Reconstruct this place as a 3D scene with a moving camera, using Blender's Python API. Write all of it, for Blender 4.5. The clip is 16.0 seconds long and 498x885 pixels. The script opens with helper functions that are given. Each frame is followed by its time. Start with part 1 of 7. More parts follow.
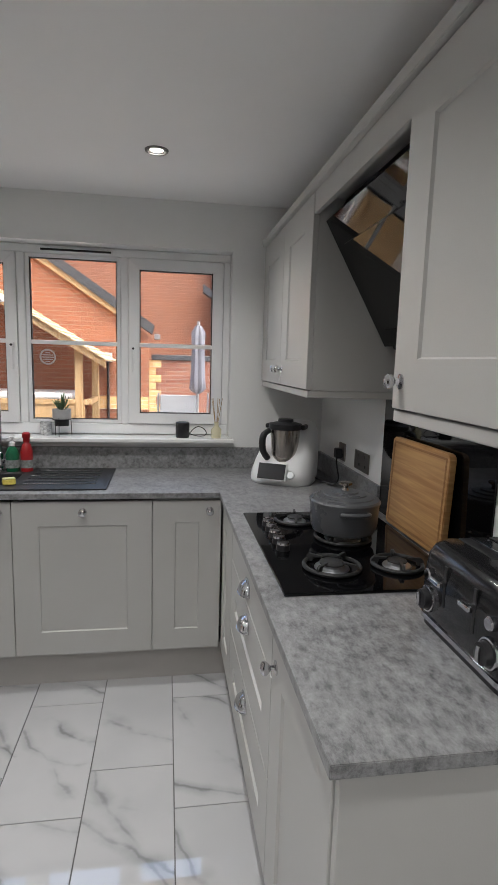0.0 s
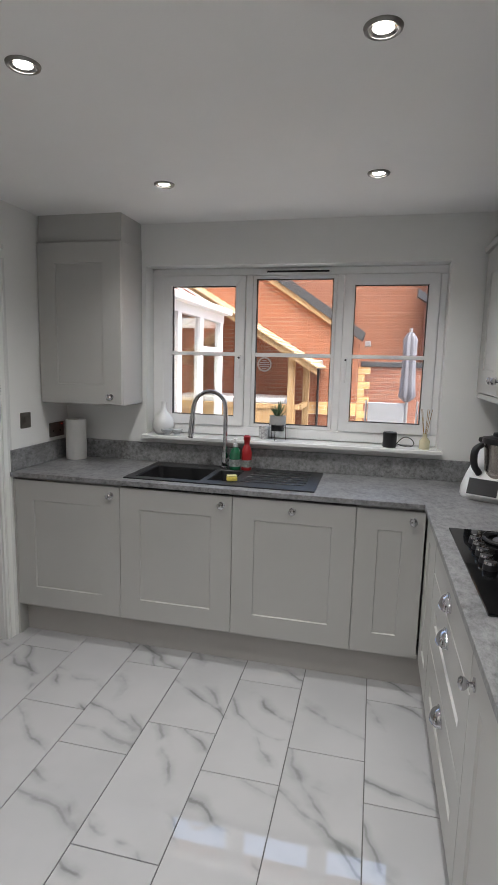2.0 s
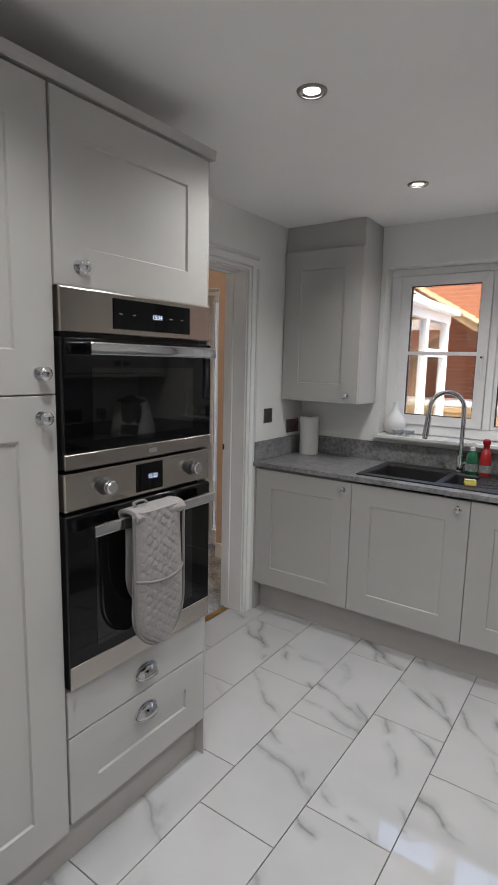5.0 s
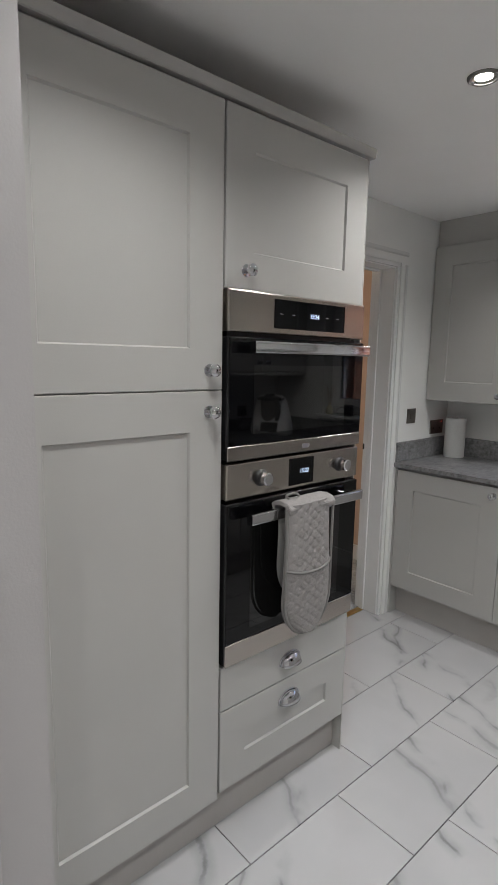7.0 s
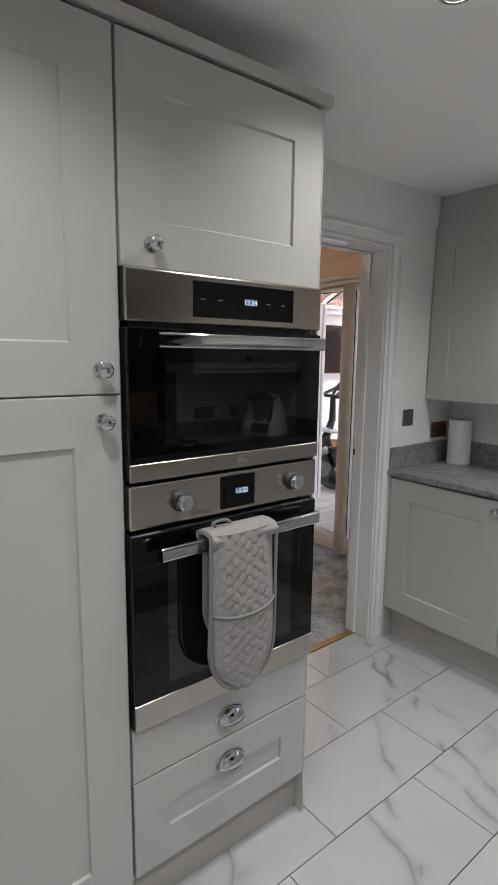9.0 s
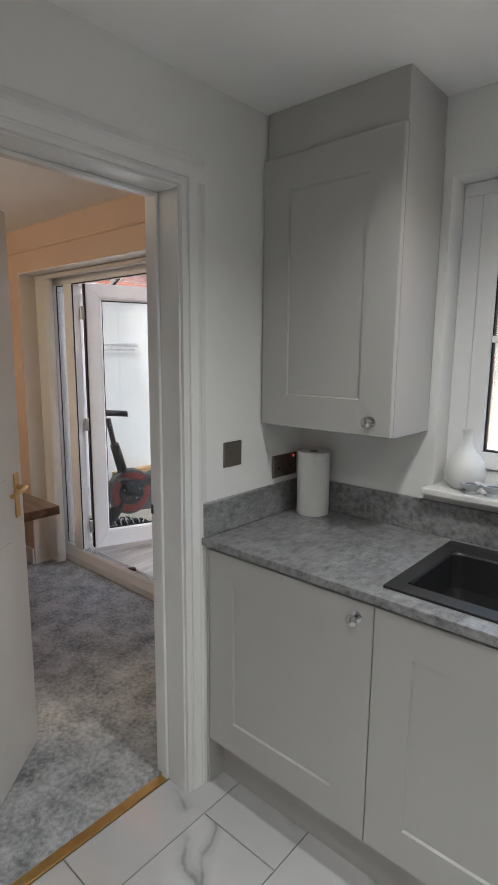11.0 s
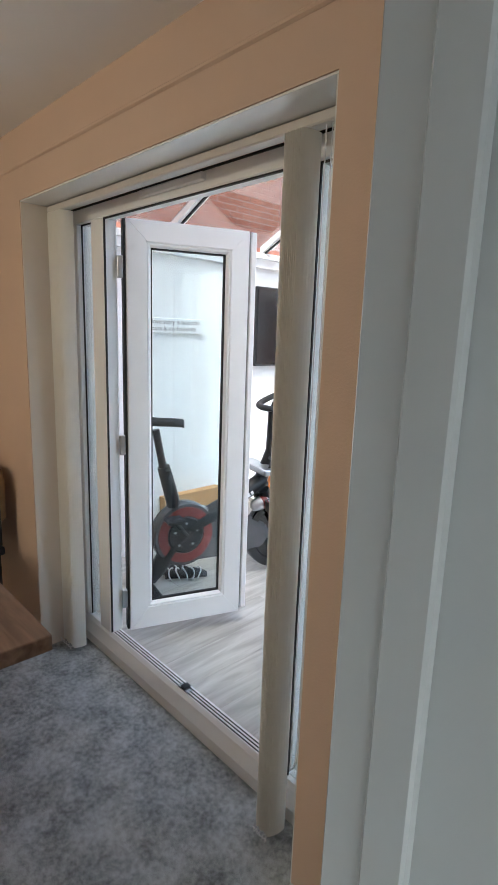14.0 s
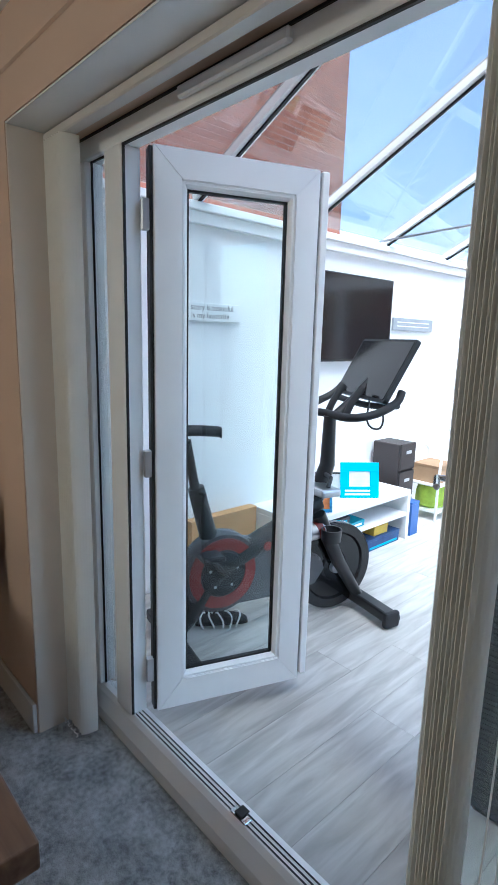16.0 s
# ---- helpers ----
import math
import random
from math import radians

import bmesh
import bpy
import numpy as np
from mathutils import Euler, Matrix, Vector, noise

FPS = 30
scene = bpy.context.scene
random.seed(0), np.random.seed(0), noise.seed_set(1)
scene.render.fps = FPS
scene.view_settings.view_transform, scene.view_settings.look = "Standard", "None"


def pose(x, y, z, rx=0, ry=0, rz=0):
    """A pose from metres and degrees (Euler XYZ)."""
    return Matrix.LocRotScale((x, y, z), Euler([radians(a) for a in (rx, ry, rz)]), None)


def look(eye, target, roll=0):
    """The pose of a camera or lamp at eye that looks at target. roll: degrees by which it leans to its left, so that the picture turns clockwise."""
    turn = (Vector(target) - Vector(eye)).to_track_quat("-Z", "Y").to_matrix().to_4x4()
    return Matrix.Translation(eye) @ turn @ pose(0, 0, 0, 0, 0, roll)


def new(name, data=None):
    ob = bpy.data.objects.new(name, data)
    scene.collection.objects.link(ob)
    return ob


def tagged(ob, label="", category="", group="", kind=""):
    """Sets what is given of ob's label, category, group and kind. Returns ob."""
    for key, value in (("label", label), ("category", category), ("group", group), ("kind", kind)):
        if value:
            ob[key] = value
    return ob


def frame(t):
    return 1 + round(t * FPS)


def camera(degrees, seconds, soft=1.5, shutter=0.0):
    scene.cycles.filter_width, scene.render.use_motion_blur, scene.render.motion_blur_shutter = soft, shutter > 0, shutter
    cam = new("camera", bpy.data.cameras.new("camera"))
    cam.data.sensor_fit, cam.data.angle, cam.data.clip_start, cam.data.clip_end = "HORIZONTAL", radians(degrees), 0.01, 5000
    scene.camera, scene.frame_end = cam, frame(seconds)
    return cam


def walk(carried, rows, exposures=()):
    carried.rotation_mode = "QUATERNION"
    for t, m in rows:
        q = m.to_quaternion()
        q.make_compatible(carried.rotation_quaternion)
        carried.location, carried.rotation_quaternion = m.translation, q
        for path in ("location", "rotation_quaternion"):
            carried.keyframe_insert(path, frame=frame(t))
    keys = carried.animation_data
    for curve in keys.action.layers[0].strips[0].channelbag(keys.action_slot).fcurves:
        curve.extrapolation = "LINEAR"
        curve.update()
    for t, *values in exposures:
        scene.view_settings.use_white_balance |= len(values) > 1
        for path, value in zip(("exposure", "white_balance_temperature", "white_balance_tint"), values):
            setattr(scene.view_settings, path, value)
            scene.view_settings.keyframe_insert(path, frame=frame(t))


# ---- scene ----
cam = camera(50.0, 16.0)
PATH = [
    (0, (0.219, 0.299, 1.499), (0.525, 2.253, 1.204), 1.7),
    (0.5, (0.232, 0.279, 1.521), (0.294, 2.256, 1.227), 1.6),
    (1, (0.248, 0.258, 1.522), (0.11, 2.232, 1.233), 1.5),
    (1.5, (0.222, 0.214, 1.522), (-0.057, 2.173, 1.232), 1.6),
    (2, (0.207, 0.183, 1.531), (-0.238, 2.11, 1.234), 1.4),
    (2.5, (0.183, 0.16, 1.53), (-0.411, 2.047, 1.233), 1.4),
    (3, (0.163, 0.142, 1.528), (-0.561, 1.982, 1.229), 1.3),
    (3.5, (0.15, 0.123, 1.524), (-0.699, 1.909, 1.227), 1.2),
    (4, (0.13, 0.1, 1.515), (-0.825, 1.832, 1.218), 1.2),
    (6.5, (0.071, -0.011, 1.494), (-1.319, 1.396, 1.193), 1.2),
    (7, (0.064, -0.029, 1.493), (-1.418, 1.279, 1.187), 1.1),
    (7.5, (0.058, -0.044, 1.488), (-1.497, 1.175, 1.178), 1.1),
    (8, (0.056, 0.041, 1.485), (-1.538, 1.209, 1.172), 1.1),
    (8.5, (0.071, 0.199, 1.489), (-1.534, 1.349, 1.172), 1.0),
    (9, (0.007, 0.378, 1.498), (-1.539, 1.605, 1.175), 0.7),
    (9.5, (-0.111, 0.587, 1.495), (-1.563, 1.925, 1.173), 0.3),
    (10, (-0.193, 0.898, 1.499), (-1.546, 2.333, 1.17), 0.3),
    (10.2, (-0.226, 1.014, 1.507), (-1.529, 2.495, 1.18), 0.3),
    (12.3, (-0.893, 1.92, 1.558), (-2.224, 3.366, 1.188), 1.3),
    (12.5, (-0.974, 1.958, 1.565), (-2.319, 3.39, 1.188), 1.3),
    (13, (-1.222, 2.091, 1.542), (-2.597, 3.492, 1.158), 1.6),
    (13.5, (-1.462, 2.229, 1.536), (-2.871, 3.594, 1.144), 1.9),
    (14, (-1.642, 2.277, 1.526), (-3.064, 3.626, 1.127), 1.9),
    (14.5, (-1.808, 2.333, 1.501), (-3.228, 3.684, 1.106), 1.8),
    (15, (-1.938, 2.468, 1.474), (-3.373, 3.807, 1.086), 1.6),
    (15.5, (-2.077, 2.548, 1.436), (-3.519, 3.88, 1.053), 1.6),
    (16, (-2.254, 2.567, 1.429), (-3.698, 3.897, 1.046), 1.5),
]
walk(cam, [(t, look(eye, target, roll)) for t, eye, target, roll in PATH], [(0, 0.08, 6350, 9), (9, 0.08, 6350, 9), (10, 0.14, 6380, 7), (12.5, 0.2, 6150, 6), (13.5, 0.22, 5900, 2), (14, 0.38, 5700, -2), (14.5, 0.42, 5450, -5), (15, 0.32, 5200, -6), (15.5, 0.17, 5050, -6), (16, 0.03, 4950, -5)])

# ---- world, sun and lamps ----
SKY = 0.92
SPOT_W = 29.0
world = bpy.data.worlds.new("world")
scene.world = world
world.use_nodes = True
wn = world.node_tree
sky = wn.nodes.new("ShaderNodeTexSky")
sky.sky_type, sky.sun_disc = "NISHITA", False
sky.sun_elevation, sky.sun_rotation = radians(67), radians(135)
sky.air_density, sky.dust_density, sky.ozone_density = 0.75, 6.0, 0.7
wn.nodes["Background"].inputs[1].default_value = SKY
wn.links.new(sky.outputs[0], wn.nodes["Background"].inputs[0])
sun = new("sun", bpy.data.lights.new("sun", "SUN"))
sun.data.energy, sun.data.angle, sun.data.color = 0.85, radians(40), (1.0, 0.96, 0.9)
sun.matrix_world = look((3, -3, 10), (0, 0, 0))


# ---- materials ----
def mat(name, colour, rough=0.5, metal=0.0, var=0.0, scale=6.0, bump=0.0, bscale=120.0, coat=0.0, spec=0.5, aniso=None, tint=None, rvar=0.0, coords="Object"):
    """Principled surface with colour variation at one scale, fine relief and uneven gloss."""
    m = bpy.data.materials.new(name)
    m.use_nodes = True
    nt = m.node_tree
    b = nt.nodes["Principled BSDF"]
    b.inputs["Base Color"].default_value = (*colour, 1)
    b.inputs["Roughness"].default_value = rough
    b.inputs["Metallic"].default_value = metal
    b.inputs["Coat Weight"].default_value = coat
    b.inputs["Coat Roughness"].default_value = 0.08
    b.inputs["Specular IOR Level"].default_value = spec
    tc = nt.nodes.new("ShaderNodeTexCoord")
    mp = nt.nodes.new("ShaderNodeMapping")
    if aniso:
        mp.inputs["Scale"].default_value = aniso
    nt.links.new(tc.outputs[coords], mp.inputs[0])
    if var or rvar:
        n = nt.nodes.new("ShaderNodeTexNoise")
        n.inputs["Scale"].default_value, n.inputs["Detail"].default_value, n.inputs["Roughness"].default_value = scale, 6, 0.6
        nt.links.new(mp.outputs[0], n.inputs[0])
        r = nt.nodes.new("ShaderNodeValToRGB")
        lo = tint or [c * (1 - var) for c in colour]
        r.color_ramp.elements[0].position, r.color_ramp.elements[1].position = 0.32, 0.68
        r.color_ramp.elements[0].color = (*lo, 1)
        r.color_ramp.elements[1].color = (*[min(1, c * (1 + var * 0.5)) for c in colour], 1)
        nt.links.new(n.outputs[0], r.inputs[0])
        if var or tint:
            nt.links.new(r.outputs[0], b.inputs["Base Color"])
        if rvar:
            mr = nt.nodes.new("ShaderNodeMapRange")
            mr.inputs[3].default_value, mr.inputs[4].default_value = max(0.02, rough - rvar), rough + rvar
            nt.links.new(n.outputs[0], mr.inputs[0])
            nt.links.new(mr.outputs[0], b.inputs["Roughness"])
    if bump:
        n2 = nt.nodes.new("ShaderNodeTexNoise")
        n2.inputs["Scale"].default_value, n2.inputs["Detail"].default_value = bscale, 4
        nt.links.new(mp.outputs[0], n2.inputs[0])
        bp = nt.nodes.new("ShaderNodeBump")
        bp.inputs["Strength"].default_value, bp.inputs["Distance"].default_value = bump, 0.004
        nt.links.new(n2.outputs[0], bp.inputs["Height"])
        nt.links.new(bp.outputs[0], b.inputs["Normal"])
    return m


def emit(name, colour, strength):
    m = bpy.data.materials.new(name)
    m.use_nodes = True
    b = m.node_tree.nodes["Principled BSDF"]
    b.inputs["Base Color"].default_value = (*colour, 1)
    b.inputs["Emission Color"].default_value = (*colour, 1)
    b.inputs["Emission Strength"].default_value = strength
    return m


def glass_mat(name, tint=(1, 1, 1), gloss=1.0):
    m = bpy.data.materials.new(name)
    m.use_nodes = True
    nt = m.node_tree
    nt.nodes.remove(nt.nodes["Principled BSDF"])
    out = nt.nodes["Material Output"]
    tr, gl, mx, lw, pw, ml = (nt.nodes.new(k) for k in ("ShaderNodeBsdfTransparent", "ShaderNodeBsdfGlossy", "ShaderNodeMixShader", "ShaderNodeLayerWeight", "ShaderNodeMath", "ShaderNodeMath"))
    tr.inputs[0].default_value = (*tint, 1)
    gl.inputs["Roughness"].default_value = 0.01
    gl.inputs[0].default_value = (gloss, gloss, gloss, 1)
    lw.inputs[0].default_value = 0.5
    pw.operation, ml.operation = "POWER", "MULTIPLY_ADD"
    pw.inputs[1].default_value, ml.inputs[1].default_value, ml.inputs[2].default_value = 4.0, 0.75, 0.035
    nt.links.new(lw.outputs["Facing"], pw.inputs[0])
    nt.links.new(pw.outputs[0], ml.inputs[0])
    nt.links.new(ml.outputs[0], mx.inputs[0])
    nt.links.new(tr.outputs[0], mx.inputs[1])
    nt.links.new(gl.outputs[0], mx.inputs[2])
    nt.links.new(mx.outputs[0], out.inputs[0])
    return m


def marble_mat():
    """Polished white porcelain with long branching grey veins, shifted from tile to tile."""
    m = bpy.data.materials.new("marble_tile")
    m.use_nodes = True
    nt = m.node_tree
    N, L = nt.nodes.new, nt.links.new
    b = nt.nodes["Principled BSDF"]

    def sums(op, a, c, third=None, clamp=False):
        n = N("ShaderNodeMath"); n.operation = op; n.use_clamp = clamp
        for k, v in enumerate((a, c, third)):
            if v is None:
                continue
            if isinstance(v, (int, float)):
                n.inputs[k].default_value = v
            else:
                L(v, n.inputs[k])
        return n.outputs[0]

    def noise(vec, scale, detail, rough=0.5):
        n = N("ShaderNodeTexNoise")
        n.inputs["Scale"].default_value, n.inputs["Detail"].default_value, n.inputs["Roughness"].default_value = scale, detail, rough
        L(vec, n.inputs[0])
        return n.outputs[0]

    def span(v, lo, hi, c0, c1):
        n = N("ShaderNodeMapRange"); n.interpolation_type = "SMOOTHSTEP"
        for k, q in enumerate((lo, hi, c0, c1)):
            n.inputs[k + 1].default_value = q
        L(v, n.inputs[0])
        return n.outputs[0]

    tc, oi = N("ShaderNodeTexCoord"), N("ShaderNodeObjectInfo")
    mul = N("ShaderNodeVectorMath"); mul.operation = "SCALE"; mul.inputs[0].default_value = (37.0, 91.0, 53.0)
    L(oi.outputs["Random"], mul.inputs[3])
    add = N("ShaderNodeVectorMath"); add.operation = "ADD"
    L(tc.outputs["Object"], add.inputs[0]); L(mul.outputs[0], add.inputs[1])
    total = None
    for ang, pitch, weight in ((-33, 0.24, 1.0), (-58, 0.42, 0.8), (-12, 0.55, 0.65)):
        rot = N("ShaderNodeVectorRotate"); rot.rotation_type = "Z_AXIS"; rot.inputs["Angle"].default_value = radians(-ang)
        L(add.outputs[0], rot.inputs[0])
        sx = N("ShaderNodeSeparateXYZ"); L(rot.outputs[0], sx.inputs[0])
        wide = noise(add.outputs[0], 3.0, 2)
        fine = noise(add.outputs[0], 14.0, 4, 0.6)
        v = sums("MULTIPLY_ADD", wide, 0.24, sx.outputs[1])
        v = sums("MULTIPLY_ADD", fine, 0.034, v)
        d = sums("PINGPONG", v, pitch)
        live = span(noise(add.outputs[0], 4.2 + pitch * 3, 3), 0.40, 0.62, 0.0, weight)
        core = span(d, 0.0005, 0.011, 0.5, 0.0)
        halo = span(d, 0.0, 0.045, 0.46, 0.0)
        one = sums("MULTIPLY", sums("ADD", core, halo), live)
        total = one if total is None else sums("ADD", total, one, clamp=True)
    cloud = span(noise(add.outputs[0], 2.6, 4), 0.35, 0.7, 0.0, 0.16)
    total = sums("ADD", total, cloud, clamp=True)
    mix = N("ShaderNodeMix"); mix.data_type = "RGBA"
    mix.inputs[6].default_value, mix.inputs[7].default_value = (0.53, 0.53, 0.54, 1), (0.25, 0.26, 0.26, 1)
    L(total, mix.inputs[0]); L(mix.outputs[2], b.inputs["Base Color"])
    b.inputs["Roughness"].default_value = 0.02
    b.inputs["Specular IOR Level"].default_value = 0.9
    b.inputs["Coat Weight"].default_value = 1.0
    b.inputs["Coat Roughness"].default_value = 0.015
    return m


def brick_mat(name, c1, c2, mortar, w=0.225, h=0.075, axes="xz"):
    m = bpy.data.materials.new(name)
    m.use_nodes = True
    nt = m.node_tree
    N, L = nt.nodes.new, nt.links.new
    b = nt.nodes["Principled BSDF"]
    tc, sp, cb = N("ShaderNodeTexCoord"), N("ShaderNodeSeparateXYZ"), N("ShaderNodeCombineXYZ")
    L(tc.outputs["Object"], sp.inputs[0])
    ax = N("ShaderNodeMath"); ax.operation = "ADD"
    L(sp.outputs[0], ax.inputs[0]); L(sp.outputs[1], ax.inputs[1])
    L(ax.outputs[0], cb.inputs[0]); L(sp.outputs[2], cb.inputs[1])
    br = N("ShaderNodeTexBrick")
    br.inputs["Color1"].default_value, br.inputs["Color2"].default_value, br.inputs["Mortar"].default_value = (*c1, 1), (*c2, 1), (*mortar, 1)
    br.inputs["Scale"].default_value, br.inputs["Mortar Size"].default_value = 1.0, 0.006
    br.inputs["Brick Width"].default_value, br.inputs["Row Height"].default_value = w, h
    L(cb.outputs[0], br.inputs[0])
    n = N("ShaderNodeTexNoise"); n.inputs["Scale"].default_value = 1.2; n.inputs["Detail"].default_value = 6
    L(tc.outputs["Object"], n.inputs[0])
    mx = N("ShaderNodeMix"); mx.data_type, mx.blend_type = "RGBA", "MULTIPLY"; mx.inputs[0].default_value = 0.45
    L(br.outputs[0], mx.inputs[6]); L(n.outputs["Color"], mx.inputs[7])
    hs = N("ShaderNodeHueSaturation"); hs.inputs["Value"].default_value = 1.25
    rr = N("ShaderNodeValToRGB"); rr.color_ramp.elements[0].color, rr.color_ramp.elements[1].color = (0.72, 0.72, 0.72, 1), (1, 1, 1, 1)
    L(n.outputs[0], rr.inputs[0]); L(rr.outputs[0], mx.inputs[7])
    L(mx.outputs[2], hs.inputs["Color"]); L(hs.outputs[0], b.inputs["Base Color"])
    bp = N("ShaderNodeBump"); bp.inputs["Strength"].default_value, bp.inputs["Distance"].default_value, bp.invert = 0.7, 0.008, True
    L(br.outputs["Fac"], bp.inputs["Height"]); L(bp.outputs[0], b.inputs["Normal"])
    b.inputs["Roughness"].default_value = 0.9
    return m


def wood_mat(name, dark, light, scale=(1, 14, 14), rough=0.5, spread=3.0):
    m = bpy.data.materials.new(name)
    m.use_nodes = True
    nt = m.node_tree
    N, L = nt.nodes.new, nt.links.new
    b = nt.nodes["Principled BSDF"]
    tc, oi, mp = N("ShaderNodeTexCoord"), N("ShaderNodeObjectInfo"), N("ShaderNodeMapping")
    mul = N("ShaderNodeVectorMath"); mul.operation = "SCALE"; mul.inputs[0].default_value = (11.0, 17.0, 23.0)
    L(oi.outputs["Random"], mul.inputs[3])
    add = N("ShaderNodeVectorMath"); add.operation = "ADD"
    L(tc.outputs["Object"], add.inputs[0]); L(mul.outputs[0], add.inputs[1])
    mp.inputs["Scale"].default_value = scale
    L(add.outputs[0], mp.inputs[0])
    n = N("ShaderNodeTexNoise"); n.inputs["Scale"].default_value = spread; n.inputs["Detail"].default_value = 8; n.inputs["Distortion"].default_value = 0.6
    L(mp.outputs[0], n.inputs[0])
    r = N("ShaderNodeValToRGB")
    r.color_ramp.elements[0].position, r.color_ramp.elements[1].position = 0.33, 0.68
    r.color_ramp.elements[0].color, r.color_ramp.elements[1].color = (*dark, 1), (*light, 1)
    L(n.outputs[0], r.inputs[0]); L(r.outputs[0], b.inputs["Base Color"])
    bp = N("ShaderNodeBump"); bp.inputs["Strength"].default_value, bp.inputs["Distance"].default_value = 0.15, 0.002
    L(n.outputs[0], bp.inputs["Height"]); L(bp.outputs[0], b.inputs["Normal"])
    b.inputs["Roughness"].default_value = rough
    return m


def worktop_mat():
    m = mat("concrete_laminate", (0.30, 0.30, 0.31), 0.34, var=0.0)
    nt = m.node_tree
    N, L = nt.nodes.new, nt.links.new
    b = nt.nodes["Principled BSDF"]
    tc = N("ShaderNodeTexCoord")
    a, c = N("ShaderNodeTexNoise"), N("ShaderNodeTexNoise")
    a.inputs["Scale"].default_value, a.inputs["Detail"].default_value, a.inputs["Roughness"].default_value = 52, 9, 0.78
    c.inputs["Scale"].default_value, c.inputs["Detail"].default_value = 13, 6
    mp = N("ShaderNodeMapping"); mp.inputs["Scale"].default_value = (1.0, 0.55, 1.0)
    L(tc.outputs["Object"], mp.inputs[0]); L(mp.outputs[0], a.inputs[0]); L(tc.outputs["Object"], c.inputs[0])
    s = N("ShaderNodeMath"); s.operation = "MULTIPLY_ADD"; s.inputs[1].default_value = 0.32
    L(c.outputs[0], s.inputs[0]); L(a.outputs[0], s.inputs[2])
    r = N("ShaderNodeValToRGB")
    r.color_ramp.elements[0].position, r.color_ramp.elements[1].position = 0.50, 0.82
    r.color_ramp.elements[0].color, r.color_ramp.elements[1].color = (0.10, 0.10, 0.103, 1), (0.33, 0.33, 0.335, 1)
    e = r.color_ramp.elements.new(0.66); e.color = (0.225, 0.225, 0.23, 1)
    L(s.outputs[0], r.inputs[0]); L(r.outputs[0], b.inputs["Base Color"])
    mr = N("ShaderNodeMapRange"); mr.inputs[3].default_value, mr.inputs[4].default_value = 0.26, 0.42
    L(a.outputs[0], mr.inputs[0]); L(mr.outputs[0], b.inputs["Roughness"])
    bp = N("ShaderNodeBump"); bp.inputs["Strength"].default_value, bp.inputs["Distance"].default_value = 0.12, 0.002
    L(a.outputs[0], bp.inputs["Height"]); L(bp.outputs[0], b.inputs["Normal"])
    return m


def carpet_mat():
    """Cut-pile carpet: brushed patches over fine speckled fibres."""
    m = mat("grey_carpet", (0.2, 0.2, 0.21), 1.0, bump=1.0, bscale=330, spec=0.05)
    nt = m.node_tree
    N, L = nt.nodes.new, nt.links.new
    tc, a, c, d = N("ShaderNodeTexCoord"), N("ShaderNodeTexNoise"), N("ShaderNodeTexNoise"), N("ShaderNodeTexNoise")
    for n, sc, de in ((a, 8.0, 5), (c, 55.0, 4), (d, 330.0, 3)):
        n.inputs["Scale"].default_value, n.inputs["Detail"].default_value = sc, de
        L(tc.outputs["Object"], n.inputs[0])
    s1, s2 = N("ShaderNodeMath"), N("ShaderNodeMath")
    s1.operation = s2.operation = "MULTIPLY_ADD"
    s1.inputs[1].default_value, s2.inputs[1].default_value = 0.8, 0.9
    L(c.outputs[0], s1.inputs[0]); L(a.outputs[0], s1.inputs[2])
    L(d.outputs[0], s2.inputs[0]); L(s1.outputs[0], s2.inputs[2])
    r = N("ShaderNodeValToRGB")
    r.color_ramp.elements[0].position, r.color_ramp.elements[1].position = 0.98, 1.0
    r.color_ramp.elements[0].position = 0.62
    mr = N("ShaderNodeMath"); mr.operation = "MULTIPLY"; mr.inputs[1].default_value = 0.62
    L(s2.outputs[0], mr.inputs[0])
    r.color_ramp.elements[0].color, r.color_ramp.elements[1].color = (0.16, 0.17, 0.177, 1), (0.61, 0.635, 0.65, 1)
    L(mr.outputs[0], r.inputs[0]); L(r.outputs[0], nt.nodes["Principled BSDF"].inputs["Base Color"])
    return m


def blind_mat():
    """Woven blind fabric that lets some light through."""
    m = mat("cream_blind_fabric", (0.91, 0.89, 0.85), 0.85, var=0.05, scale=10)
    nt = m.node_tree
    b, out = nt.nodes["Principled BSDF"], nt.nodes["Material Output"]
    t, mx = nt.nodes.new("ShaderNodeBsdfTranslucent"), nt.nodes.new("ShaderNodeMixShader")
    t.inputs[0].default_value, mx.inputs[0].default_value = (0.95, 0.93, 0.87, 1), 0.5
    nt.links.new(b.outputs[0], mx.inputs[1]); nt.links.new(t.outputs[0], mx.inputs[2]); nt.links.new(mx.outputs[0], out.inputs[0])
    return m


M_CAB = mat("grey_cabinet_paint", (0.465, 0.46, 0.442), 0.42, var=0.03, scale=3, bump=0.05, bscale=260, rvar=0.05)
M_PLINTH = mat("grey_plinth", (0.42, 0.40, 0.38), 0.5, var=0.05, scale=4, bump=0.04)
M_WALL = mat("wall_paint", (0.82, 0.82, 0.805), 0.62, var=0.03, scale=2, bump=0.10, bscale=180)
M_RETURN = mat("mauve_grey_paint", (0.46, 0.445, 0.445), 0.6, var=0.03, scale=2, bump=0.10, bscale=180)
M_CEIL = mat("ceiling_paint", (0.89, 0.885, 0.875), 0.8, var=0.025, scale=1.5, bump=0.1, bscale=150)
M_TAN = mat("tan_wall_paint", (0.59, 0.44, 0.34), 0.75, var=0.04, scale=2, bump=0.12, bscale=160)
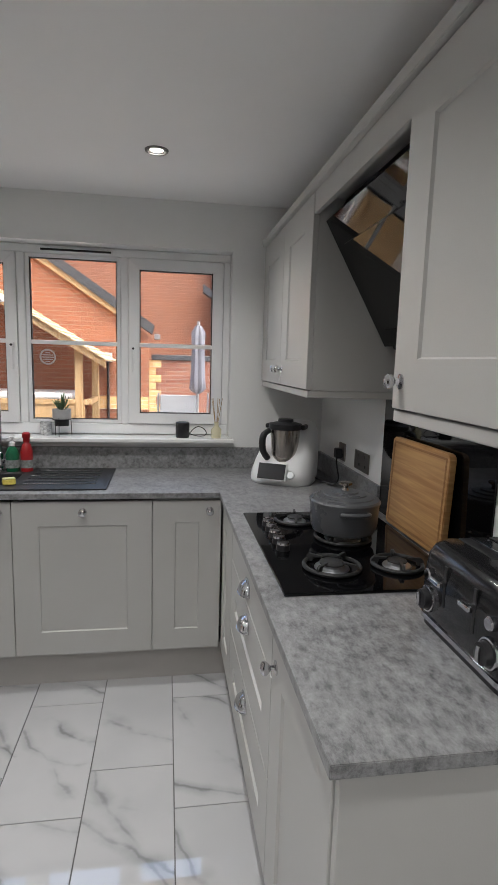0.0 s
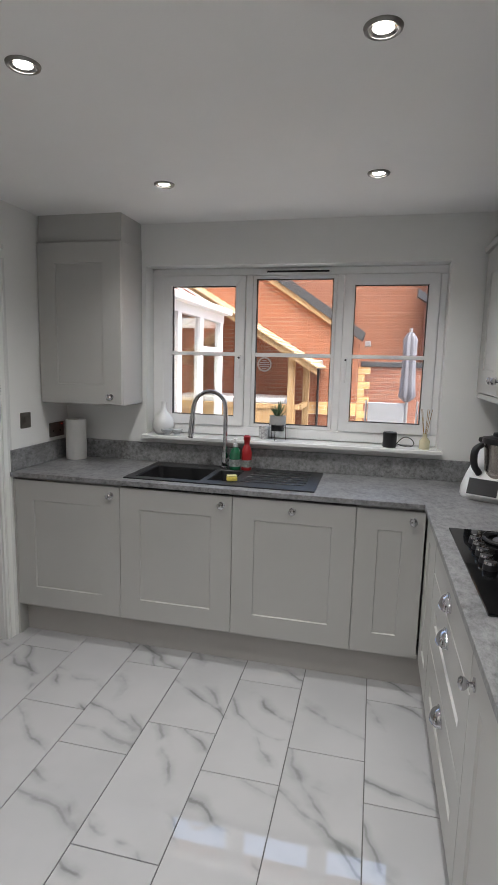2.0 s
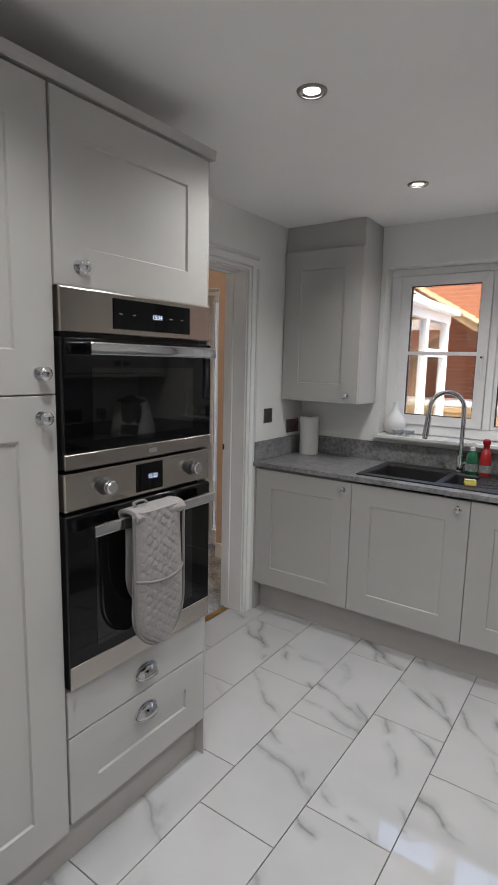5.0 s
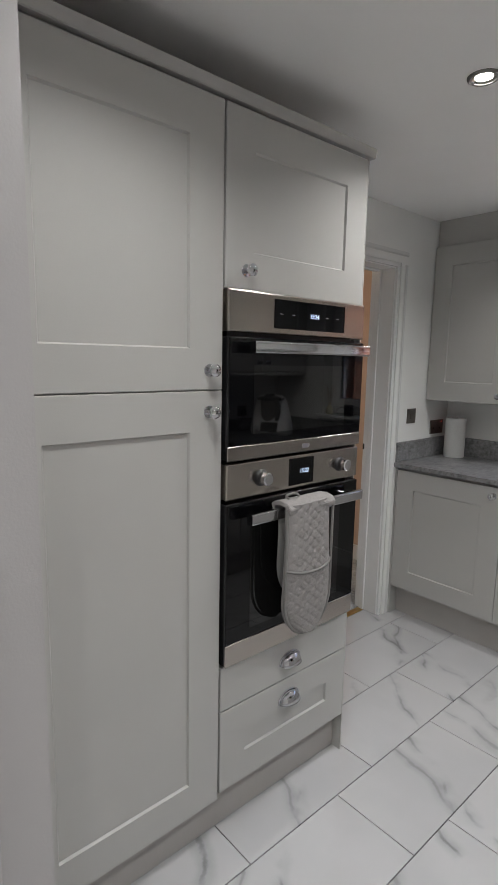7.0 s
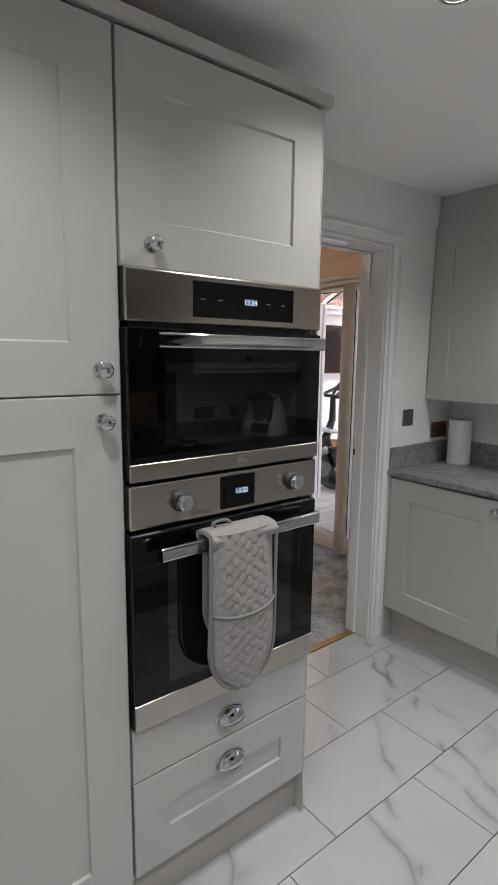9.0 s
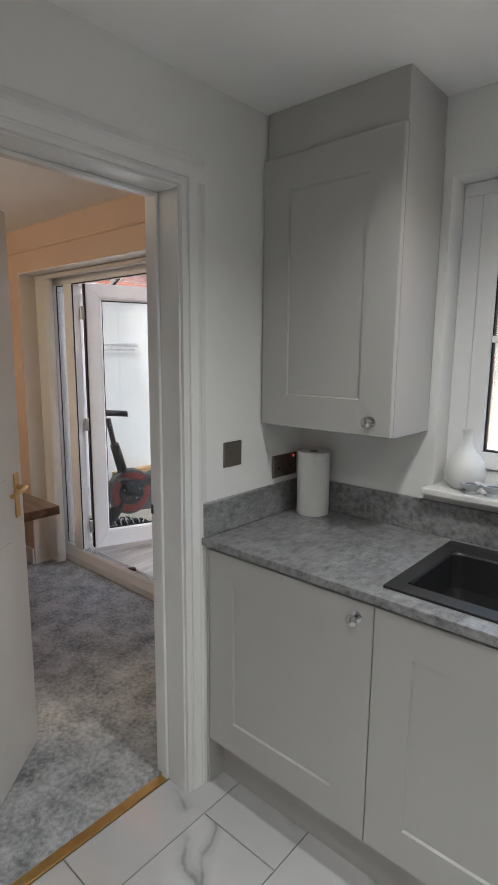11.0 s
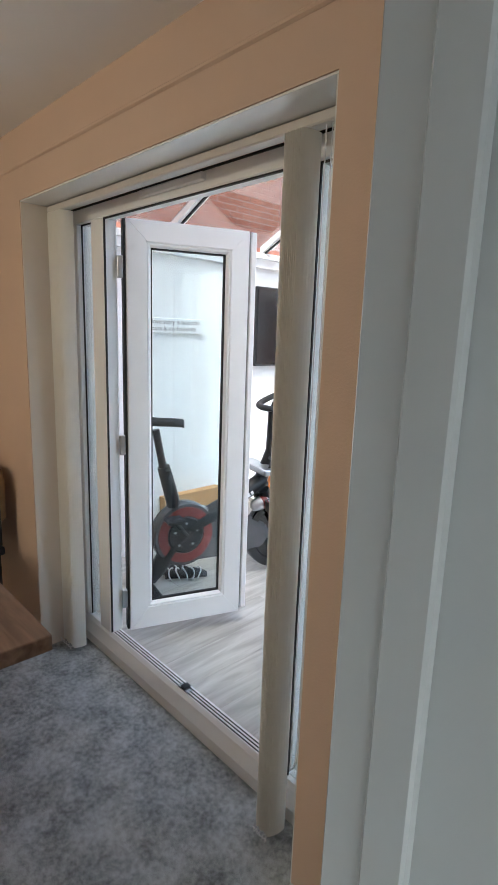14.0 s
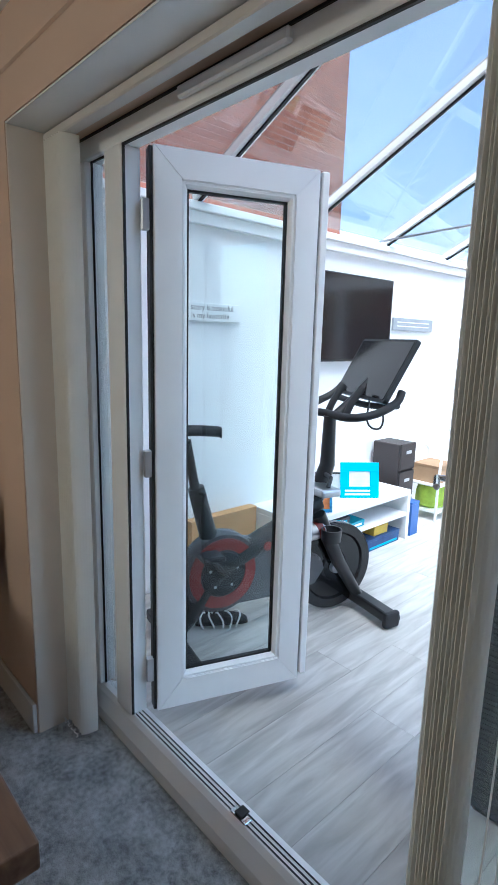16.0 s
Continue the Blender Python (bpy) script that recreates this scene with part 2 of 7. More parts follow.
M_CREAM = mat("cream_reveal_paint", (0.74, 0.66, 0.57), 0.6, var=0.03, scale=3, bump=0.08)
M_TRIM = mat("white_gloss_paint", (0.78, 0.78, 0.77), 0.22, var=0.03, scale=5, bump=0.04, bscale=60)
M_UPVC = mat("white_upvc", (0.88, 0.88, 0.88), 0.28, var=0.02, scale=8)
M_GASKET = mat("black_gasket", (0.015, 0.015, 0.016), 0.6)
M_TOP = worktop_mat()
M_TILE = marble_mat()
M_GROUT = mat("dark_grout", (0.16, 0.155, 0.15), 0.85, var=0.2, scale=30)
M_CHROME = mat("chrome", (0.62, 0.62, 0.64), 0.06, 1.0, rvar=0.03, scale=20)
M_STEEL = mat("brushed_steel", (0.47, 0.43, 0.39), 0.24, 1.0, var=0.06, scale=8, aniso=(1, 1, 60), rvar=0.07)
M_BLKGLASS = mat("black_glass", (0.002, 0.002, 0.0025), 0.03, spec=0.28, rvar=0.015, scale=12)
M_BLK = mat("black_plastic", (0.018, 0.018, 0.02), 0.38, var=0.2, scale=20, bump=0.05)
M_BLKSHINE = mat("black_enamel", (0.012, 0.012, 0.013), 0.12, rvar=0.05, scale=9)
M_IRON = mat("cast_iron", (0.02, 0.02, 0.021), 0.55, bump=0.2, bscale=300)
M_SINK = mat("black_granite", (0.021, 0.021, 0.0225), 0.42, var=0.4, scale=180, bump=0.12, bscale=300)
M_BOARD = wood_mat("bamboo", (0.40, 0.20, 0.07), (0.60, 0.36, 0.15), (3, 1.0, 22), 0.45)
M_POT = mat("grey_enamel", (0.085, 0.088, 0.095), 0.28, var=0.12, scale=4, rvar=0.06)
M_WHITE = mat("white_plastic", (0.80, 0.80, 0.80), 0.3, var=0.02, scale=9)
M_PAPER = mat("paper_towel", (0.86, 0.86, 0.84), 0.95, bump=0.5, bscale=90)
M_NICKEL = mat("black_nickel", (0.27, 0.245, 0.225), 0.3, 1.0, var=0.15, scale=14)
M_SATIN = mat("satin_nickel_rim", (0.30, 0.29, 0.275), 0.32, 1.0, rvar=0.05, scale=30)
M_CONE = mat("lamp_reflector", (0.55, 0.53, 0.50), 0.22, 1.0, rvar=0.05, scale=30)
M_SPOT = emit("lamp_glow", (1.0, 0.96, 0.88), 14.0)
M_GLASS = glass_mat("window_glass", (0.88, 0.90, 0.89))
M_ROOFGLASS = glass_mat("tinted_roof_glass", (0.66, 0.64, 0.64))
M_DGLASS = glass_mat("door_glass", (0.90, 0.95, 0.95))
M_CARPET = carpet_mat()
M_BRASS = mat("brass", (0.62, 0.42, 0.16), 0.3, 1.0, var=0.15, scale=20)
M_BLIND = blind_mat()
M_LAMI = wood_mat("grey_laminate_plank", (0.40, 0.385, 0.36), (0.62, 0.605, 0.575), (9, 1.1, 9), 0.33, 2.6)
M_TABLE = wood_mat("dark_table_wood", (0.09, 0.055, 0.04), (0.22, 0.145, 0.105), (1.0, 10, 10), 0.4, 3)
M_WWALL = mat("white_wall", (0.84, 0.84, 0.85), 0.7, var=0.02, scale=2, bump=0.12, bscale=140)
M_TV = mat("black_screen", (0.012, 0.011, 0.012), 0.12, rvar=0.03, scale=6)
M_BRICK = brick_mat("orange_brick", (0.27, 0.10, 0.052), (0.225, 0.08, 0.042), (0.26, 0.17, 0.12))
M_BRICK2 = brick_mat("red_brick", (0.19, 0.066, 0.042), (0.26, 0.11, 0.07), (0.24, 0.19, 0.16))
M_BUFF = brick_mat("buff_brick", (0.62, 0.40, 0.18), (0.56, 0.34, 0.14), (0.55, 0.47, 0.36))
M_SLATE = mat("dark_roof_tile", (0.05, 0.052, 0.058), 0.7, var=0.3, scale=9, bump=0.3)
M_TIMBER = wood_mat("pale_timber", (0.36, 0.22, 0.10), (0.48, 0.33, 0.17), (10, 10, 1), 0.65)
M_RED = mat("red_plastic", (0.36, 0.015, 0.018), 0.3, var=0.1)
M_GREEN = mat("green_soap", (0.015, 0.13, 0.06), 0.12, var=0.25, scale=30, coat=0.5)
M_MITT = mat("grey_quilted_cotton", (0.31, 0.295, 0.29), 0.95, var=0.10, scale=90, bump=0.5, bscale=420)
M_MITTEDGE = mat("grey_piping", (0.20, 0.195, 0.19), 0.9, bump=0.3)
M_ALU = mat("aluminium", (0.55, 0.56, 0.58), 0.35, 1.0, var=0.1, scale=12)


# ---- building helpers ----
BASES = {}


def thing(name, label, category, at=(0, 0, 0), rz=0.0, group="", kind="", local=False):
    """An empty at the base of a thing; parts are given in world metres, or in its own frame if local."""
    e = new(name)
    m = pose(*at, 0, 0, rz)
    e.matrix_world = m
    e.empty_display_size = 0.05
    BASES[e] = Matrix.Identity(4) if local else m.inverted()
    return tagged(e, label, category, group, kind)


def link(name, bm, material, parent=None, label="", smooth=None):
    if parent is not None and parent in BASES:
        bm.transform(BASES[parent])
    me = bpy.data.meshes.new(name)
    bm.to_mesh(me)
    bm.free()
    me.materials.append(material)
    if smooth is not None:
        for p in me.polygons:
            p.use_smooth = True
        me.set_sharp_from_angle(angle=radians(smooth))
    ob = new(name, me)
    if parent is not None:
        ob.parent = parent
        BASES[ob] = BASES.get(parent, Matrix.Identity(4))
    if label:
        ob["label"] = label
    return ob


def part(name, bm, material, parent, label="", smooth=None):
    return link(name, bm, material, parent, label, smooth)


def solid(name, bm, material, label, category, kind="", group="", smooth=None):
    """A top-level thing that is one mesh, with its origin at its base."""
    lo = [min(v.co[i] for v in bm.verts) for i in range(3)]
    hi = [max(v.co[i] for v in bm.verts) for i in range(3)]
    c = Vector(((lo[0] + hi[0]) / 2, (lo[1] + hi[1]) / 2, lo[2]))
    bm.transform(Matrix.Translation(-c))
    ob = link(name, bm, material, None, "", smooth)
    ob.location = c
    return tagged(ob, label, category, group, kind)


def box(x0, x1, y0, y1, z0, z1, bev=0.0, seg=1, bm=None):
    b = bmesh.new()
    bmesh.ops.create_cube(b, size=1)
    for v in b.verts:
        v.co = Vector(((x0 + x1) / 2 + v.co.x * (x1 - x0), (y0 + y1) / 2 + v.co.y * (y1 - y0), (z0 + z1) / 2 + v.co.z * (z1 - z0)))
    if bev:
        bmesh.ops.bevel(b, geom=b.edges[:], offset=bev, segments=seg, affect="EDGES", profile=0.5)
    return join(bm, b)


def join(bm, b, m=None):
    if m is not None:
        b.transform(m)
    if bm is None:
        return b
    tmp = bpy.data.meshes.new("tmp")
    b.to_mesh(tmp)
    b.free()
    bm.from_mesh(tmp)
    bpy.data.meshes.remove(tmp)
    return bm


def cyl(p, q, r0, r1=None, seg=20, bm=None, bev=0.0):
    """A rod from p to q."""
    p, q = Vector(p), Vector(q)
    b = bmesh.new()
    bmesh.ops.create_cone(b, cap_ends=True, segments=seg, radius1=r0, radius2=r0 if r1 is None else r1, depth=(q - p).length)
    if bev:
        bmesh.ops.bevel(b, geom=[e for e in b.edges if len({round(v.co.z, 5) for v in e.verts}) == 1], offset=bev, segments=2, affect="EDGES")
    return join(bm, b, Matrix.Translation((p + q) / 2) @ (q - p).to_track_quat("Z", "Y").to_matrix().to_4x4())


def lathe(profile, at=(0, 0, 0), axis=(0, 0, 1), seg=28, bm=None):
    """A turned body: (radius, height) pairs about an axis."""
    b = bmesh.new()
    rings = []
    for r, h in profile:
        if r < 1e-5:
            rings.append([b.verts.new((0, 0, h))])
        else:
            rings.append([b.verts.new((r * math.cos(2 * math.pi * i / seg), r * math.sin(2 * math.pi * i / seg), h)) for i in range(seg)])
    for a, c in zip(rings, rings[1:]):
        for i in range(seg):
            j = (i + 1) % seg
            vs = [a[i % len(a)], a[j % len(a)], c[j % len(c)], c[i % len(c)]]
            vs = list(dict.fromkeys(vs))
            if len(vs) > 2:
                b.faces.new(vs)
    bmesh.ops.recalc_face_normals(b, faces=b.faces[:])
    return join(bm, b, Matrix.Translation(at) @ Vector(axis).to_track_quat("Z", "Y").to_matrix().to_4x4())


def tube(points, r, seg=10, bm=None, closed=False, smooth_steps=0):
    """A round tube along a path, with optional corner smoothing."""
    pts = [Vector(p) for p in points]
    for _ in range(smooth_steps):
        out = [] if closed else [pts[0]]
        n = len(pts)
        for i in range(n if closed else n - 1):
            a, c = pts[i], pts[(i + 1) % n]
            out += [a.lerp(c, 0.25), a.lerp(c, 0.75)]
        if not closed:
            out.append(pts[-1])
        pts = out
    b = bmesh.new()
    rings = []
    up = None
    n = len(pts)
    for i, p in enumerate(pts):
        d = (pts[(i + 1) % n] - pts[i - 1]) if closed else (pts[min(i + 1, n - 1)] - pts[max(i - 1, 0)])
        d.normalize()
        if up is None:
            up = d.orthogonal().normalized()
        up = (up - d * up.dot(d)).normalized()
        side = d.cross(up)
        rr = r[i * (len(r) - 1) // max(1, n - 1)] if isinstance(r, (list, tuple)) else r
        rings.append([b.verts.new(p + rr * (math.cos(2 * math.pi * k / seg) * up + math.sin(2 * math.pi * k / seg) * side)) for k in range(seg)])
    pairs = list(zip(rings, rings[1:])) + ([(rings[-1], rings[0])] if closed else [])
    for a, c in pairs:
        for k in range(seg):
            b.faces.new((a[k], a[(k + 1) % seg], c[(k + 1) % seg], c[k]))
    if not closed:
        b.faces.new(rings[0][::-1])
        b.faces.new(rings[-1])
    bmesh.ops.recalc_face_normals(b, faces=b.faces[:])
    return join(bm, b)


def prism(outline, axis, lo, hi, bm=None, bev=0.0):
    """A flat outline pushed along an axis: x takes (y, z) pairs, y takes (x, z), z takes (x, y)."""
    b = bmesh.new()
    def put(u, v, w):
        return {"x": (w, u, v), "y": (u, w, v), "z": (u, v, w)}[axis]
    a = [b.verts.new(put(u, v, lo)) for u, v in outline]
    c = [b.verts.new(put(u, v, hi)) for u, v in outline]
    b.faces.new(a)
    b.faces.new(c[::-1])
    n = len(a)
    for i in range(n):
        b.faces.new((a[i], c[i], c[(i + 1) % n], a[(i + 1) % n]))
    bmesh.ops.recalc_face_normals(b, faces=b.faces[:])
    if bev:
        bmesh.ops.bevel(b, geom=b.edges[:], offset=bev, segments=2, affect="EDGES")
    return join(bm, b)


def rounded(w, h, r, n=5):
    pts = []
    for cx, cy, a0 in ((w / 2 - r, h / 2 - r, 0), (-w / 2 + r, h / 2 - r, 90), (-w / 2 + r, -h / 2 + r, 180), (w / 2 - r, -h / 2 + r, 270)):
        pts += [(cx + r * math.cos(radians(a0 + 90 * k / n)), cy + r * math.sin(radians(a0 + 90 * k / n))) for k in range(n + 1)]
    return pts


def text_bm(body, size, m):
    """Letters of the built-in font as flat solid shapes."""
    cu = bpy.data.curves.new("letters", "FONT")
    cu.body, cu.size, cu.extrude, cu.align_x, cu.align_y = body, size, 0.0006, "CENTER", "CENTER"
    ob = bpy.data.objects.new("letters", cu)
    scene.collection.objects.link(ob)
    dg = bpy.context.evaluated_depsgraph_get()
    me = bpy.data.meshes.new_from_object(ob.evaluated_get(dg))
    bpy.data.objects.remove(ob)
    b = bmesh.new()
    b.from_mesh(me)
    bpy.data.meshes.remove(me)
    b.transform(m)
    return b


def structure(name, bm, material, label=""):
    ob = link(name, bm, material)
    return tagged(ob, label, "", "", "structure")


# ---- the shell of the kitchen ----
KX0, KX1, KY0, KY1, KH = -1.655, 1.075, -1.6, 3.173, 2.30   # kitchen inside
FLOOR = structure("floor", box(-1.80, 1.2, -1.75, 3.2, -0.12, -0.008), M_GROUT, "white marble-effect porcelain floor tiles with dark grout")
structure("ceiling", box(-1.80, 1.2, -1.75, 3.47, KH, KH + 0.12), M_CEIL, "smooth white painted ceiling")
WX0, WX1, WZ0, WZ1 = -1.12, 0.557, 1.09, 2.068               # kitchen window opening
wn_ = box(-1.80, WX0, 3.173, 3.47, -0.1, KH)
box(WX1, 1.2, 3.173, 3.47, -0.1, KH, bm=wn_)
box(WX0, WX1, 3.173, 3.47, -0.1, WZ0 - 0.025, bm=wn_)
box(WX0, WX1, 3.173, 3.47, WZ1, KH, bm=wn_)
structure("wall_north", wn_, M_WALL, "pale grey painted wall round the kitchen window")
structure("wall_east", box(KX1, 1.2, -1.75, 3.173, -0.1, KH), M_WALL, "pale grey painted wall behind the hob")
structure("wall_south", box(-1.80, KX1, -1.75, KY0, -0.1, KH), M_WALL, "pale grey painted wall")
AX = -1.676
DY0, DY1, DZ = 1.72, 2.54, 2.0                              # doorway in the west wall
ww = box(-1.80, KX0, DY1 + 0.028, 3.173, -0.1, KH)
box(-1.80, KX0, 0.276, DY0 - 0.028, -0.1, KH, bm=ww)
box(-1.80, KX0, DY0 - 0.028, DY1 + 0.028, DZ + 0.028, KH, bm=ww)
structure("wall_west", ww, M_WALL, "pale grey painted wall with a doorway")
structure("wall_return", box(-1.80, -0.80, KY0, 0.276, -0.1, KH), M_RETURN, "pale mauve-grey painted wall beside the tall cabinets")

# door lining and architrave
dt = thing("door_1", "white gloss door lining and architrave, opening without a door leaf", "doorway", (-1.73, 2.12, 0), kind="structure")
part("lining", box(-1.83, AX, DY1, DY1 + 0.028, 0.0, DZ + 0.028, 0.002), M_TRIM, dt)
part("lining", box(-1.83, AX, DY0 - 0.028, DY0, 0.0, DZ + 0.028, 0.002), M_TRIM, dt)
part("head_lining", box(-1.83, AX, DY0, DY1, DZ, DZ + 0.028, 0.002), M_TRIM, dt)
part("door_stop", box(-1.792, -1.762, DY1 - 0.012, DY1 - 0.0005, 0.0, DZ - 0.001, 0.002), M_TRIM, dt)
part("door_stop", box(-1.792, -1.762, DY0 + 0.0005, DY0 + 0.012, 0.0, DZ - 0.001, 0.002), M_TRIM, dt)
part("door_stop", box(-1.792, -1.762, DY0 + 0.012, DY1 - 0.012, DZ - 0.012, DZ - 0.0005, 0.002), M_TRIM, dt)


def architrave(y0, y1, inner):
    """Stepped moulding, upright, on the kitchen face of the doorway."""
    s = 1 if y1 > y0 and inner == y0 else -1
    w = abs(y1 - y0)
    prof = [(inner, AX), (inner, AX + 0.012), (inner + s * 0.012, AX + 0.016), (inner + s * 0.03, AX + 0.012), (inner + s * 0.034, AX + 0.018),
            (inner + s * (w - 0.022), AX + 0.022), (inner + s * (w - 0.018), AX + 0.026), (inner + s * w, AX + 0.024), (inner + s * w, AX)]
    return prism([(x, y) for y, x in prof], "z", 0.0, DZ + 0.02)


part("architrave", architrave(DY1 + 0.006, DY1 + 0.088, DY1 + 0.006), M_TRIM, dt)
part("architrave", architrave(DY0 - 0.088, DY0 - 0.006, DY0 - 0.006), M_TRIM, dt)
hd = [(AX, DZ + 0.006), (AX + 0.012, DZ + 0.006), (AX + 0.016, DZ + 0.018), (AX + 0.012, DZ + 0.036), (AX + 0.022, DZ + 0.066), (AX + 0.026, DZ + 0.07), (AX + 0.024, DZ + 0.088), (AX, DZ + 0.088)]
part("head_architrave", prism(hd, "y", DY0 - 0.088, DY1 + 0.088), M_TRIM, dt)
nd = thing("door_4", "white panelled door with a brass lever, half open into the dining room", "door", (-1.815, DY0 + 0.022, 0.012), 131, kind="structure", local=True)
part("door_panel", box(0, 0.745, -0.0175, 0.0175, 0.0, 1.97, 0.002), M_TRIM, nd)
for s_ in (-1, 1):
    for z0_, z1_ in ((0.18, 0.86), (1.08, 1.85)):
        part("raised_field", box(0.12, 0.62, min(s_ * 0.0176, s_ * 0.022), max(s_ * 0.0176, s_ * 0.022), z0_, z1_, 0.003), M_TRIM, nd)
    part("handle_plate", box(0.675, 0.712, min(s_ * 0.0177, s_ * 0.0225), max(s_ * 0.0177, s_ * 0.0225), 0.93, 1.09, 0.002), M_BRASS, nd, "brass plate")
    part("lever", tube([(0.693, s_ * 0.0226, 1.04), (0.693, s_ * 0.055, 1.04), (0.66, s_ * 0.06, 1.04), (0.58, s_ * 0.055, 1.035)], 0.008, 10), M_BRASS, nd, "brass lever", 50)
part("latch_plate", box(0.7452, 0.7465, -0.011, 0.011, 0.96, 1.06), M_BRASS, nd)
part("strike_plate", box(-1.829, -1.817, DY1 - 0.0032, DY1 - 0.0002, 0.985, 1.018, 0.001), M_BLK, dt, "small dark metal strike plate")
part("threshold_strip", box(-1.80, -1.762, DY0, DY1, -0.002, 0.006, 0.002), M_BRASS, dt, "brass threshold strip between tile and carpet")

# ---- kitchen window ----
w1 = thing("window_1", "white plastic three-light kitchen window with a horizontal glazing bar", "window", (-0.28, 3.30, WZ0), kind="structure")
FY0, FY1 = 3.273, 3.335
fr = box(WX0, WX1, FY0, FY1, WZ0 + 0.002, 1.15, 0.004)
box(WX0, WX1, FY0, FY1, 2.025, WZ1 - 0.001, 0.004, bm=fr)
box(WX0, -1.055, FY0 + 0.001, FY1 - 0.001, 1.15, 2.025, 0.004, bm=fr)
box(0.52, WX1, FY0 + 0.001, FY1 - 0.001, 1.15, 2.025, 0.004, bm=fr)
box(-0.545, -0.505, FY0 + 0.001, FY1 - 0.001, 1.15, 2.025, 0.004, bm=fr)
box(-0.025, 0.015, FY0 + 0.001, FY1 - 0.001, 1.15, 2.025, 0.004, bm=fr)
part("window_frame", fr, M_UPVC, w1)


def sash(x0, x1, z0, z1, rail, y0):
    """A casement with bevelled rails, gasket, pane and glazing bar."""
    s = part("casement", casement_frame(x0, x1, z0, z1, rail, y0), M_UPVC, w1)
    g = box(x0 + rail - 0.001, x0 + rail + 0.005, y0 + 0.012, y0 + 0.03, z0 + rail, z1 - rail)
    box(x1 - rail - 0.005, x1 - rail + 0.001, y0 + 0.012, y0 + 0.03, z0 + rail, z1 - rail, bm=g)
    box(x0 + rail, x1 - rail, y0 + 0.012, y0 + 0.03, z0 + rail - 0.001, z0 + rail + 0.005, bm=g)
    box(x0 + rail, x1 - rail, y0 + 0.012, y0 + 0.03, z1 - rail - 0.005, z1 - rail + 0.001, bm=g)
    part("gasket", g, M_GASKET, s)
    p = part("pane", box(x0 + rail, x1 - rail, y0 + 0.019, y0 + 0.023, z0 + rail, z1 - rail), M_GLASS, s)
    p.visible_shadow = False
    part("glazing_bar", box(x0 + rail, x1 - rail, y0 + 0.006, y0 + 0.018, 1.565, 1.587, 0.003), M_UPVC, s)
    return s


def casement_frame(x0, x1, z0, z1, rail, y0):
    f = bmesh.new()
    for a in (((x0, z0), (x1, z0), (x1 - rail, z0 + rail), (x0 + rail, z0 + rail)), ((x1, z0), (x1, z1), (x1 - rail, z1 - rail), (x1 - rail, z0 + rail)),
              ((x1, z1), (x0, z1), (x0 + rail, z1 - rail), (x1 - rail, z1 - rail)), ((x0, z1), (x0, z0), (x0 + rail, z0 + rail), (x0 + rail, z1 - rail))):
        prism(list(a), "y", y0, y0 + 0.05, bm=f, bev=0.0025)
    return f


sL = sash(-1.052, -0.548, 1.153, 2.022, 0.056, FY0 - 0.012)
sM = sash(-0.503, -0.027, 1.152, 2.023, 0.018, FY0 + 0.004)
sR = sash(0.018, 0.518, 1.153, 2.022, 0.056, FY0 - 0.012)
for s, hx in ((sL, -0.572), (sR, 0.042)):
    part("handle", box(hx - 0.009, hx + 0.009, FY0 - 0.03, FY0 - 0.0125, 1.54, 1.57, 0.003, bm=box(hx - 0.006, hx + 0.006, FY0 - 0.036, FY0 - 0.024, 1.43, 1.562, 0.004)), M_UPVC, s)
    part("lock_button", cyl((hx, FY0 - 0.034, 1.556), (hx, FY0 - 0.042, 1.556), 0.006, seg=12), M_BLK, s)
part("trickle_vent", box(-0.43, -0.06, FY0 - 0.018, FY0 - 0.0005, 2.030, 2.052, 0.005), M_UPVC, w1)
part("vent_slot", box(-0.42, -0.07, FY0 - 0.0205, FY0 - 0.0182, 2.036, 2.046), M_GASKET, w1)
part("window_sill", box(WX0 - 0.018, WX1 + 0.02, 3.118, 3.1725, WZ0 - 0.024, WZ0, 0.006, 2, bm=box(WX0 + 0.001, WX1 - 0.001, 3.1725, 3.272, WZ0 - 0.024, WZ0)), M_TRIM, w1)
part("outer_sill", box(WX0, WX1, 3.336, 3.50, WZ0 - 0.024, WZ0 + 0.02, 0.004), M_UPVC, w1)

# ---- ceiling spotlights ----
SPOTS = [(0.175, 2.535), (0.18, 1.57), (-0.748, 2.53), (-0.752, 1.555), (0.2, 0.58), (-0.62, 0.58), (0.2, -0.4), (-0.62, -0.4)]


def downlight(x, y):
    d = thing("ceiling_spotlight", "recessed steel-rimmed ceiling spotlight, switched on", "ceiling light", (x, y, KH - 0.012), group="kitchen ceiling spotlights")
    part("rim", lathe([(0.034, 0.0), (0.0345, -0.006), (0.039, -0.008), (0.0445, -0.005), (0.046, 0.0)], (x, y, KH)), M_SATIN, d, "satin metal rim", 50)
    part("reflector", lathe([(0.034, -0.0045), (0.025, -0.0012)], (x, y, KH)), M_CONE, d, "darker sloping inner ring", 50)
    part("bulb", lathe([(0.0, -0.0025), (0.02, -0.0025), (0.025, -0.0008), (0.025, 0.0)], (x, y, KH)), M_SPOT, d, "glowing lamp face", 50)
    lamp = new("spot_lamp", bpy.data.lights.new("spot_lamp", "SPOT"))
    lamp.data.energy, lamp.data.color, lamp.data.shadow_soft_size = SPOT_W, (1.0, 0.97, 0.94), 0.035
    lamp.data.spot_size, lamp.data.spot_blend = radians(136), 1.0
    lamp.matrix_world = look((x, y, KH - 0.016), (x, y + 1e-4, 0))
    return d


for sx, sy in SPOTS:
    downlight(sx, sy)


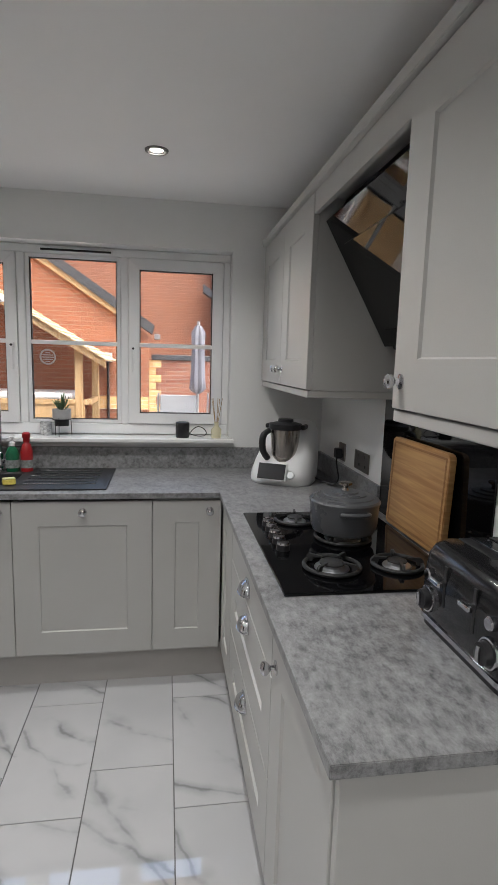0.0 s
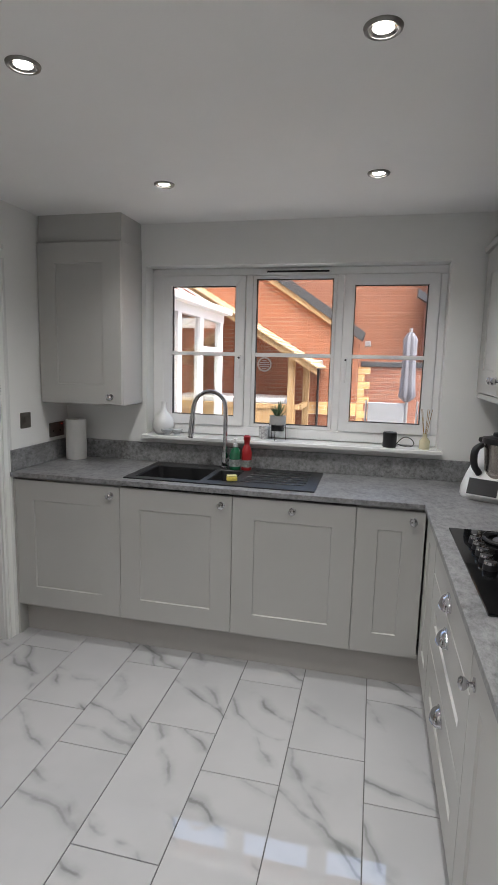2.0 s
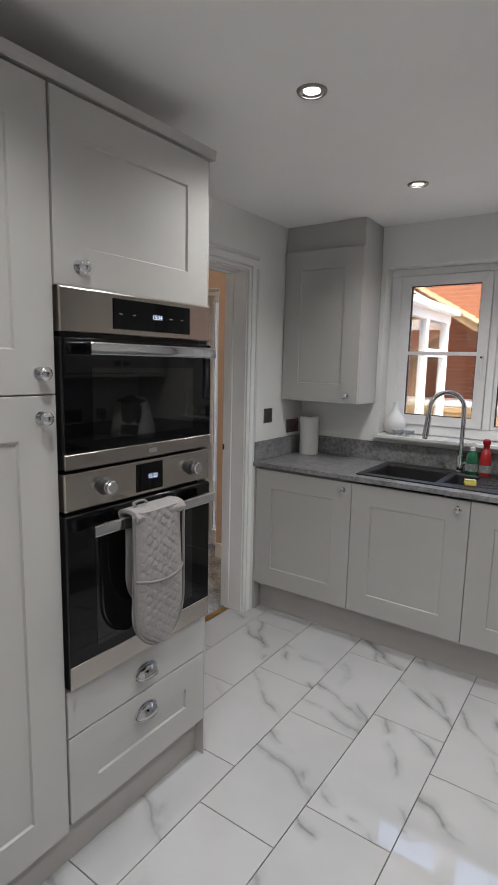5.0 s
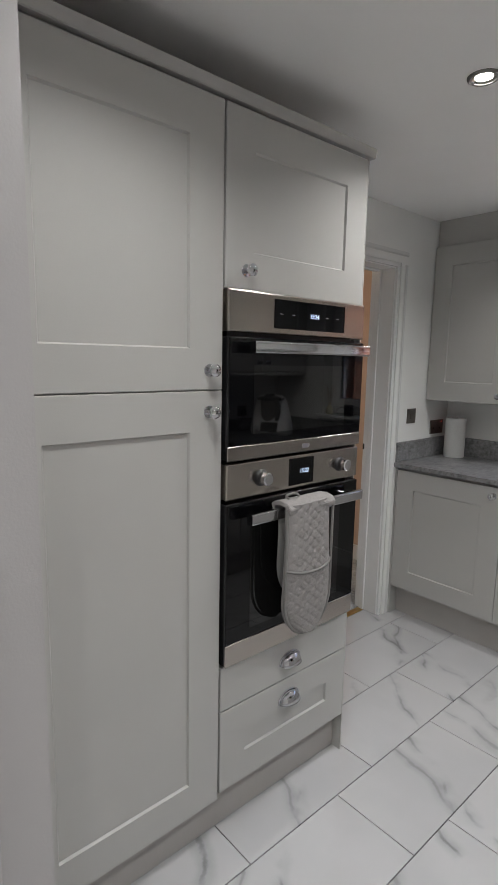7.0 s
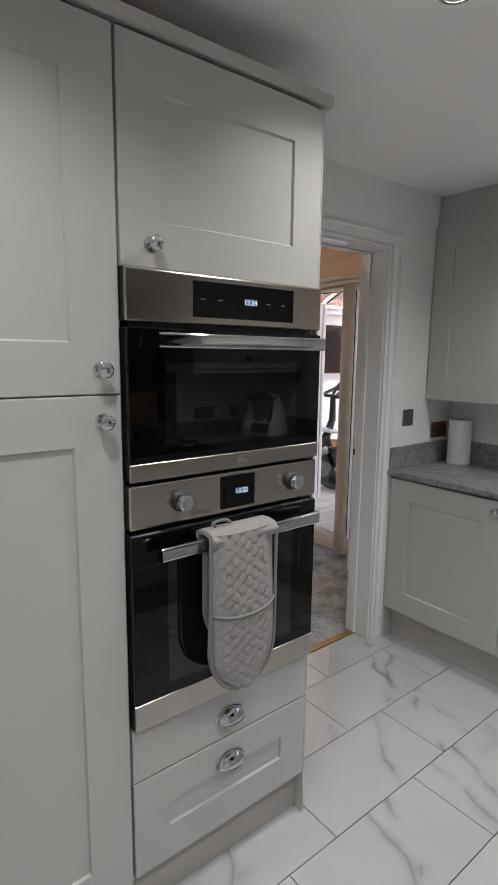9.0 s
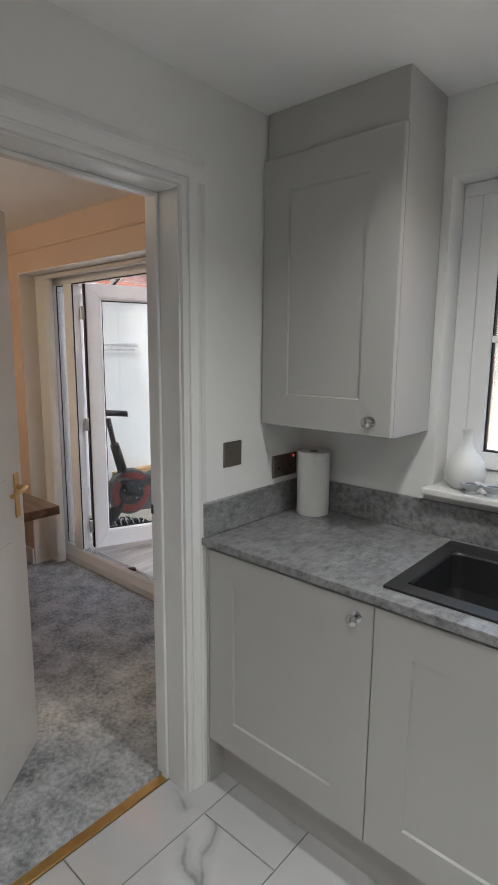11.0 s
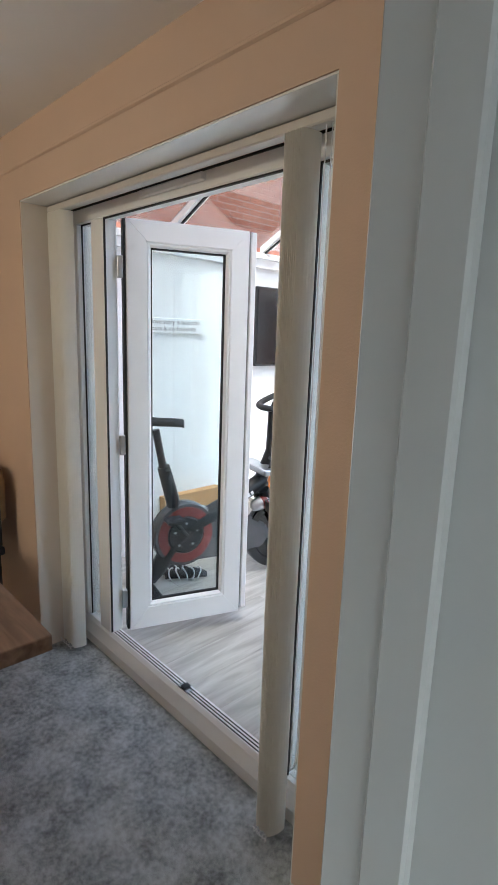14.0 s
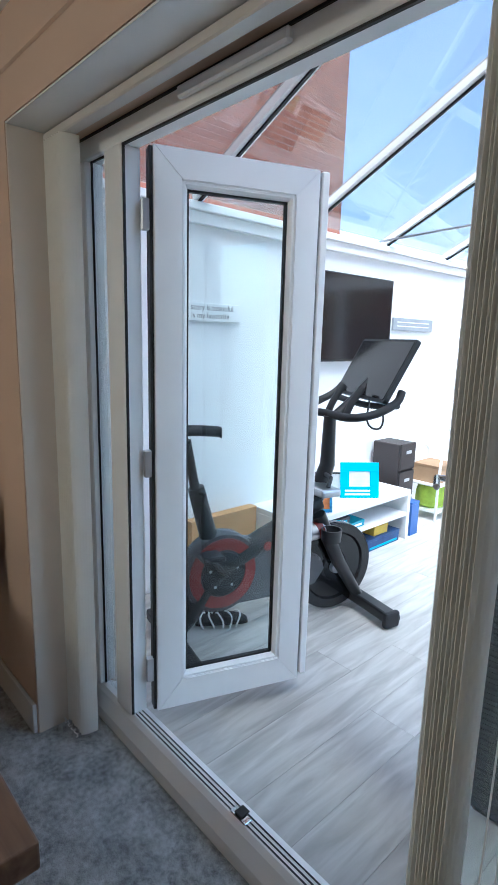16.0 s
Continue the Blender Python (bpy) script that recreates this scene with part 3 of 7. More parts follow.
# ---- kitchen units ----
def shaker(w, h, t=0.02, rail=0.09, cut=0.007, flat=False):
    """A shaker panel about x = 0, front at y = 0 facing -y, from z = 0 to h."""
    b = bmesh.new()
    def ring(i, y):
        return [b.verts.new((x, y, z)) for x, z in ((-w / 2 + i, i), (w / 2 - i, i), (w / 2 - i, h - i), (-w / 2 + i, h - i))]
    rings = [ring(0, t), ring(0, 0.002), ring(0.002, 0)]
    if not flat:
        rings += [ring(rail, 0), ring(rail + 0.004, cut)]
    for a, c in zip(rings, rings[1:]):
        for i in range(4):
            b.faces.new((a[i], a[(i + 1) % 4], c[(i + 1) % 4], c[i]))
    b.faces.new(rings[-1])
    b.faces.new(rings[0][::-1])
    bmesh.ops.recalc_face_normals(b, faces=b.faces[:])
    return b


def knob_bm(x, z):
    """A turned chrome knob standing out to -y."""
    return lathe([(0.0, 0.0), (0.017, 0.0), (0.017, 0.003), (0.007, 0.006), (0.006, 0.014), (0.012, 0.019), (0.0165, 0.025), (0.0165, 0.031), (0.011, 0.037), (0.0, 0.039)],
                 (x, 0, z), (0, -1, 0), 24)


def cup_bm(x, z, w=0.09, h=0.043, d=0.029):
    """A half-shell cup pull, open below, standing out to -y."""
    b = bmesh.new()
    n, k = 20, 8
    def shell(a, hh, dd):
        rows = []
        for i in range(n + 1):
            u = math.pi * i / n
            rows.append([b.verts.new((x + a * math.cos(u), -0.002 - dd * math.sin(u) ** 0.8 * math.sin(math.pi / 2 * j / k), z - h * 0.45 + hh * math.sin(u) ** 0.8 * math.cos(math.pi / 2 * j / k))) for j in range(k + 1)])
        for i in range(n):
            for j in range(k):
                b.faces.new((rows[i][j], rows[i + 1][j], rows[i + 1][j + 1], rows[i][j + 1]))
        return rows
    outer, inner = shell(w / 2, h * 0.88, d), shell(w / 2 - 0.0025, h * 0.88 - 0.0025, d - 0.0025)
    for i in range(n):
        b.faces.new((outer[i][k], outer[i + 1][k], inner[i + 1][k], inner[i][k]))
    bmesh.ops.recalc_face_normals(b, faces=b.faces[:])
    tube([(x + (w / 2 + 0.003) * math.cos(math.pi * i / 20), -0.002, z - h * 0.45 + (h * 0.88 + 0.003) * math.sin(math.pi * i / 20) ** 0.8) for i in range(21)], 0.0028, 8, bm=b)
    tube([(x + w / 2 * math.cos(math.pi * i / 20), -0.002 - d * math.sin(math.pi * i / 20) ** 0.8, z - h * 0.45) for i in range(21)], 0.0018, 6, bm=b)
    return b


TURN_OF = {"-y": 0, "-x": -90, "+x": 90}


def unit(name, label, face, a0, a1, front, z0, z1, depth, fronts, group="", body=(0, 0), side_gap=0.0015, category="cabinet"):
    """A cabinet: carcass and its doors or drawers. fronts: (kind, z0, z1, pull, u of pull, z of pull[, a0, a1])."""
    c = (a0 + a1) / 2
    at = (c, front, z0) if face == "-y" else (front, c, z0)
    e = thing(name, label, category, at, TURN_OF[face], group, local=True)
    w = a1 - a0
    part("body", box(-w / 2, w / 2, 0.021, depth, 0, z1 - z0, 0.001), M_CAB, e)
    for f in fronts:
        kind, f0, f1, pull, pu, pz = f[:6]
        u0, u1 = f[6:8] if len(f) > 6 else (-w / 2, w / 2)
        p = shaker(u1 - u0 - 2 * side_gap, f1 - f0, rail=0.098 if (u1 - u0) < 0.35 else 0.108, flat=kind == "slab")
        p.transform(Matrix.Translation(((u0 + u1) / 2, 0, f0 - z0)))
        dn = part("drawer_front" if "drawer" in kind or kind == "slab" else "door", p, M_CAB, e)
        if pull == "knob":
            part("knob", knob_bm(pu, pz - z0), M_CHROME, dn, "round chrome knob", 40)
        elif pull == "cup":
            part("cup_pull", cup_bm(pu, pz - z0), M_CHROME, dn, "chrome cup handle", 50)
    return e


G = "grey shaker base cabinets under the window"
FB = 2.625                    # door faces of the window run
unit("base_cabinet", "light grey shaker base cabinet beside the doorway, one knob", "-y", -1.640, -1.030, FB, 0.165, 0.888, 0.54, [("door", 0.18, 0.884, "knob", 0.255, 0.838)], G)
unit("base_cabinet", "light grey shaker cabinet below the black sink bowl", "-y", -1.030, -0.433, FB, 0.165, 0.72, 0.54, [("door", 0.18, 0.884, "knob", 0.245, 0.838)], G)
unit("dishwasher", "built-in appliance behind a light grey shaker door", "-y", -0.433, 0.160, FB, 0.165, 0.84, 0.54, [("door", 0.18, 0.884, "knob", 0.0, 0.838)], G)
unit("base_cabinet", "narrow light grey shaker corner cabinet with one knob", "-y", 0.160, 0.468, FB, 0.165, 0.888, 0.54, [("door", 0.18, 0.884, "knob", 0.10, 0.838)], G)
solid("plinth_board", box(-1.64, 0.535, 2.695, 2.712, 0.0, 0.163, 0.001), M_PLINTH, "grey kickboard under the window cabinets", "plinth")
solid("end_panel", box(KX0 + 0.001, -1.641, FB, 3.17, 0.0, 0.888, 0.001), M_CAB, "narrow grey filler beside the doorway wall", "panel")
RX = 0.475                    # door faces of the hob run
unit("corner_post", "light grey shaker corner panel between the two cabinet runs", "-x", 2.276, 2.622, RX, 0.165, 0.888, 0.10, [("door", 0.18, 0.884, "", 0, 0)], category="filler panel")
unit("drawer_cabinet", "light grey drawer cabinet with chrome cup handles under the hob", "-x", 1.474, 2.274, RX, 0.165, 0.875, 0.56,
     [("slab", 0.745, 0.884, "cup", 0.0, 0.805), ("drawer", 0.466, 0.742, "cup", 0.0, 0.685), ("drawer", 0.18, 0.463, "cup", 0.0, 0.415)], "grey shaker cabinets under the hob")
unit("base_cabinet", "light grey shaker end cabinet with a plain side", "-x", 1.005, 1.472, RX, 0.165, 0.888, 0.56, [("door", 0.18, 0.884, "knob", -0.185, 0.80)], "grey shaker cabinets under the hob")
solid("end_panel", box(RX + 0.004, KX1 - 0.002, 0.985, 1.003, 0.0, 0.888, 0.0015), M_CAB, "plain light grey end panel of the hob cabinets", "panel")
solid("plinth_board", box(0.54, 0.557, 1.005, 2.69, 0.0, 0.163, 0.001), M_PLINTH, "grey kickboard under the hob cabinets", "plinth")

# worktop with sink cut-outs
WT0, WT1 = 0.899, 0.924
SX0, SX1, SY0, SY1 = -1.028, -0.042, 2.665, 3.125           # sink rim
L_ = [(KX0 + 0.001, 2.605), (0.457, 2.605), (0.457, 0.968), (KX1 - 0.001, 0.968), (KX1 - 0.001, 3.172), (KX0 + 0.001, 3.172)]
wt = prism(L_, "z", WT0, WT1, bev=0.0015)
hole = solid("sink_cutter", box(SX0 + 0.02, SX1 - 0.02, SY0 + 0.02, SY1 - 0.02, WT0 - 0.1, WT1 + 0.1), M_TOP, "", "")
wo = solid("worktop", wt, M_TOP, "mottled grey concrete-effect worktop round the corner", "worktop")
cut = wo.modifiers.new("cut", "BOOLEAN")
cut.object, cut.solver = hole, "EXACT"
bpy.context.view_layer.update()
made = bpy.data.meshes.new_from_object(wo.evaluated_get(bpy.context.evaluated_depsgraph_get()))
wo.modifiers.clear()
wo.data = made
bpy.data.objects.remove(hole)
solid("upstand", box(KX0 + 0.018, KX1 - 0.018, 3.156, 3.1725, WT1 + 0.0003, WT1 + 0.115, 0.002), M_TOP, "grey upstand along the window wall", "upstand")
solid("upstand", box(KX0 + 0.0005, KX0 + 0.017, 2.612, 3.1555, WT1 + 0.0003, WT1 + 0.115, 0.002), M_TOP, "grey upstand beside the doorway", "upstand")
solid("upstand", box(KX1 - 0.017, KX1 - 0.0005, 2.29, 3.1555, WT1 + 0.0003, WT1 + 0.10, 0.002), M_TOP, "grey upstand along the hob wall", "upstand")

# wall cabinets over the hob
CX, CZ0, CZ1 = 0.722, 1.405, 2.095
unit("wall_cabinet", "light grey two-door wall cabinet in the corner by the window", "-x", 2.205, 3.150, CX, CZ0, CZ1, 0.352,
     [("door", CZ0 + 0.003, CZ1 - 0.003, "knob", -0.04, 1.475, -0.4725, 0.0), ("door", CZ0 + 0.003, CZ1 - 0.003, "knob", 0.04, 1.475, 0.0, 0.4725)], "grey wall cabinets")
unit("wall_cabinet", "light grey shaker wall cabinet beside the extractor, chrome knob", "-x", 0.85, 1.445, CX, CZ0, CZ1, 0.352,
     [("door", CZ0 + 0.003, CZ1 - 0.003, "knob", -0.257, 1.468)], "grey wall cabinets")
for y0, y1 in ((2.205, 3.150), (0.85, 1.445)):
    solid("pelmet", box(CX + 0.006, KX1 - 0.002, y0, y1, CZ0 - 0.027, CZ0 - 0.001, 0.002), M_CAB, "light grey pelmet strip under a wall cabinet", "pelmet")
solid("cornice", prism([(CX - 0.012, CZ1 + 0.002), (CX + 0.012, CZ1 + 0.002), (CX + 0.02, CZ1 + 0.026), (CX - 0.018, CZ1 + 0.028)], "y", 0.85, 3.16, bev=0.002), M_CAB, "light grey cornice along the wall cabinets", "cornice")
solid("filler_board", box(CX + 0.004, CX + 0.022, 1.4465, 2.2035, 2.02, CZ1 + 0.001, 0.001), M_CAB, "grey bridging panel above the extractor", "panel")
solid("bridging_shelf", box(CX + 0.023, KX1 - 0.002, 1.4465, 2.2035, CZ1 - 0.02, CZ1 + 0.001, 0.001), M_CAB, "grey shelf board above the extractor", "panel")

# slanted extractor
M_HOOD = mat("black_satin", (0.010, 0.010, 0.011), 0.35, spec=0.25, rvar=0.08, scale=9)
hd = thing("extractor_hood", "slanted black glass extractor hood between wall cabinets", "extractor hood", (0.93, 1.826, 1.56))
part("housing", prism([(0.83, 2.07), (KX1 - 0.002, 2.07), (KX1 - 0.002, 1.56), (1.04, 1.56), (0.80, 2.0)], "y", 1.47, 2.18, bev=0.003), M_HOOD, hd)


def slanted(u0, u1, v0, v1, t0, t1):
    """A slab on the slanted hood face: u along y, v down the slope."""
    b = box(u0, u1, t0, t1, -v1, -v0, 0.003)
    a = Vector((0.772, 0, 2.0)); d = Vector((1.018, 0, 1.575)) - a; L = d.length; d /= L
    n = Vector((-d.z, 0, d.x)); n = n if n.x < 0 else -n
    m = Matrix(((0, n.x, -d.x, a.x), (1, 0, 0, 0), (0, n.z, -d.z, a.z), (0, 0, 0, 1)))
    b.transform(m)
    bmesh.ops.recalc_face_normals(b, faces=b.faces[:])
    return b


part("glass_front", slanted(1.462, 2.188, 0.0, 0.49, 0.0, 0.012), M_BLKGLASS, hd, "glossy black glass front")
part("glass_flap", slanted(1.56, 2.09, 0.10, 0.42, 0.02, 0.028), M_BLKGLASS, hd, "raised black glass flap")
solid("splashback", box(KX1 - 0.008, KX1 - 0.0005, 1.545, 2.285, WT1 + 0.0005, 1.9, 0.001), M_BLKGLASS, "black glass splashback behind the hob", "splashback")

# left wall cabinet by the window
unit("wall_cabinet", "light grey single wall cabinet beside the window, chrome knob", "-y", -1.650, -1.147, 2.898, 1.275, 2.155, 0.273,
     [("door", 1.278, 2.152, "knob", 0.185, 1.322)], "grey wall cabinets")
solid("boxing_panel", box(-1.648, -1.150, 2.918, 3.172, 2.156, KH - 0.001, 0.001), M_CAB, "grey boxing above the wall cabinet up to the ceiling", "panel")

# tall units
TX = -1.09
unit("tall_cabinet", "tall light grey shaker larder cabinet, two doors with chrome knobs", "+x", 0.280, 0.889, TX, 0.135, 2.10, 0.555,
     [("door", 0.138, 1.408, "knob", 0.258, 1.352), ("door", 1.411, 2.146, "knob", 0.258, 1.463)], "tall grey cabinets")
e = thing("oven_cabinet", "tall light grey cabinet housing two ovens, drawers below", "cabinet", (TX, 1.192, 0.135), 90, "tall grey cabinets", local=True)
OW = 0.598
ob_ = box(-OW / 2, OW / 2, 0.021, 0.555, 0, 0.44)
box(-OW / 2, OW / 2, 0.021, 0.555, 1.548, 1.965, bm=ob_)
box(-OW / 2, -OW / 2 + 0.006, 0.021, 0.555, 0.44, 1.548, bm=ob_)
box(OW / 2 - 0.006, OW / 2, 0.021, 0.555, 0.44, 1.548, bm=ob_)
box(-OW / 2, OW / 2, 0.545, 0.555, 0.44, 1.548, bm=ob_)
part("body", ob_, M_CAB, e)
for kind, f0, f1, pull, pu, pz in (("door", 1.684, 2.146, "knob", -0.225, 1.735), ("slab", 0.432, 0.575, "cup", 0.0, 0.505), ("drawer", 0.155, 0.428, "cup", 0.0, 0.365)):
    p = shaker(OW - 0.003, f1 - f0, rail=0.1, flat=kind == "slab")
    p.transform(Matrix.Translation((0, 0, f0 - 0.135)))
    dn = part("door" if kind == "door" else "drawer_front", p, M_CAB, e)
    if pull == "knob":
        part("knob", knob_bm(pu, pz - 0.135), M_CHROME, dn, "round chrome knob", 40)
    else:
        part("cup_pull", cup_bm(pu, pz - 0.135), M_CHROME, dn, "chrome cup handle", 50)
solid("plinth_board", box(TX - 0.06, TX - 0.043, 0.280, 1.50, 0.0, 0.133, 0.001), M_PLINTH, "grey kickboard under the tall cabinets", "plinth")
solid("end_panel", box(KX0 + 0.002, TX - 0.002, 1.4915, 1.4975, 0.0, 2.15, 0.001), M_CAB, "tall light grey end panel beside the ovens", "panel")
solid("cornice", prism([(TX - 0.02, 2.156), (TX + 0.004, 2.156), (TX + 0.009, 2.186), (TX - 0.02, 2.184)], "y", 0.278, 1.522, bev=0.002), M_CAB, "light grey cornice on the tall cabinets", "cornice")

# the two ovens, in the frame of the cabinet: x along the front, y inward
def oven(name, label, z0, z1, ctl0, knobs, panel, clock, hz, zb):
    o = thing(name, label, "oven", (TX, 1.192, z0), 90, "built-in ovens", local=True)
    W = 0.594
    part("casing", box(-0.275, 0.275, 0.02, 0.5, 0.01, z1 - z0 - 0.01), M_BLK, o)
    cp = part("control_panel", box(-W / 2, W / 2, -0.014, 0.02, ctl0 - z0, z1 - z0, 0.004, 2), M_STEEL, o, "brushed steel control panel")
    dw = part("door", box(-W / 2, W / 2, -0.014, 0.019, 0.004, ctl0 - z0 - 0.012, 0.003), M_BLKSHINE, o, "black glass oven door")
    part("glass", box(-W / 2 + 0.002, W / 2 - 0.002, -0.0185, -0.0145, zb - z0, ctl0 - z0 - 0.014, 0.001), M_BLKGLASS, dw, "dark reflective glass")
    part("inner_window", box(-0.205, 0.205, -0.0192, -0.0184, zb - z0 + 0.03, ctl0 - z0 - 0.09), M_OVENWIN, dw, "tinted oven window")
    part("trim", box(-W / 2, W / 2, -0.019, -0.0142, 0.004, zb - z0 - 0.001, 0.002), M_STEEL, dw, "brushed steel lower trim")
    h = part("handle", prism(rounded(0.024, 0.034, 0.006), "x", -0.245, 0.262), M_CHROME, dw, "flat polished steel bar handle", 40)
    h.data.transform(Matrix.Translation((0, -0.058, hz - z0)))
    for x in (-0.20, 0.215):
        part("handle_post", cyl((x, -0.016, hz - z0), (x, -0.05, hz - z0), 0.008, seg=12), M_CHROME, dw)
    u0, u1, v0, v1 = panel
    dp = part("display", box(u0, u1, -0.017, -0.0138, v0 - z0, v1 - z0, 0.001), M_BLKGLASS, cp, "black display with a glowing clock")
    part("clock_digits", text_bm(clock, 0.019, pose((u0 + u1) / 2 + 0.01, -0.0178, (v0 + v1) / 2 - z0, 90, 0, 0)), M_DIGIT, dp)
    for k in range(6):
        x = u0 + (u1 - u0) * (0.08 + 0.16 * k) if len(knobs) == 0 else u0 + (u1 - u0) * (0.2 + 0.1 * k)
        if abs(x - (u0 + u1) / 2) > 0.035 and not knobs:
            part("touch_mark", box(x - 0.006, x + 0.006, -0.0176, -0.0168, (v0 + v1) / 2 - z0 - 0.001, (v0 + v1) / 2 - z0 + 0.001), M_GREYINK, dp)
    for k in knobs:
        kb = part("knob", lathe([(0.0, 0.0), (0.026, 0.0), (0.024, 0.006), (0.02, 0.009), (0.0195, 0.02)], (k, -0.014, (ctl0 + z1) / 2 - z0), (0, -1, 0)), M_BLK, cp, "black control knob", 40)
        part("knob_cap", lathe([(0.0195, 0.02), (0.0195, 0.034), (0.016, 0.037), (0.0, 0.037)], (k, -0.014, (ctl0 + z1) / 2 - z0), (0, -1, 0)), M_CHROME, kb, "chrome cap", 40)
    part("emblem", prism(rounded(0.034, 0.014, 0.0065), "y", -0.0205, -0.0188), M_ALU, dw, "small oval metal emblem").data.transform(Matrix.Translation((0.02, 0, (zb - z0) / 2 if not knobs else ctl0 - z0 - 0.06)))
    return o


M_OVENWIN = mat("tinted_oven_window", (0.007, 0.007, 0.007), 0.03, var=0.3, scale=5, spec=0.55)
M_DIGIT = emit("clock_glow", (0.60, 0.74, 1.0), 0.7)
M_GREYINK = mat("grey_ink", (0.3, 0.3, 0.32), 0.5)
oven("combination_microwave", "built-in steel and black glass combination microwave oven, clock lit", 1.205, 1.682, 1.568, (), (-0.125, 0.19, 1.585, 1.668), "15:24", 1.528, 1.252)
oven("oven", "built-in steel and black glass oven with two knobs", 0.580, 1.200, 1.095, (-0.165, 0.2), (-0.045, 0.065, 1.105, 1.19), "15:22", 1.042, 0.655)


# ---- dining room ----
structure("floor_carpet", box(-5.6, -1.80, -0.6, 3.384, -0.12, 0.004), M_CARPET, "grey patterned pile carpet")
structure("ceiling_dining", box(-5.6, -1.80, -0.6, 3.47, KH, KH + 0.12), M_CEIL, "white dining room ceiling")
PX0, PX1, PZ = -4.0, -2.372, 2.03                              # garden door opening
dn_ = box(-5.6, PX0, 3.175, 3.47, -0.1, KH)
box(PX1, -1.80, 3.175, 3.47, -0.1, KH, bm=dn_)
box(PX0, PX1, 3.175, 3.47, PZ, KH, bm=dn_)
structure("wall_dining_north", dn_, M_TAN, "tan painted wall round the garden doors")
structure("wall_dining_west", box(-5.72, -5.6, -0.6, 3.47, -0.1, KH), M_TAN, "tan painted wall")
structure("wall_dining_south", box(-5.6, -1.80, -0.72, -0.6, -0.1, KH), M_TAN, "tan painted wall")
structure("wall_dining_east", box(-1.812, -1.8005, DY1 + 0.03, 3.175, -0.1, KH, bm=box(-1.812, -1.8005, -0.6, DY0 - 0.03, -0.1, KH)), M_TAN, "tan painted wall beside the doorway")
structure("trim_coving", prism([(3.1745, 2.15), (3.168, 2.155), (3.168, 2.162), (3.1745, 2.168)], "x", -5.6, -1.812), M_TAN, "thin raised line along the top of the tan wall")
structure("reveal_head", box(PX0, PX1, 3.178, 3.36, PZ - 0.006, PZ - 0.001), M_TRIM, "white painted window head")
structure("reveal_side", box(PX0 + 0.001, PX0 + 0.006, 3.178, 3.40, 0.005, PZ - 0.007), M_CREAM, "cream painted reveal beside the garden doors")
structure("reveal_side_right", box(PX1 - 0.006, PX1 - 0.001, 3.178, 3.40, 0.005, PZ - 0.007), M_TRIM, "white painted reveal beside the side light")
structure("baseboard", box(-5.6, PX0 - 0.002, 3.16, 3.1745, 0.004, 0.12, 0.003), M_TRIM, "white painted skirting board")
structure("baseboard_right", box(PX1 + 0.002, -1.84, 3.16, 3.1745, 0.004, 0.12, 0.003), M_TRIM, "white painted skirting board")

# garden door frame
pd = thing("door_2", "white plastic garden door frame with narrow side lights", "door frame", (-3.18, 3.41, 0), kind="structure")
PY0, PY1 = 3.402, 3.468
part("frame_head", box(PX0, PX1, PY0, PY1, 1.968, PZ - 0.001, 0.004), M_UPVC, pd)
part("threshold", prism([(PY0 - 0.02, 0.0), (PY1 + 0.03, 0.0), (PY1 + 0.03, 0.07), (PY1, 0.08), (PY1 - 0.02, 0.115), (PY0 + 0.012, 0.115), (PY0, 0.10), (PY0 - 0.02, 0.05)], "x", PX0, PX1), M_UPVC, pd)
for x0, x1 in ((PX0, -3.965), (-3.835, -3.735), (-2.665, -2.618), (-2.41, PX1)):
    part("mullion", box(x0, x1, PY0, PY1, 0.115, 1.968, 0.004), M_UPVC, pd)
for x0, x1 in ((-3.965, -3.835), (-2.618, -2.41)):
    part("side_light", box(x0, x1, PY0 + 0.03, PY0 + 0.034, 0.115, 1.968), M_GLASS, pd).visible_shadow = False
    part("gasket", box(x0, x0 + 0.004, PY0 + 0.022, PY0 + 0.028, 0.115, 1.968, bm=box(x0, x1, PY0 + 0.022, PY0 + 0.028, 1.963, 1.968)), M_GASKET, pd)
part("gasket", box(-3.7348, -3.731, PY0 + 0.004, PY0 + 0.012, 0.12, 1.962, bm=box(-3.735, -2.665, PY0 + 0.004, PY0 + 0.012, 1.962, 1.9675)), M_GASKET, pd)
for ty in (0.018, 0.031, 0.044):
    part("track_line", box(-3.735, -2.665, PY0 + ty, PY0 + ty + 0.004, 0.1152, 0.1165), M_GASKET, pd, "dark seal in the threshold track")
part("head_gap", box(PX0 + 0.004, PX1 - 0.004, PY0 - 0.006, PY0 - 0.0003, 2.0225, 2.0285), M_GASKET, pd, "dark gap above the frame head")
part("latch_catch", box(-3.20, -3.17, PY0 + 0.016, PY0 + 0.05, 0.1222, 0.128, 0.002), M_BLK, pd, "black latch catch")
part("trickle_vent", box(-3.43, -3.06, PY0 - 0.02, PY0 - 0.0005, 1.99, 2.018, 0.005), M_UPVC, pd)
part("latch_keep", box(-3.215, -3.15, PY0 + 0.012, PY0 + 0.04, 0.1155, 0.122, 0.002), M_CHROME, pd, "metal latch keep on the threshold")


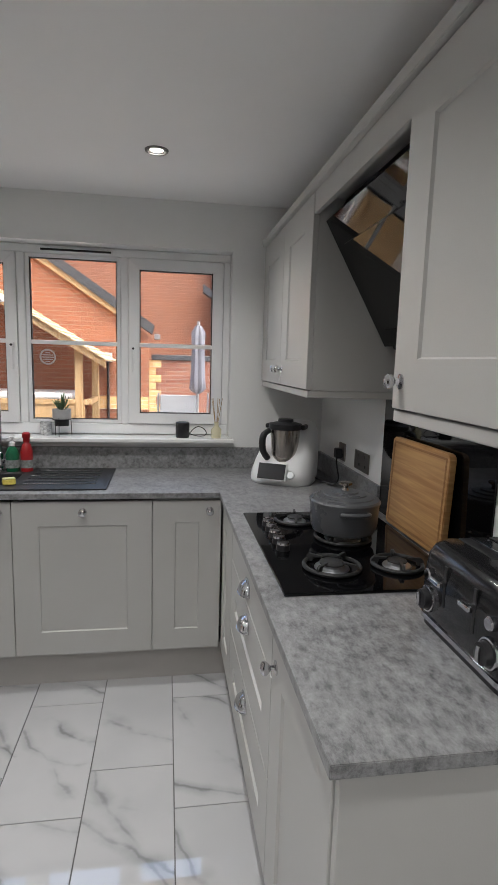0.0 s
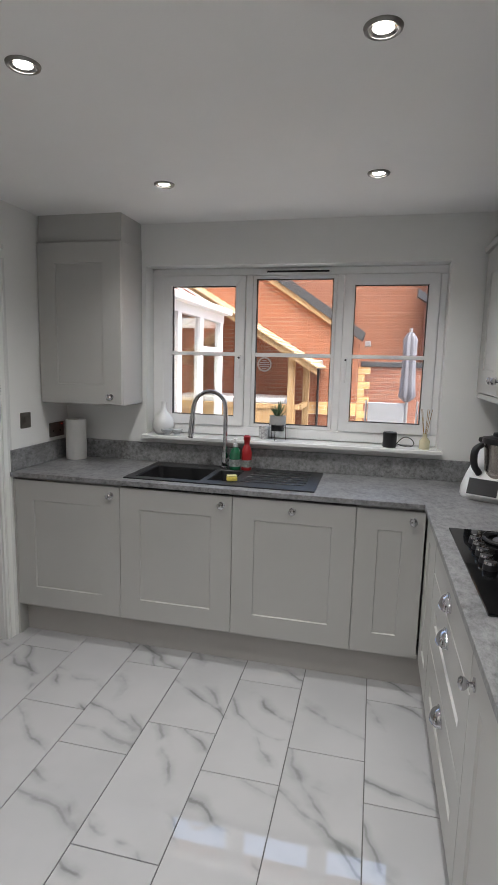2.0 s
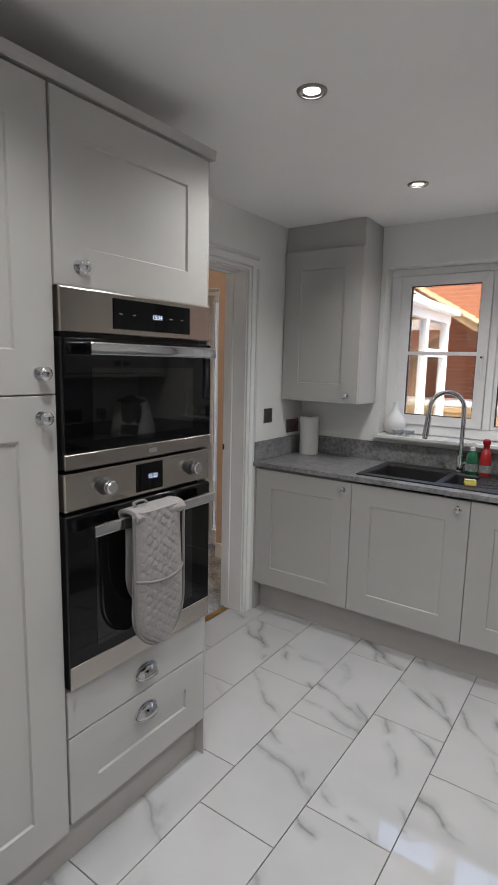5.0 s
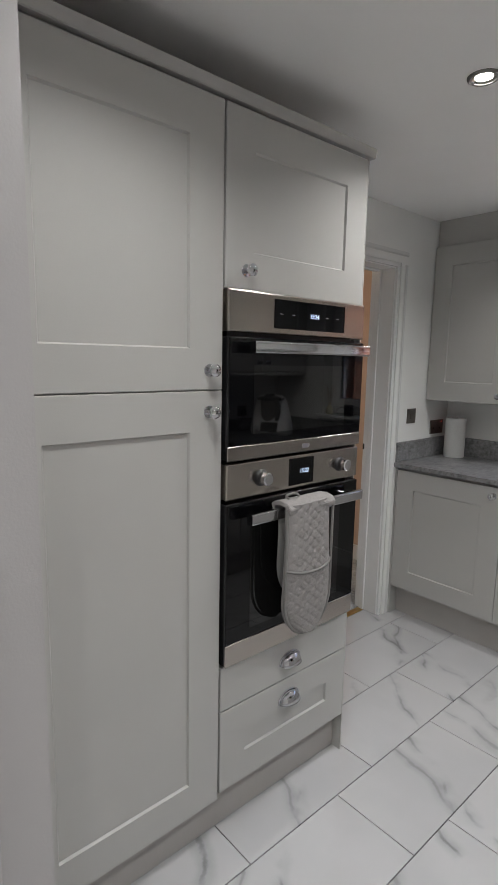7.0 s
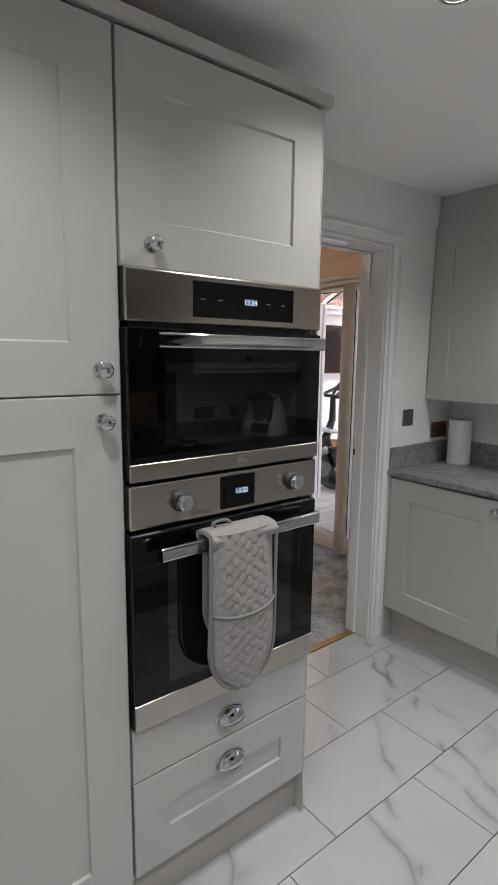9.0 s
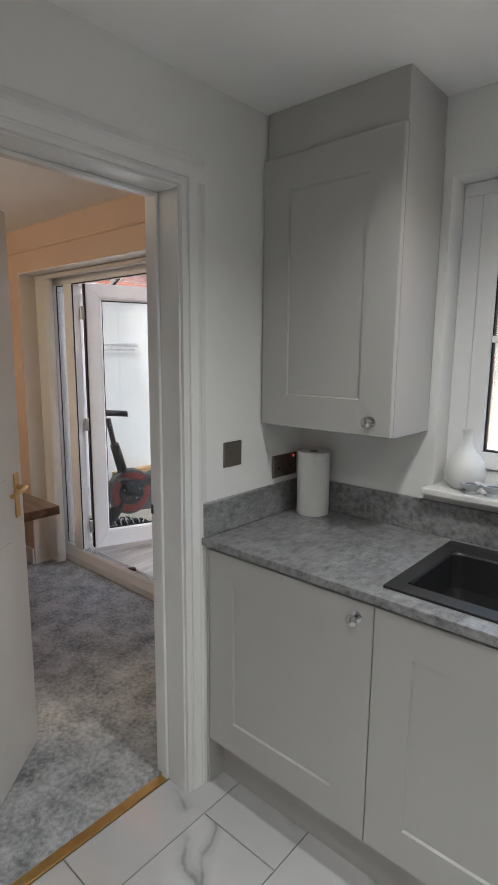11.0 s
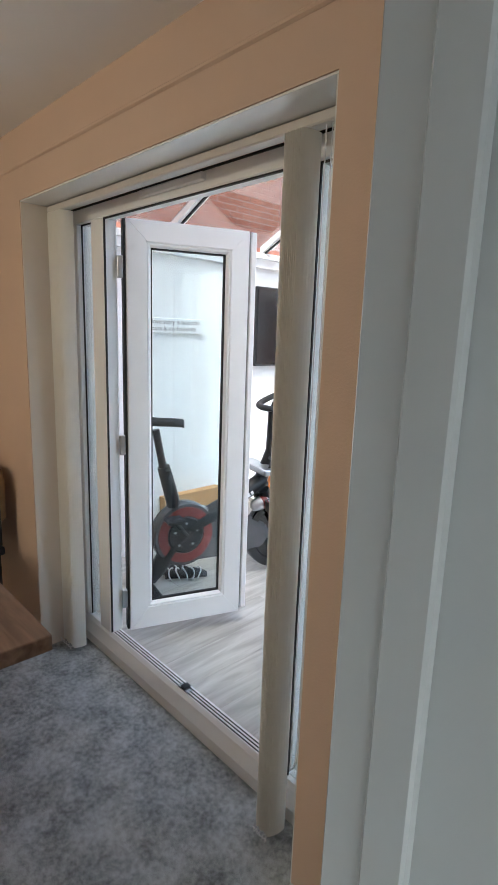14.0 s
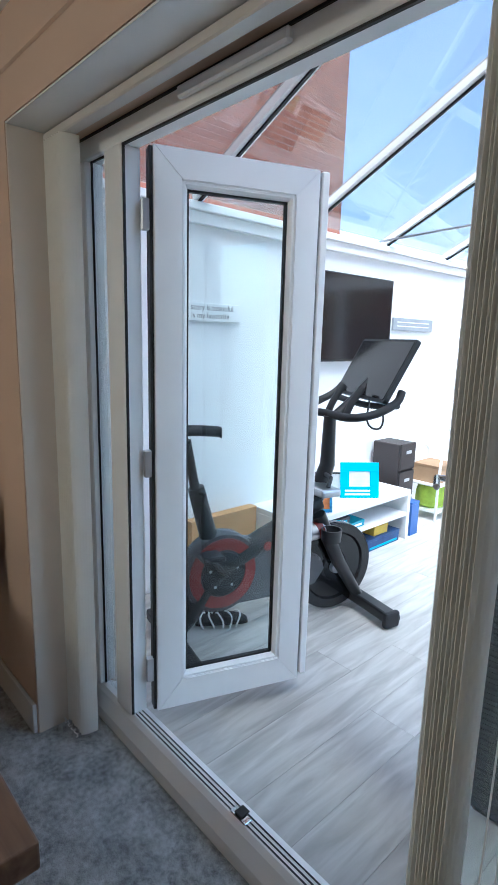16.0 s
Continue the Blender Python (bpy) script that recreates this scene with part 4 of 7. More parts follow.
def leaf(name, label, hinge, ang, flip):
    """A glazed door leaf: width along +x of its own frame from the hinge."""
    d = thing(name, label, "door", (hinge[0], hinge[1], 0.117), ang, local=True, group="garden door leaves")
    W, H, T = 0.555, 1.86, 0.062
    s = -1 if flip else 1
    def bx(u0, u1, y0, y1, z0, z1, bev=0.004, bm=None):
        return box(min(u0 * s, u1 * s), max(u0 * s, u1 * s), y0, y1, z0, z1, bev, bm=bm)
    R = 0.088
    f = bmesh.new()
    for a in (((0, 0), (W, 0), (W - R, R + 0.02), (R, R + 0.02)), ((W, 0), (W, H), (W - R, H - R), (W - R, R + 0.02)), ((W, H), (0, H), (R, H - R), (W - R, H - R)), ((0, H), (0, 0), (R, R + 0.02), (R, H - R))):
        prism([(u * s, z) for u, z in a], "y", -T / 2, T / 2, bm=f, bev=0.003)
    part("leaf_frame", f, M_UPVC, d)
    for sd, nm in ((-1, "glazing_bead"), (1, "glazing_bead")):
        bd_ = bmesh.new()
        loops = []
        for ins, yy in ((R, T / 2 - 0.006), (R + 0.003, T / 2 - 0.004), (R + 0.009, T / 2 - 0.005), (R + 0.019, 0.013), (R + 0.019, 0.0045)):
            loops.append([bd_.verts.new((u * s, sd * yy, zz)) for u, zz in ((ins, ins + 0.02), (W - ins, ins + 0.02), (W - ins, H - ins), (ins, H - ins))])
        for la, lb in zip(loops, loops[1:]):
            for i in range(4):
                bd_.faces.new((la[i], la[(i + 1) % 4], lb[(i + 1) % 4], lb[i]))
        bmesh.ops.recalc_face_normals(bd_, faces=bd_.faces[:])
        part(nm, bd_, M_UPVC, d)
    q = R + 0.0185
    g = bx(q, q + 0.007, -0.0085, 0.0085, q + 0.02, H - q, 0)
    bx(W - q - 0.007, W - q, -0.0085, 0.0085, q + 0.02, H - q, 0, bm=g)
    bx(q, W - q, -0.0085, 0.0085, H - q - 0.007, H - q, 0, bm=g)
    bx(q, W - q, -0.0085, 0.0085, q + 0.02, q + 0.027, 0, bm=g)
    part("gasket", g, M_GASKET, d)
    p = part("pane", bx(R, W - R, -0.004, 0.004, R + 0.02, H - R, 0), M_DGLASS, d)
    p.visible_shadow = False
    if not flip:
        part("edge_seal", bx(-0.012, -0.001, -T / 2 + 0.006, T / 2 - 0.012, 0.005, H - 0.003, 0.002), M_GASKET, d)
    return d, W, H, T, bx


d1, W, H, T, bx = leaf("door_leaf", "white glazed garden door leaf, standing open outwards", (-3.724, 3.497), 69.5, False)
part("meeting_stile", bx(W + 0.006, W + 0.034, -0.034, 0.04, 0.02, H - 0.004, 0.004), M_UPVC, d1)
part("edge_seal", bx(W + 0.0005, W + 0.0058, -0.02, 0.02, 0.01, H - 0.006, 0), M_GASKET, d1)
for z in (0.12, 0.86, 1.62):
    part("hinge", bx(-0.036, -0.012, -0.03, -0.008, z, z + 0.09, 0.003), M_ALU, d1, "metal door hinge")
d2, W, H, T, bx = leaf("door_leaf", "white glazed garden door leaf, swung open beside the side light", (-2.648, 3.505), -62, True)
part("lever_handle", tube([(-0.5, -0.03, 0.95), (-0.5, -0.075, 0.95), (-0.40, -0.075, 0.95)], 0.009), M_CHROME, d2)
part("handle_plate", bx(0.487, 0.515, -0.040, -0.0315, 0.84, 1.06, 0.004), M_CHROME, d2)


# vertical blinds, drawn back to both sides
def blind(name, label, x0, x1, n, z0, z1, yc):
    b = thing(name, label, "blind", ((x0 + x1) / 2, yc, z0))
    for i in range(n):
        x = x0 + (x1 - x0) * (i + 0.5) / n
        w, a = 0.030, 0.22 + 0.04 * math.sin(i * 2.3)
        pts = []
        for k in range(7):
            s = -1 + k / 3
            pts.append((x + s * w * math.sin(a) + 0.006 * (1 - s * s), yc + s * w * math.cos(a)))
        outline = pts + [(px + 0.0012, py) for px, py in reversed(pts)]
        part("slat", prism(outline, "z", z0 + 0.004 * math.sin(i * 1.7), z1), M_BLIND, b)
    part("bottom_chain", tube([(x0 + (x1 - x0) * t, yc - 0.045 + 0.006 * math.sin(31 * t), z0 + 0.012 - 0.008 * math.sin(9 * math.pi * t) ** 2) for t in [i / 18 for i in range(19)]], 0.0018, 6), M_WHITE, b)
    return b


blind("vertical_blind", "cream fabric vertical blind bunched at one side of the garden doors", -3.97, -3.85, 8, 0.03, 1.995, 3.305)
blind("vertical_blind", "cream fabric vertical blind bunched beside the side light", -2.604, -2.545, 9, 0.03, 1.995, 3.305)
solid("blind_rail", box(PX0 + 0.005, PX1 - 0.005, 3.285, 3.325, 1.996, 2.022, 0.004), mat("pale_rail", (0.62, 0.59, 0.55), 0.4, var=0.05), "pale headrail of the vertical blinds", "blind rail")
solid("looped_cord", tube([(-2.50, 3.30, 1.995), (-2.498, 3.30, 1.2), (-2.503, 3.30, 0.35), (-2.49, 3.29, 0.30), (-2.478, 3.30, 0.35), (-2.48, 3.30, 1.2), (-2.482, 3.30, 1.995)], 0.0017, 6, smooth_steps=1), M_WHITE, "white looped blind cord", "cord")

# warm ceiling light of the dining room
dl_ = thing("ceiling_lamp", "round white glass ceiling lamp, switched on", "ceiling light", (-3.6, 1.1, KH - 0.09))
part("base_plate", lathe([(0.0, 0.0), (0.16, 0.0), (0.16, -0.02), (0.0, -0.02)], (-3.6, 1.1, KH - 0.0005)), M_WHITE, dl_)
part("shade", lathe([(0.15, -0.02), (0.14, -0.055), (0.09, -0.085), (0.0, -0.095)], (-3.6, 1.1, KH)), emit("warm_shade", (1.0, 0.74, 0.46), 6.0), dl_, "glowing opal glass shade", 60)
warm = new("dining_lamp", bpy.data.lights.new("dining_lamp", "POINT"))
warm.data.energy, warm.data.color, warm.data.shadow_soft_size = 31, (1.0, 0.80, 0.60), 0.12
warm.location = (-3.6, 1.1, KH - 0.24)

# table
tb = thing("dining_table", "dark brown wooden dining table with a thick top", "table", (-3.5, 2.3, 0.004))
part("tabletop", box(-4.3, -2.884, 1.87, 2.78, 0.705, 0.75, 0.004, 2), M_TABLE, tb)
for x in (-4.15, -3.45):
    for y in (2.05, 2.45):
        part("leg", box(x - 0.04, x + 0.04, y - 0.04, y + 0.04, 0.004, 0.705, 0.004), M_TABLE, tb)

# ---- conservatory ----
CF = 0.05
CW, CE, CN = -4.60, -1.95, 7.60                                 # side wall, glazed side, far end
structure("floor_conservatory", box(CW - 0.12, CE, 3.47, CN, -0.1, CF - 0.012), M_GROUT, "pale grey wood-effect plank floor")
structure("wall_conservatory", box(CW - 0.14, CW, 3.47, CN, -0.1, 2.06), M_WWALL, "white painted conservatory wall")
structure("wall_plate", box(CW - 0.14, CW + 0.05, 3.47, CN, 2.06, 2.10, 0.004, bm=box(CW - 0.02, CW + 0.03, 3.47, CN, 2.0, 2.06, 0.003)), M_UPVC, "white plastic eaves beam")
structure("house_wall", box(-5.6, 1.2, 3.471, 3.56, KH + 0.1, 5.2, bm=box(-1.80, WX0 - 0.002, 3.471, 3.56, -0.1, KH + 0.1, bm=box(WX1 + 0.002, 1.2, 3.471, 3.56, -0.1, KH + 0.1, bm=box(WX0 - 0.002, WX1 + 0.002, 3.471, 3.56, -0.1, WZ0 - 0.03, bm=box(WX0 - 0.002, WX1 + 0.002, 3.471, 3.56, WZ1, KH + 0.1))))), M_BRICK, "orange brick outer wall of the house")
structure("ground", box(-60, 60, 3.56, 90, -0.25, -0.12), mat("paving", (0.32, 0.29, 0.26), 0.9, var=0.2, scale=3, bump=0.3), "pale garden paving")

# glazed side seen from the kitchen window
cs = thing("window_2", "white plastic glazed side of the conservatory with a gutter", "window", (CE, 5.5, 0), kind="structure")
part("dwarf_wall", box(CE - 0.05, CE + 0.05, 3.57, CN, -0.12, 0.55), M_UPVC, cs)
for y in (3.6, 4.45, 5.3, 5.85, 6.62, 7.5):
    part("post", box(CE - 0.04, CE + 0.04, y - 0.06, y + 0.06, 0.55, 2.08, 0.004), M_UPVC, cs)
part("head_rail", box(CE - 0.042, CE + 0.042, 3.57, CN, 2.06, 2.2, 0.004), M_UPVC, cs)
part("transom", box(CE - 0.03, CE + 0.03, 6.68, 7.44, 1.62, 1.72, 0.004), M_UPVC, cs)
for y0, y1 in ((3.66, 4.39), (4.51, 5.24), (5.36, 5.79), (5.91, 6.56), (6.68, 7.44)):
    part("pane", box(CE - 0.004, CE + 0.004, y0, y1, 0.55, 2.06), M_GLASS, cs).visible_shadow = False
part("gutter", box(CE + 0.04, CE + 0.15, 3.57, CN + 0.05, 2.17, 2.25, 0.012, 2), M_UPVC, cs)
ce = thing("window_3", "white plastic glazed end of the conservatory", "window", (-3.2, CN, 0), kind="structure")
part("dwarf_wall", box(CW, CE, CN, CN + 0.1, -0.12, 0.55), M_UPVC, ce)
part("head_rail", box(CW, CE, CN, CN + 0.08, 2.0, 2.14, 0.004), M_UPVC, ce)
for x in (CW + 0.05, -3.7, -2.85, CE - 0.05):
    part("post", box(x - 0.045, x + 0.045, CN, CN + 0.08, 0.55, 2.0, 0.004), M_UPVC, ce)
part("pane", box(CW, CE, CN + 0.036, CN + 0.044, 0.55, 2.0), M_GLASS, ce).visible_shadow = False

# glass roof: low on the wall side, rising to the ridge and down to the gutter
rf = thing("roof", "conservatory glass roof with white and dark glazing bars", "roof", (-3.3, 5.5, 2.1), kind="structure")
RXm, RZm = -3.1, 2.86
for y in (3.62, 4.32, 5.16, 6.01, 6.87, 7.58):
    for (xa, za), (xb, zb) in (((CW, 2.10), (RXm, RZm)), ((CE, 2.2), (RXm, RZm))):
        bar = prism([(xa, za), (xb, zb), (xb, zb + 0.055), (xa, za + 0.055)], "y", y - 0.03, y + 0.03, bev=0.003)
        r_ = part("glazing_bar", bar, M_UPVC, rf)
        part("bar_cap", prism([(xa, za - 0.012), (xb, zb - 0.012), (xb, zb - 0.001), (xa, za - 0.001)], "y", y - 0.007, y + 0.007), M_GASKET, r_)
part("ridge", box(RXm - 0.05, RXm + 0.05, 3.57, CN, RZm, RZm + 0.09, 0.006), M_UPVC, rf)
for (xa, za), (xb, zb) in (((CW, 2.14), (RXm, RZm + 0.04)), ((CE, 2.24), (RXm, RZm + 0.04))):
    part("roof_pane", prism([(xa, za), (xb, zb), (xb, zb + 0.006), (xa, za + 0.006)], "y", 3.58, CN), M_ROOFGLASS, rf).visible_shadow = False
part("tie_rod", tube([(CW + 0.03, 5.9, 2.12), (CE - 0.03, 5.9, 2.22)], 0.008), M_ALU, rf)

# ---- outside ----
structure("neighbour_wall_side", box(-12, -7.2, 2.0, 8.73, -0.12, 8.0), M_BRICK2, "red brick neighbouring house")
hs = thing("neighbour_house", "orange brick house with a dark tiled roof edge", "house", (0, 10, -0.12))
part("gable_wall", prism([(-3.6, -0.12), (-0.1, -0.12), (-0.1, 1.9), (-0.45, 2.2), (-2.9, 3.82), (-3.6, 3.82)], "y", 10.0, 10.3), M_BRICK, hs)
part("verge", prism([(-0.30, 2.02), (-3.0, 3.80), (-3.0, 3.92), (-0.30, 2.12)], "y", 9.93, 10.32), M_TIMBER, hs, "pale timber verge board")
part("roof", prism([(-0.05, 1.95), (-3.0, 3.92), (-3.0, 4.10), (-0.0, 2.10)], "y", 9.90, 10.4), M_SLATE, hs)
part("fascia", box(0.0, 0.10, 9.95, 10.3, 1.86, 1.95, 0.004), M_ALU, hs, "pale fascia end")
big = thing("neighbour_house", "tall orange brick house behind the garden", "house", (0, 13, -0.12))
part("wall", box(-5.0, 1.2, 13.0, 13.3, -0.12, 5.2), M_BRICK, big)
part("roof", prism([(12.8, 5.1), (17.2, 7.4), (17.2, 7.55), (12.8, 5.25)], "x", -5.2, 8.2), M_SLATE, big)
part("side_wall", box(1.2, 8, 12.6, 13.3, -0.12, 5.2), M_BRICK2, big)
part("roof_edge", prism([(1.0, 3.0), (2.6, 1.95), (2.6, 2.12), (1.0, 3.17)], "y", 12.35, 12.6), M_SLATE, big)
ga = thing("garage", "low red brick garage with buff corner bricks", "garage", (2, 10.2, -0.12))
part("wall", box(0.03, 6, 10.31, 10.6, -0.12, 1.50), M_BRICK2, ga)
part("coping", box(-0.06, 6, 10.28, 10.62, 1.50, 1.60, 0.01), M_SLATE, ga, "dark brick-on-edge coping")
for k in range(12):
    w = 0.22 if k % 2 else 0.12
    part("quoin", box(-0.1, -0.1 + w, 10.302, 10.5, -0.12 + 0.135 * k, 0.01 + 0.135 * k, 0.004), M_BUFF, ga, "pale buff brick corner block" if k == 0 else "")


# ---- sink, tap and things on the window worktop ----
sk = thing("sink", "black granite one-and-a-half bowl sink with a grooved drainer", "sink", ((SX0 + SX1) / 2, 2.9, WT1))
zr = WT1 + 0.007
B1, B2 = (-0.985, -0.63, 2.715, 3.035), (-0.60, -0.47, 2.745, 3.02)
top = bmesh.new()
def cell(x0, x1, y0, y1, bm):
    return box(x0, x1, y0, y1, WT1 + 0.0005, zr, bm=bm)
cell(SX0, B1[0], SY0, SY1, top); cell(B1[0], B1[1], SY0, B1[2], top); cell(B1[0], B1[1], B1[3], SY1, top); cell(B1[1], B2[0], SY0, SY1, top)
cell(B2[0], B2[1], SY0, B2[2], top); cell(B2[0], B2[1], B2[3], SY1, top); cell(B2[1], SX1, SY0, SY1, top)
part("rim", top, M_SINK, sk)


def bowl(x0, x1, y0, y1, depth):
    b = bmesh.new()
    rings = []
    for k, (ins, z) in enumerate(((0, zr), (0.004, zr - 0.006), (0.012, zr - depth * 0.6), (0.03, zr - depth * 0.96), (0.06, zr - depth))):
        rings.append([b.verts.new(((x0 + x1) / 2 + px, (y0 + y1) / 2 + py, z)) for px, py in rounded(x1 - x0 - 2 * ins, y1 - y0 - 2 * ins, 0.03)])
    for a, c in zip(rings, rings[1:]):
        n = len(a)
        for i in range(n):
            b.faces.new((a[i], c[i], c[(i + 1) % n], a[(i + 1) % n]))
    b.faces.new(rings[-1])
    bmesh.ops.recalc_face_normals(b, faces=b.faces[:])
    bmesh.ops.reverse_faces(b, faces=b.faces[:])
    return b


part("bowl", bowl(*B1, 0.18), M_SINK, sk)
part("half_bowl", bowl(*B2, 0.12), M_SINK, sk)
part("waste", lathe([(0.0, 0.002), (0.03, 0.002), (0.038, 0.0)], (-0.81, 2.87, zr - 0.179)), M_CHROME, sk, "steel waste strainer", 40)
for k in range(6):
    y = 2.76 + k * 0.058
    part("drainer_rib", box(-0.43 + 0.004 * k, -0.10, y, y + 0.009, zr, zr + 0.004, 0.0015), M_SINK, sk)

tp = thing("tap", "tall chrome swan-neck kitchen tap with a side lever", "tap", (-0.60, 3.075, zr))
part("body", lathe([(0.026, 0), (0.026, 0.006), (0.019, 0.012), (0.019, 0.085), (0.014, 0.095), (0.0, 0.097)], (-0.60, 3.075, zr)), M_CHROME, tp, smooth=40)
arc = [(-0.60, 3.075, zr + 0.09), (-0.60, 3.075, zr + 0.33)] + [(-0.60 - 0.075 * (1 - math.cos(a)), 3.075 - 0.06 * (1 - math.cos(a)), zr + 0.34 + 0.095 * math.sin(a)) for a in [math.pi * k / 12 for k in range(1, 13)]]
part("spout", tube(arc + [(-0.755, 2.952, zr + 0.27)], 0.0125, 14), M_CHROME, tp, smooth=60)
part("spray_head", tube([(-0.752, 2.955, zr + 0.30), (-0.762, 2.947, zr + 0.19)], 0.0165, 14), M_CHROME, tp, smooth=40)
part("nozzle", tube([(-0.762, 2.947, zr + 0.19), (-0.763, 2.946, zr + 0.182)], 0.0135, 14), M_BLK, tp)
part("lever", tube([(-0.585, 3.075, zr + 0.05), (-0.555, 3.07, zr + 0.055), (-0.51, 3.06, zr + 0.11)], [0.014, 0.008, 0.006], 10), M_CHROME, tp, smooth=50)


M_STICK = mat("printed_sticker", (0.30, 0.33, 0.32), 0.4, var=0.5, scale=60)


def bottle(name, label, x, y, prof, m, capm, cap, nozzle):
    b = thing(name, label, "bottle", (x, y, zr))
    part("bottle_body", lathe(prof, (x, y, zr), seg=22), m, b, smooth=50)
    part("cap", lathe(cap, (x, y, zr), seg=16), capm, b, smooth=40)
    if nozzle:
        part("pump", tube(nozzle, 0.004, 8), capm, b)
    part("sticker", lathe([(prof[2][0] + 0.0006, prof[2][1] + 0.01), (prof[2][0] + 0.0006, prof[2][1] + 0.05)], (x, y, zr), seg=22), M_STICK, b, "printed sticker")
    return b


bottle("soap_bottle", "clear green pump soap bottle beside the tap", -0.535, 3.055, [(0.0, 0), (0.03, 0), (0.032, 0.01), (0.032, 0.09), (0.024, 0.115), (0.012, 0.125), (0.012, 0.13)], M_GREEN, M_WHITE, [(0.013, 0.128), (0.013, 0.145), (0.005, 0.15), (0.005, 0.165), (0.011, 0.167), (0.011, 0.175), (0.0, 0.176)], [(-0.535, 3.055, zr + 0.171), (-0.555, 3.04, zr + 0.169), (-0.562, 3.035, zr + 0.162)])
bottle("spray_bottle", "red plastic bottle with a red nozzle by the sink", -0.47, 3.065, [(0.0, 0), (0.028, 0), (0.029, 0.008), (0.029, 0.10), (0.02, 0.135), (0.014, 0.14), (0.014, 0.15)], M_RED, M_RED, [(0.016, 0.148), (0.016, 0.165), (0.02, 0.17), (0.02, 0.19), (0.012, 0.196), (0.0, 0.196)], None)
sg_ = thing("sponge", "small yellow sponge lying on the black sink rim", "sponge", (-0.473, 2.757, zr))
sgb = box(-0.027, 0.027, -0.017, 0.017, 0.0005, 0.026, 0.006, 2)
sgb.transform(pose(-0.473, 2.757, zr, 0, 0, 25))
part("foam", sgb, mat("yellow_sponge", (0.80, 0.66, 0.14), 0.9, var=0.15, scale=90, bump=0.5), sg_)
sgp = box(-0.026, 0.026, -0.016, 0.016, 0.0262, 0.031, 0.002)
sgp.transform(pose(-0.473, 2.757, zr, 0, 0, 25))
part("scouring_pad", sgp, mat("pale_scourer", (0.62, 0.60, 0.30), 0.95, var=0.2, scale=120, bump=0.6), sg_)

rl = thing("paper_towel_roll", "white paper towel roll standing on the worktop corner", "paper roll", (-1.549, 3.092, WT1))
part("paper", lathe([(0.019, 0), (0.060, 0), (0.061, 0.004), (0.061, 0.236), (0.060, 0.24), (0.019, 0.24), (0.019, 0.0)], (-1.549, 3.092, WT1), seg=36), M_PAPER, rl, smooth=40)
part("core", lathe([(0.0185, 0.001), (0.0185, 0.239), (0.017, 0.239), (0.017, 0.001)], (-1.549, 3.092, WT1), seg=20), mat("cardboard", (0.35, 0.26, 0.18), 0.9, var=0.15), rl, smooth=40)


def plate(name, label, face, a0, a1, z0, z1, plane, bits):
    """A metal wall plate. face '+x' on the west wall, '-x' on the east wall."""
    s = 1 if face == "+x" else -1
    p = thing(name, label, "socket" if "socket" in name else "switch", (plane, (a0 + a1) / 2, z0))
    def bx(d0, d1, y0, y1, q0, q1, bev):
        lo, hi = sorted((plane + s * d0, plane + s * d1))
        return box(lo, hi, y0, y1, q0, q1, bev)
    part("plate", bx(0.0005, 0.007, a0, a1, z0, z1, 0.002), M_NICKEL, p)
    for kind, y0, y1, q0, q1 in bits:
        part(kind, bx(0.0065, 0.010 if kind == "rocker" else 0.0075, y0, y1, q0, q1, 0.0008), M_BLK if kind != "rocker" else M_NICKEL, p)
    return p


sws = plate("light_switch", "black nickel light switch plate beside the doorway", "+x", 2.708, 2.795, 1.143, 1.229, KX0, [("rocker", 2.738, 2.766, 1.17, 1.204)])
dbl = plate("wall_socket", "black nickel double wall socket with a red indicator", "+x", 2.972, 3.118, 1.06, 1.146, KX0, [("socket_hole", 3.0 + k * 0.07, 3.012 + k * 0.07, 1.09, 1.1) for k in range(2)] + [("rocker", 3.02 + k * 0.05, 3.034 + k * 0.05, 1.115, 1.132) for k in range(2)])
part("indicator", cyl((KX0 + 0.006, 3.095, 1.133), (KX0 + 0.0085, 3.095, 1.133), 0.0035, seg=10), emit("red_glow", (1.0, 0.05, 0.03), 3.0), dbl, "small red indicator light")
plate("wall_socket", "black nickel single wall socket with a plug", "-x", 2.735, 2.825, 1.04, 1.126, KX1, [("socket_hole", 2.76, 2.80, 1.06, 1.075)])
plate("wall_socket", "black nickel double wall socket behind the casserole", "-x", 2.43, 2.60, 1.04, 1.126, KX1, [("rocker", 2.47 + k * 0.07, 2.486 + k * 0.07, 1.1, 1.115) for k in range(2)] + [("socket_hole", 2.46 + k * 0.07, 2.472 + k * 0.07, 1.06, 1.072) for k in range(2)])

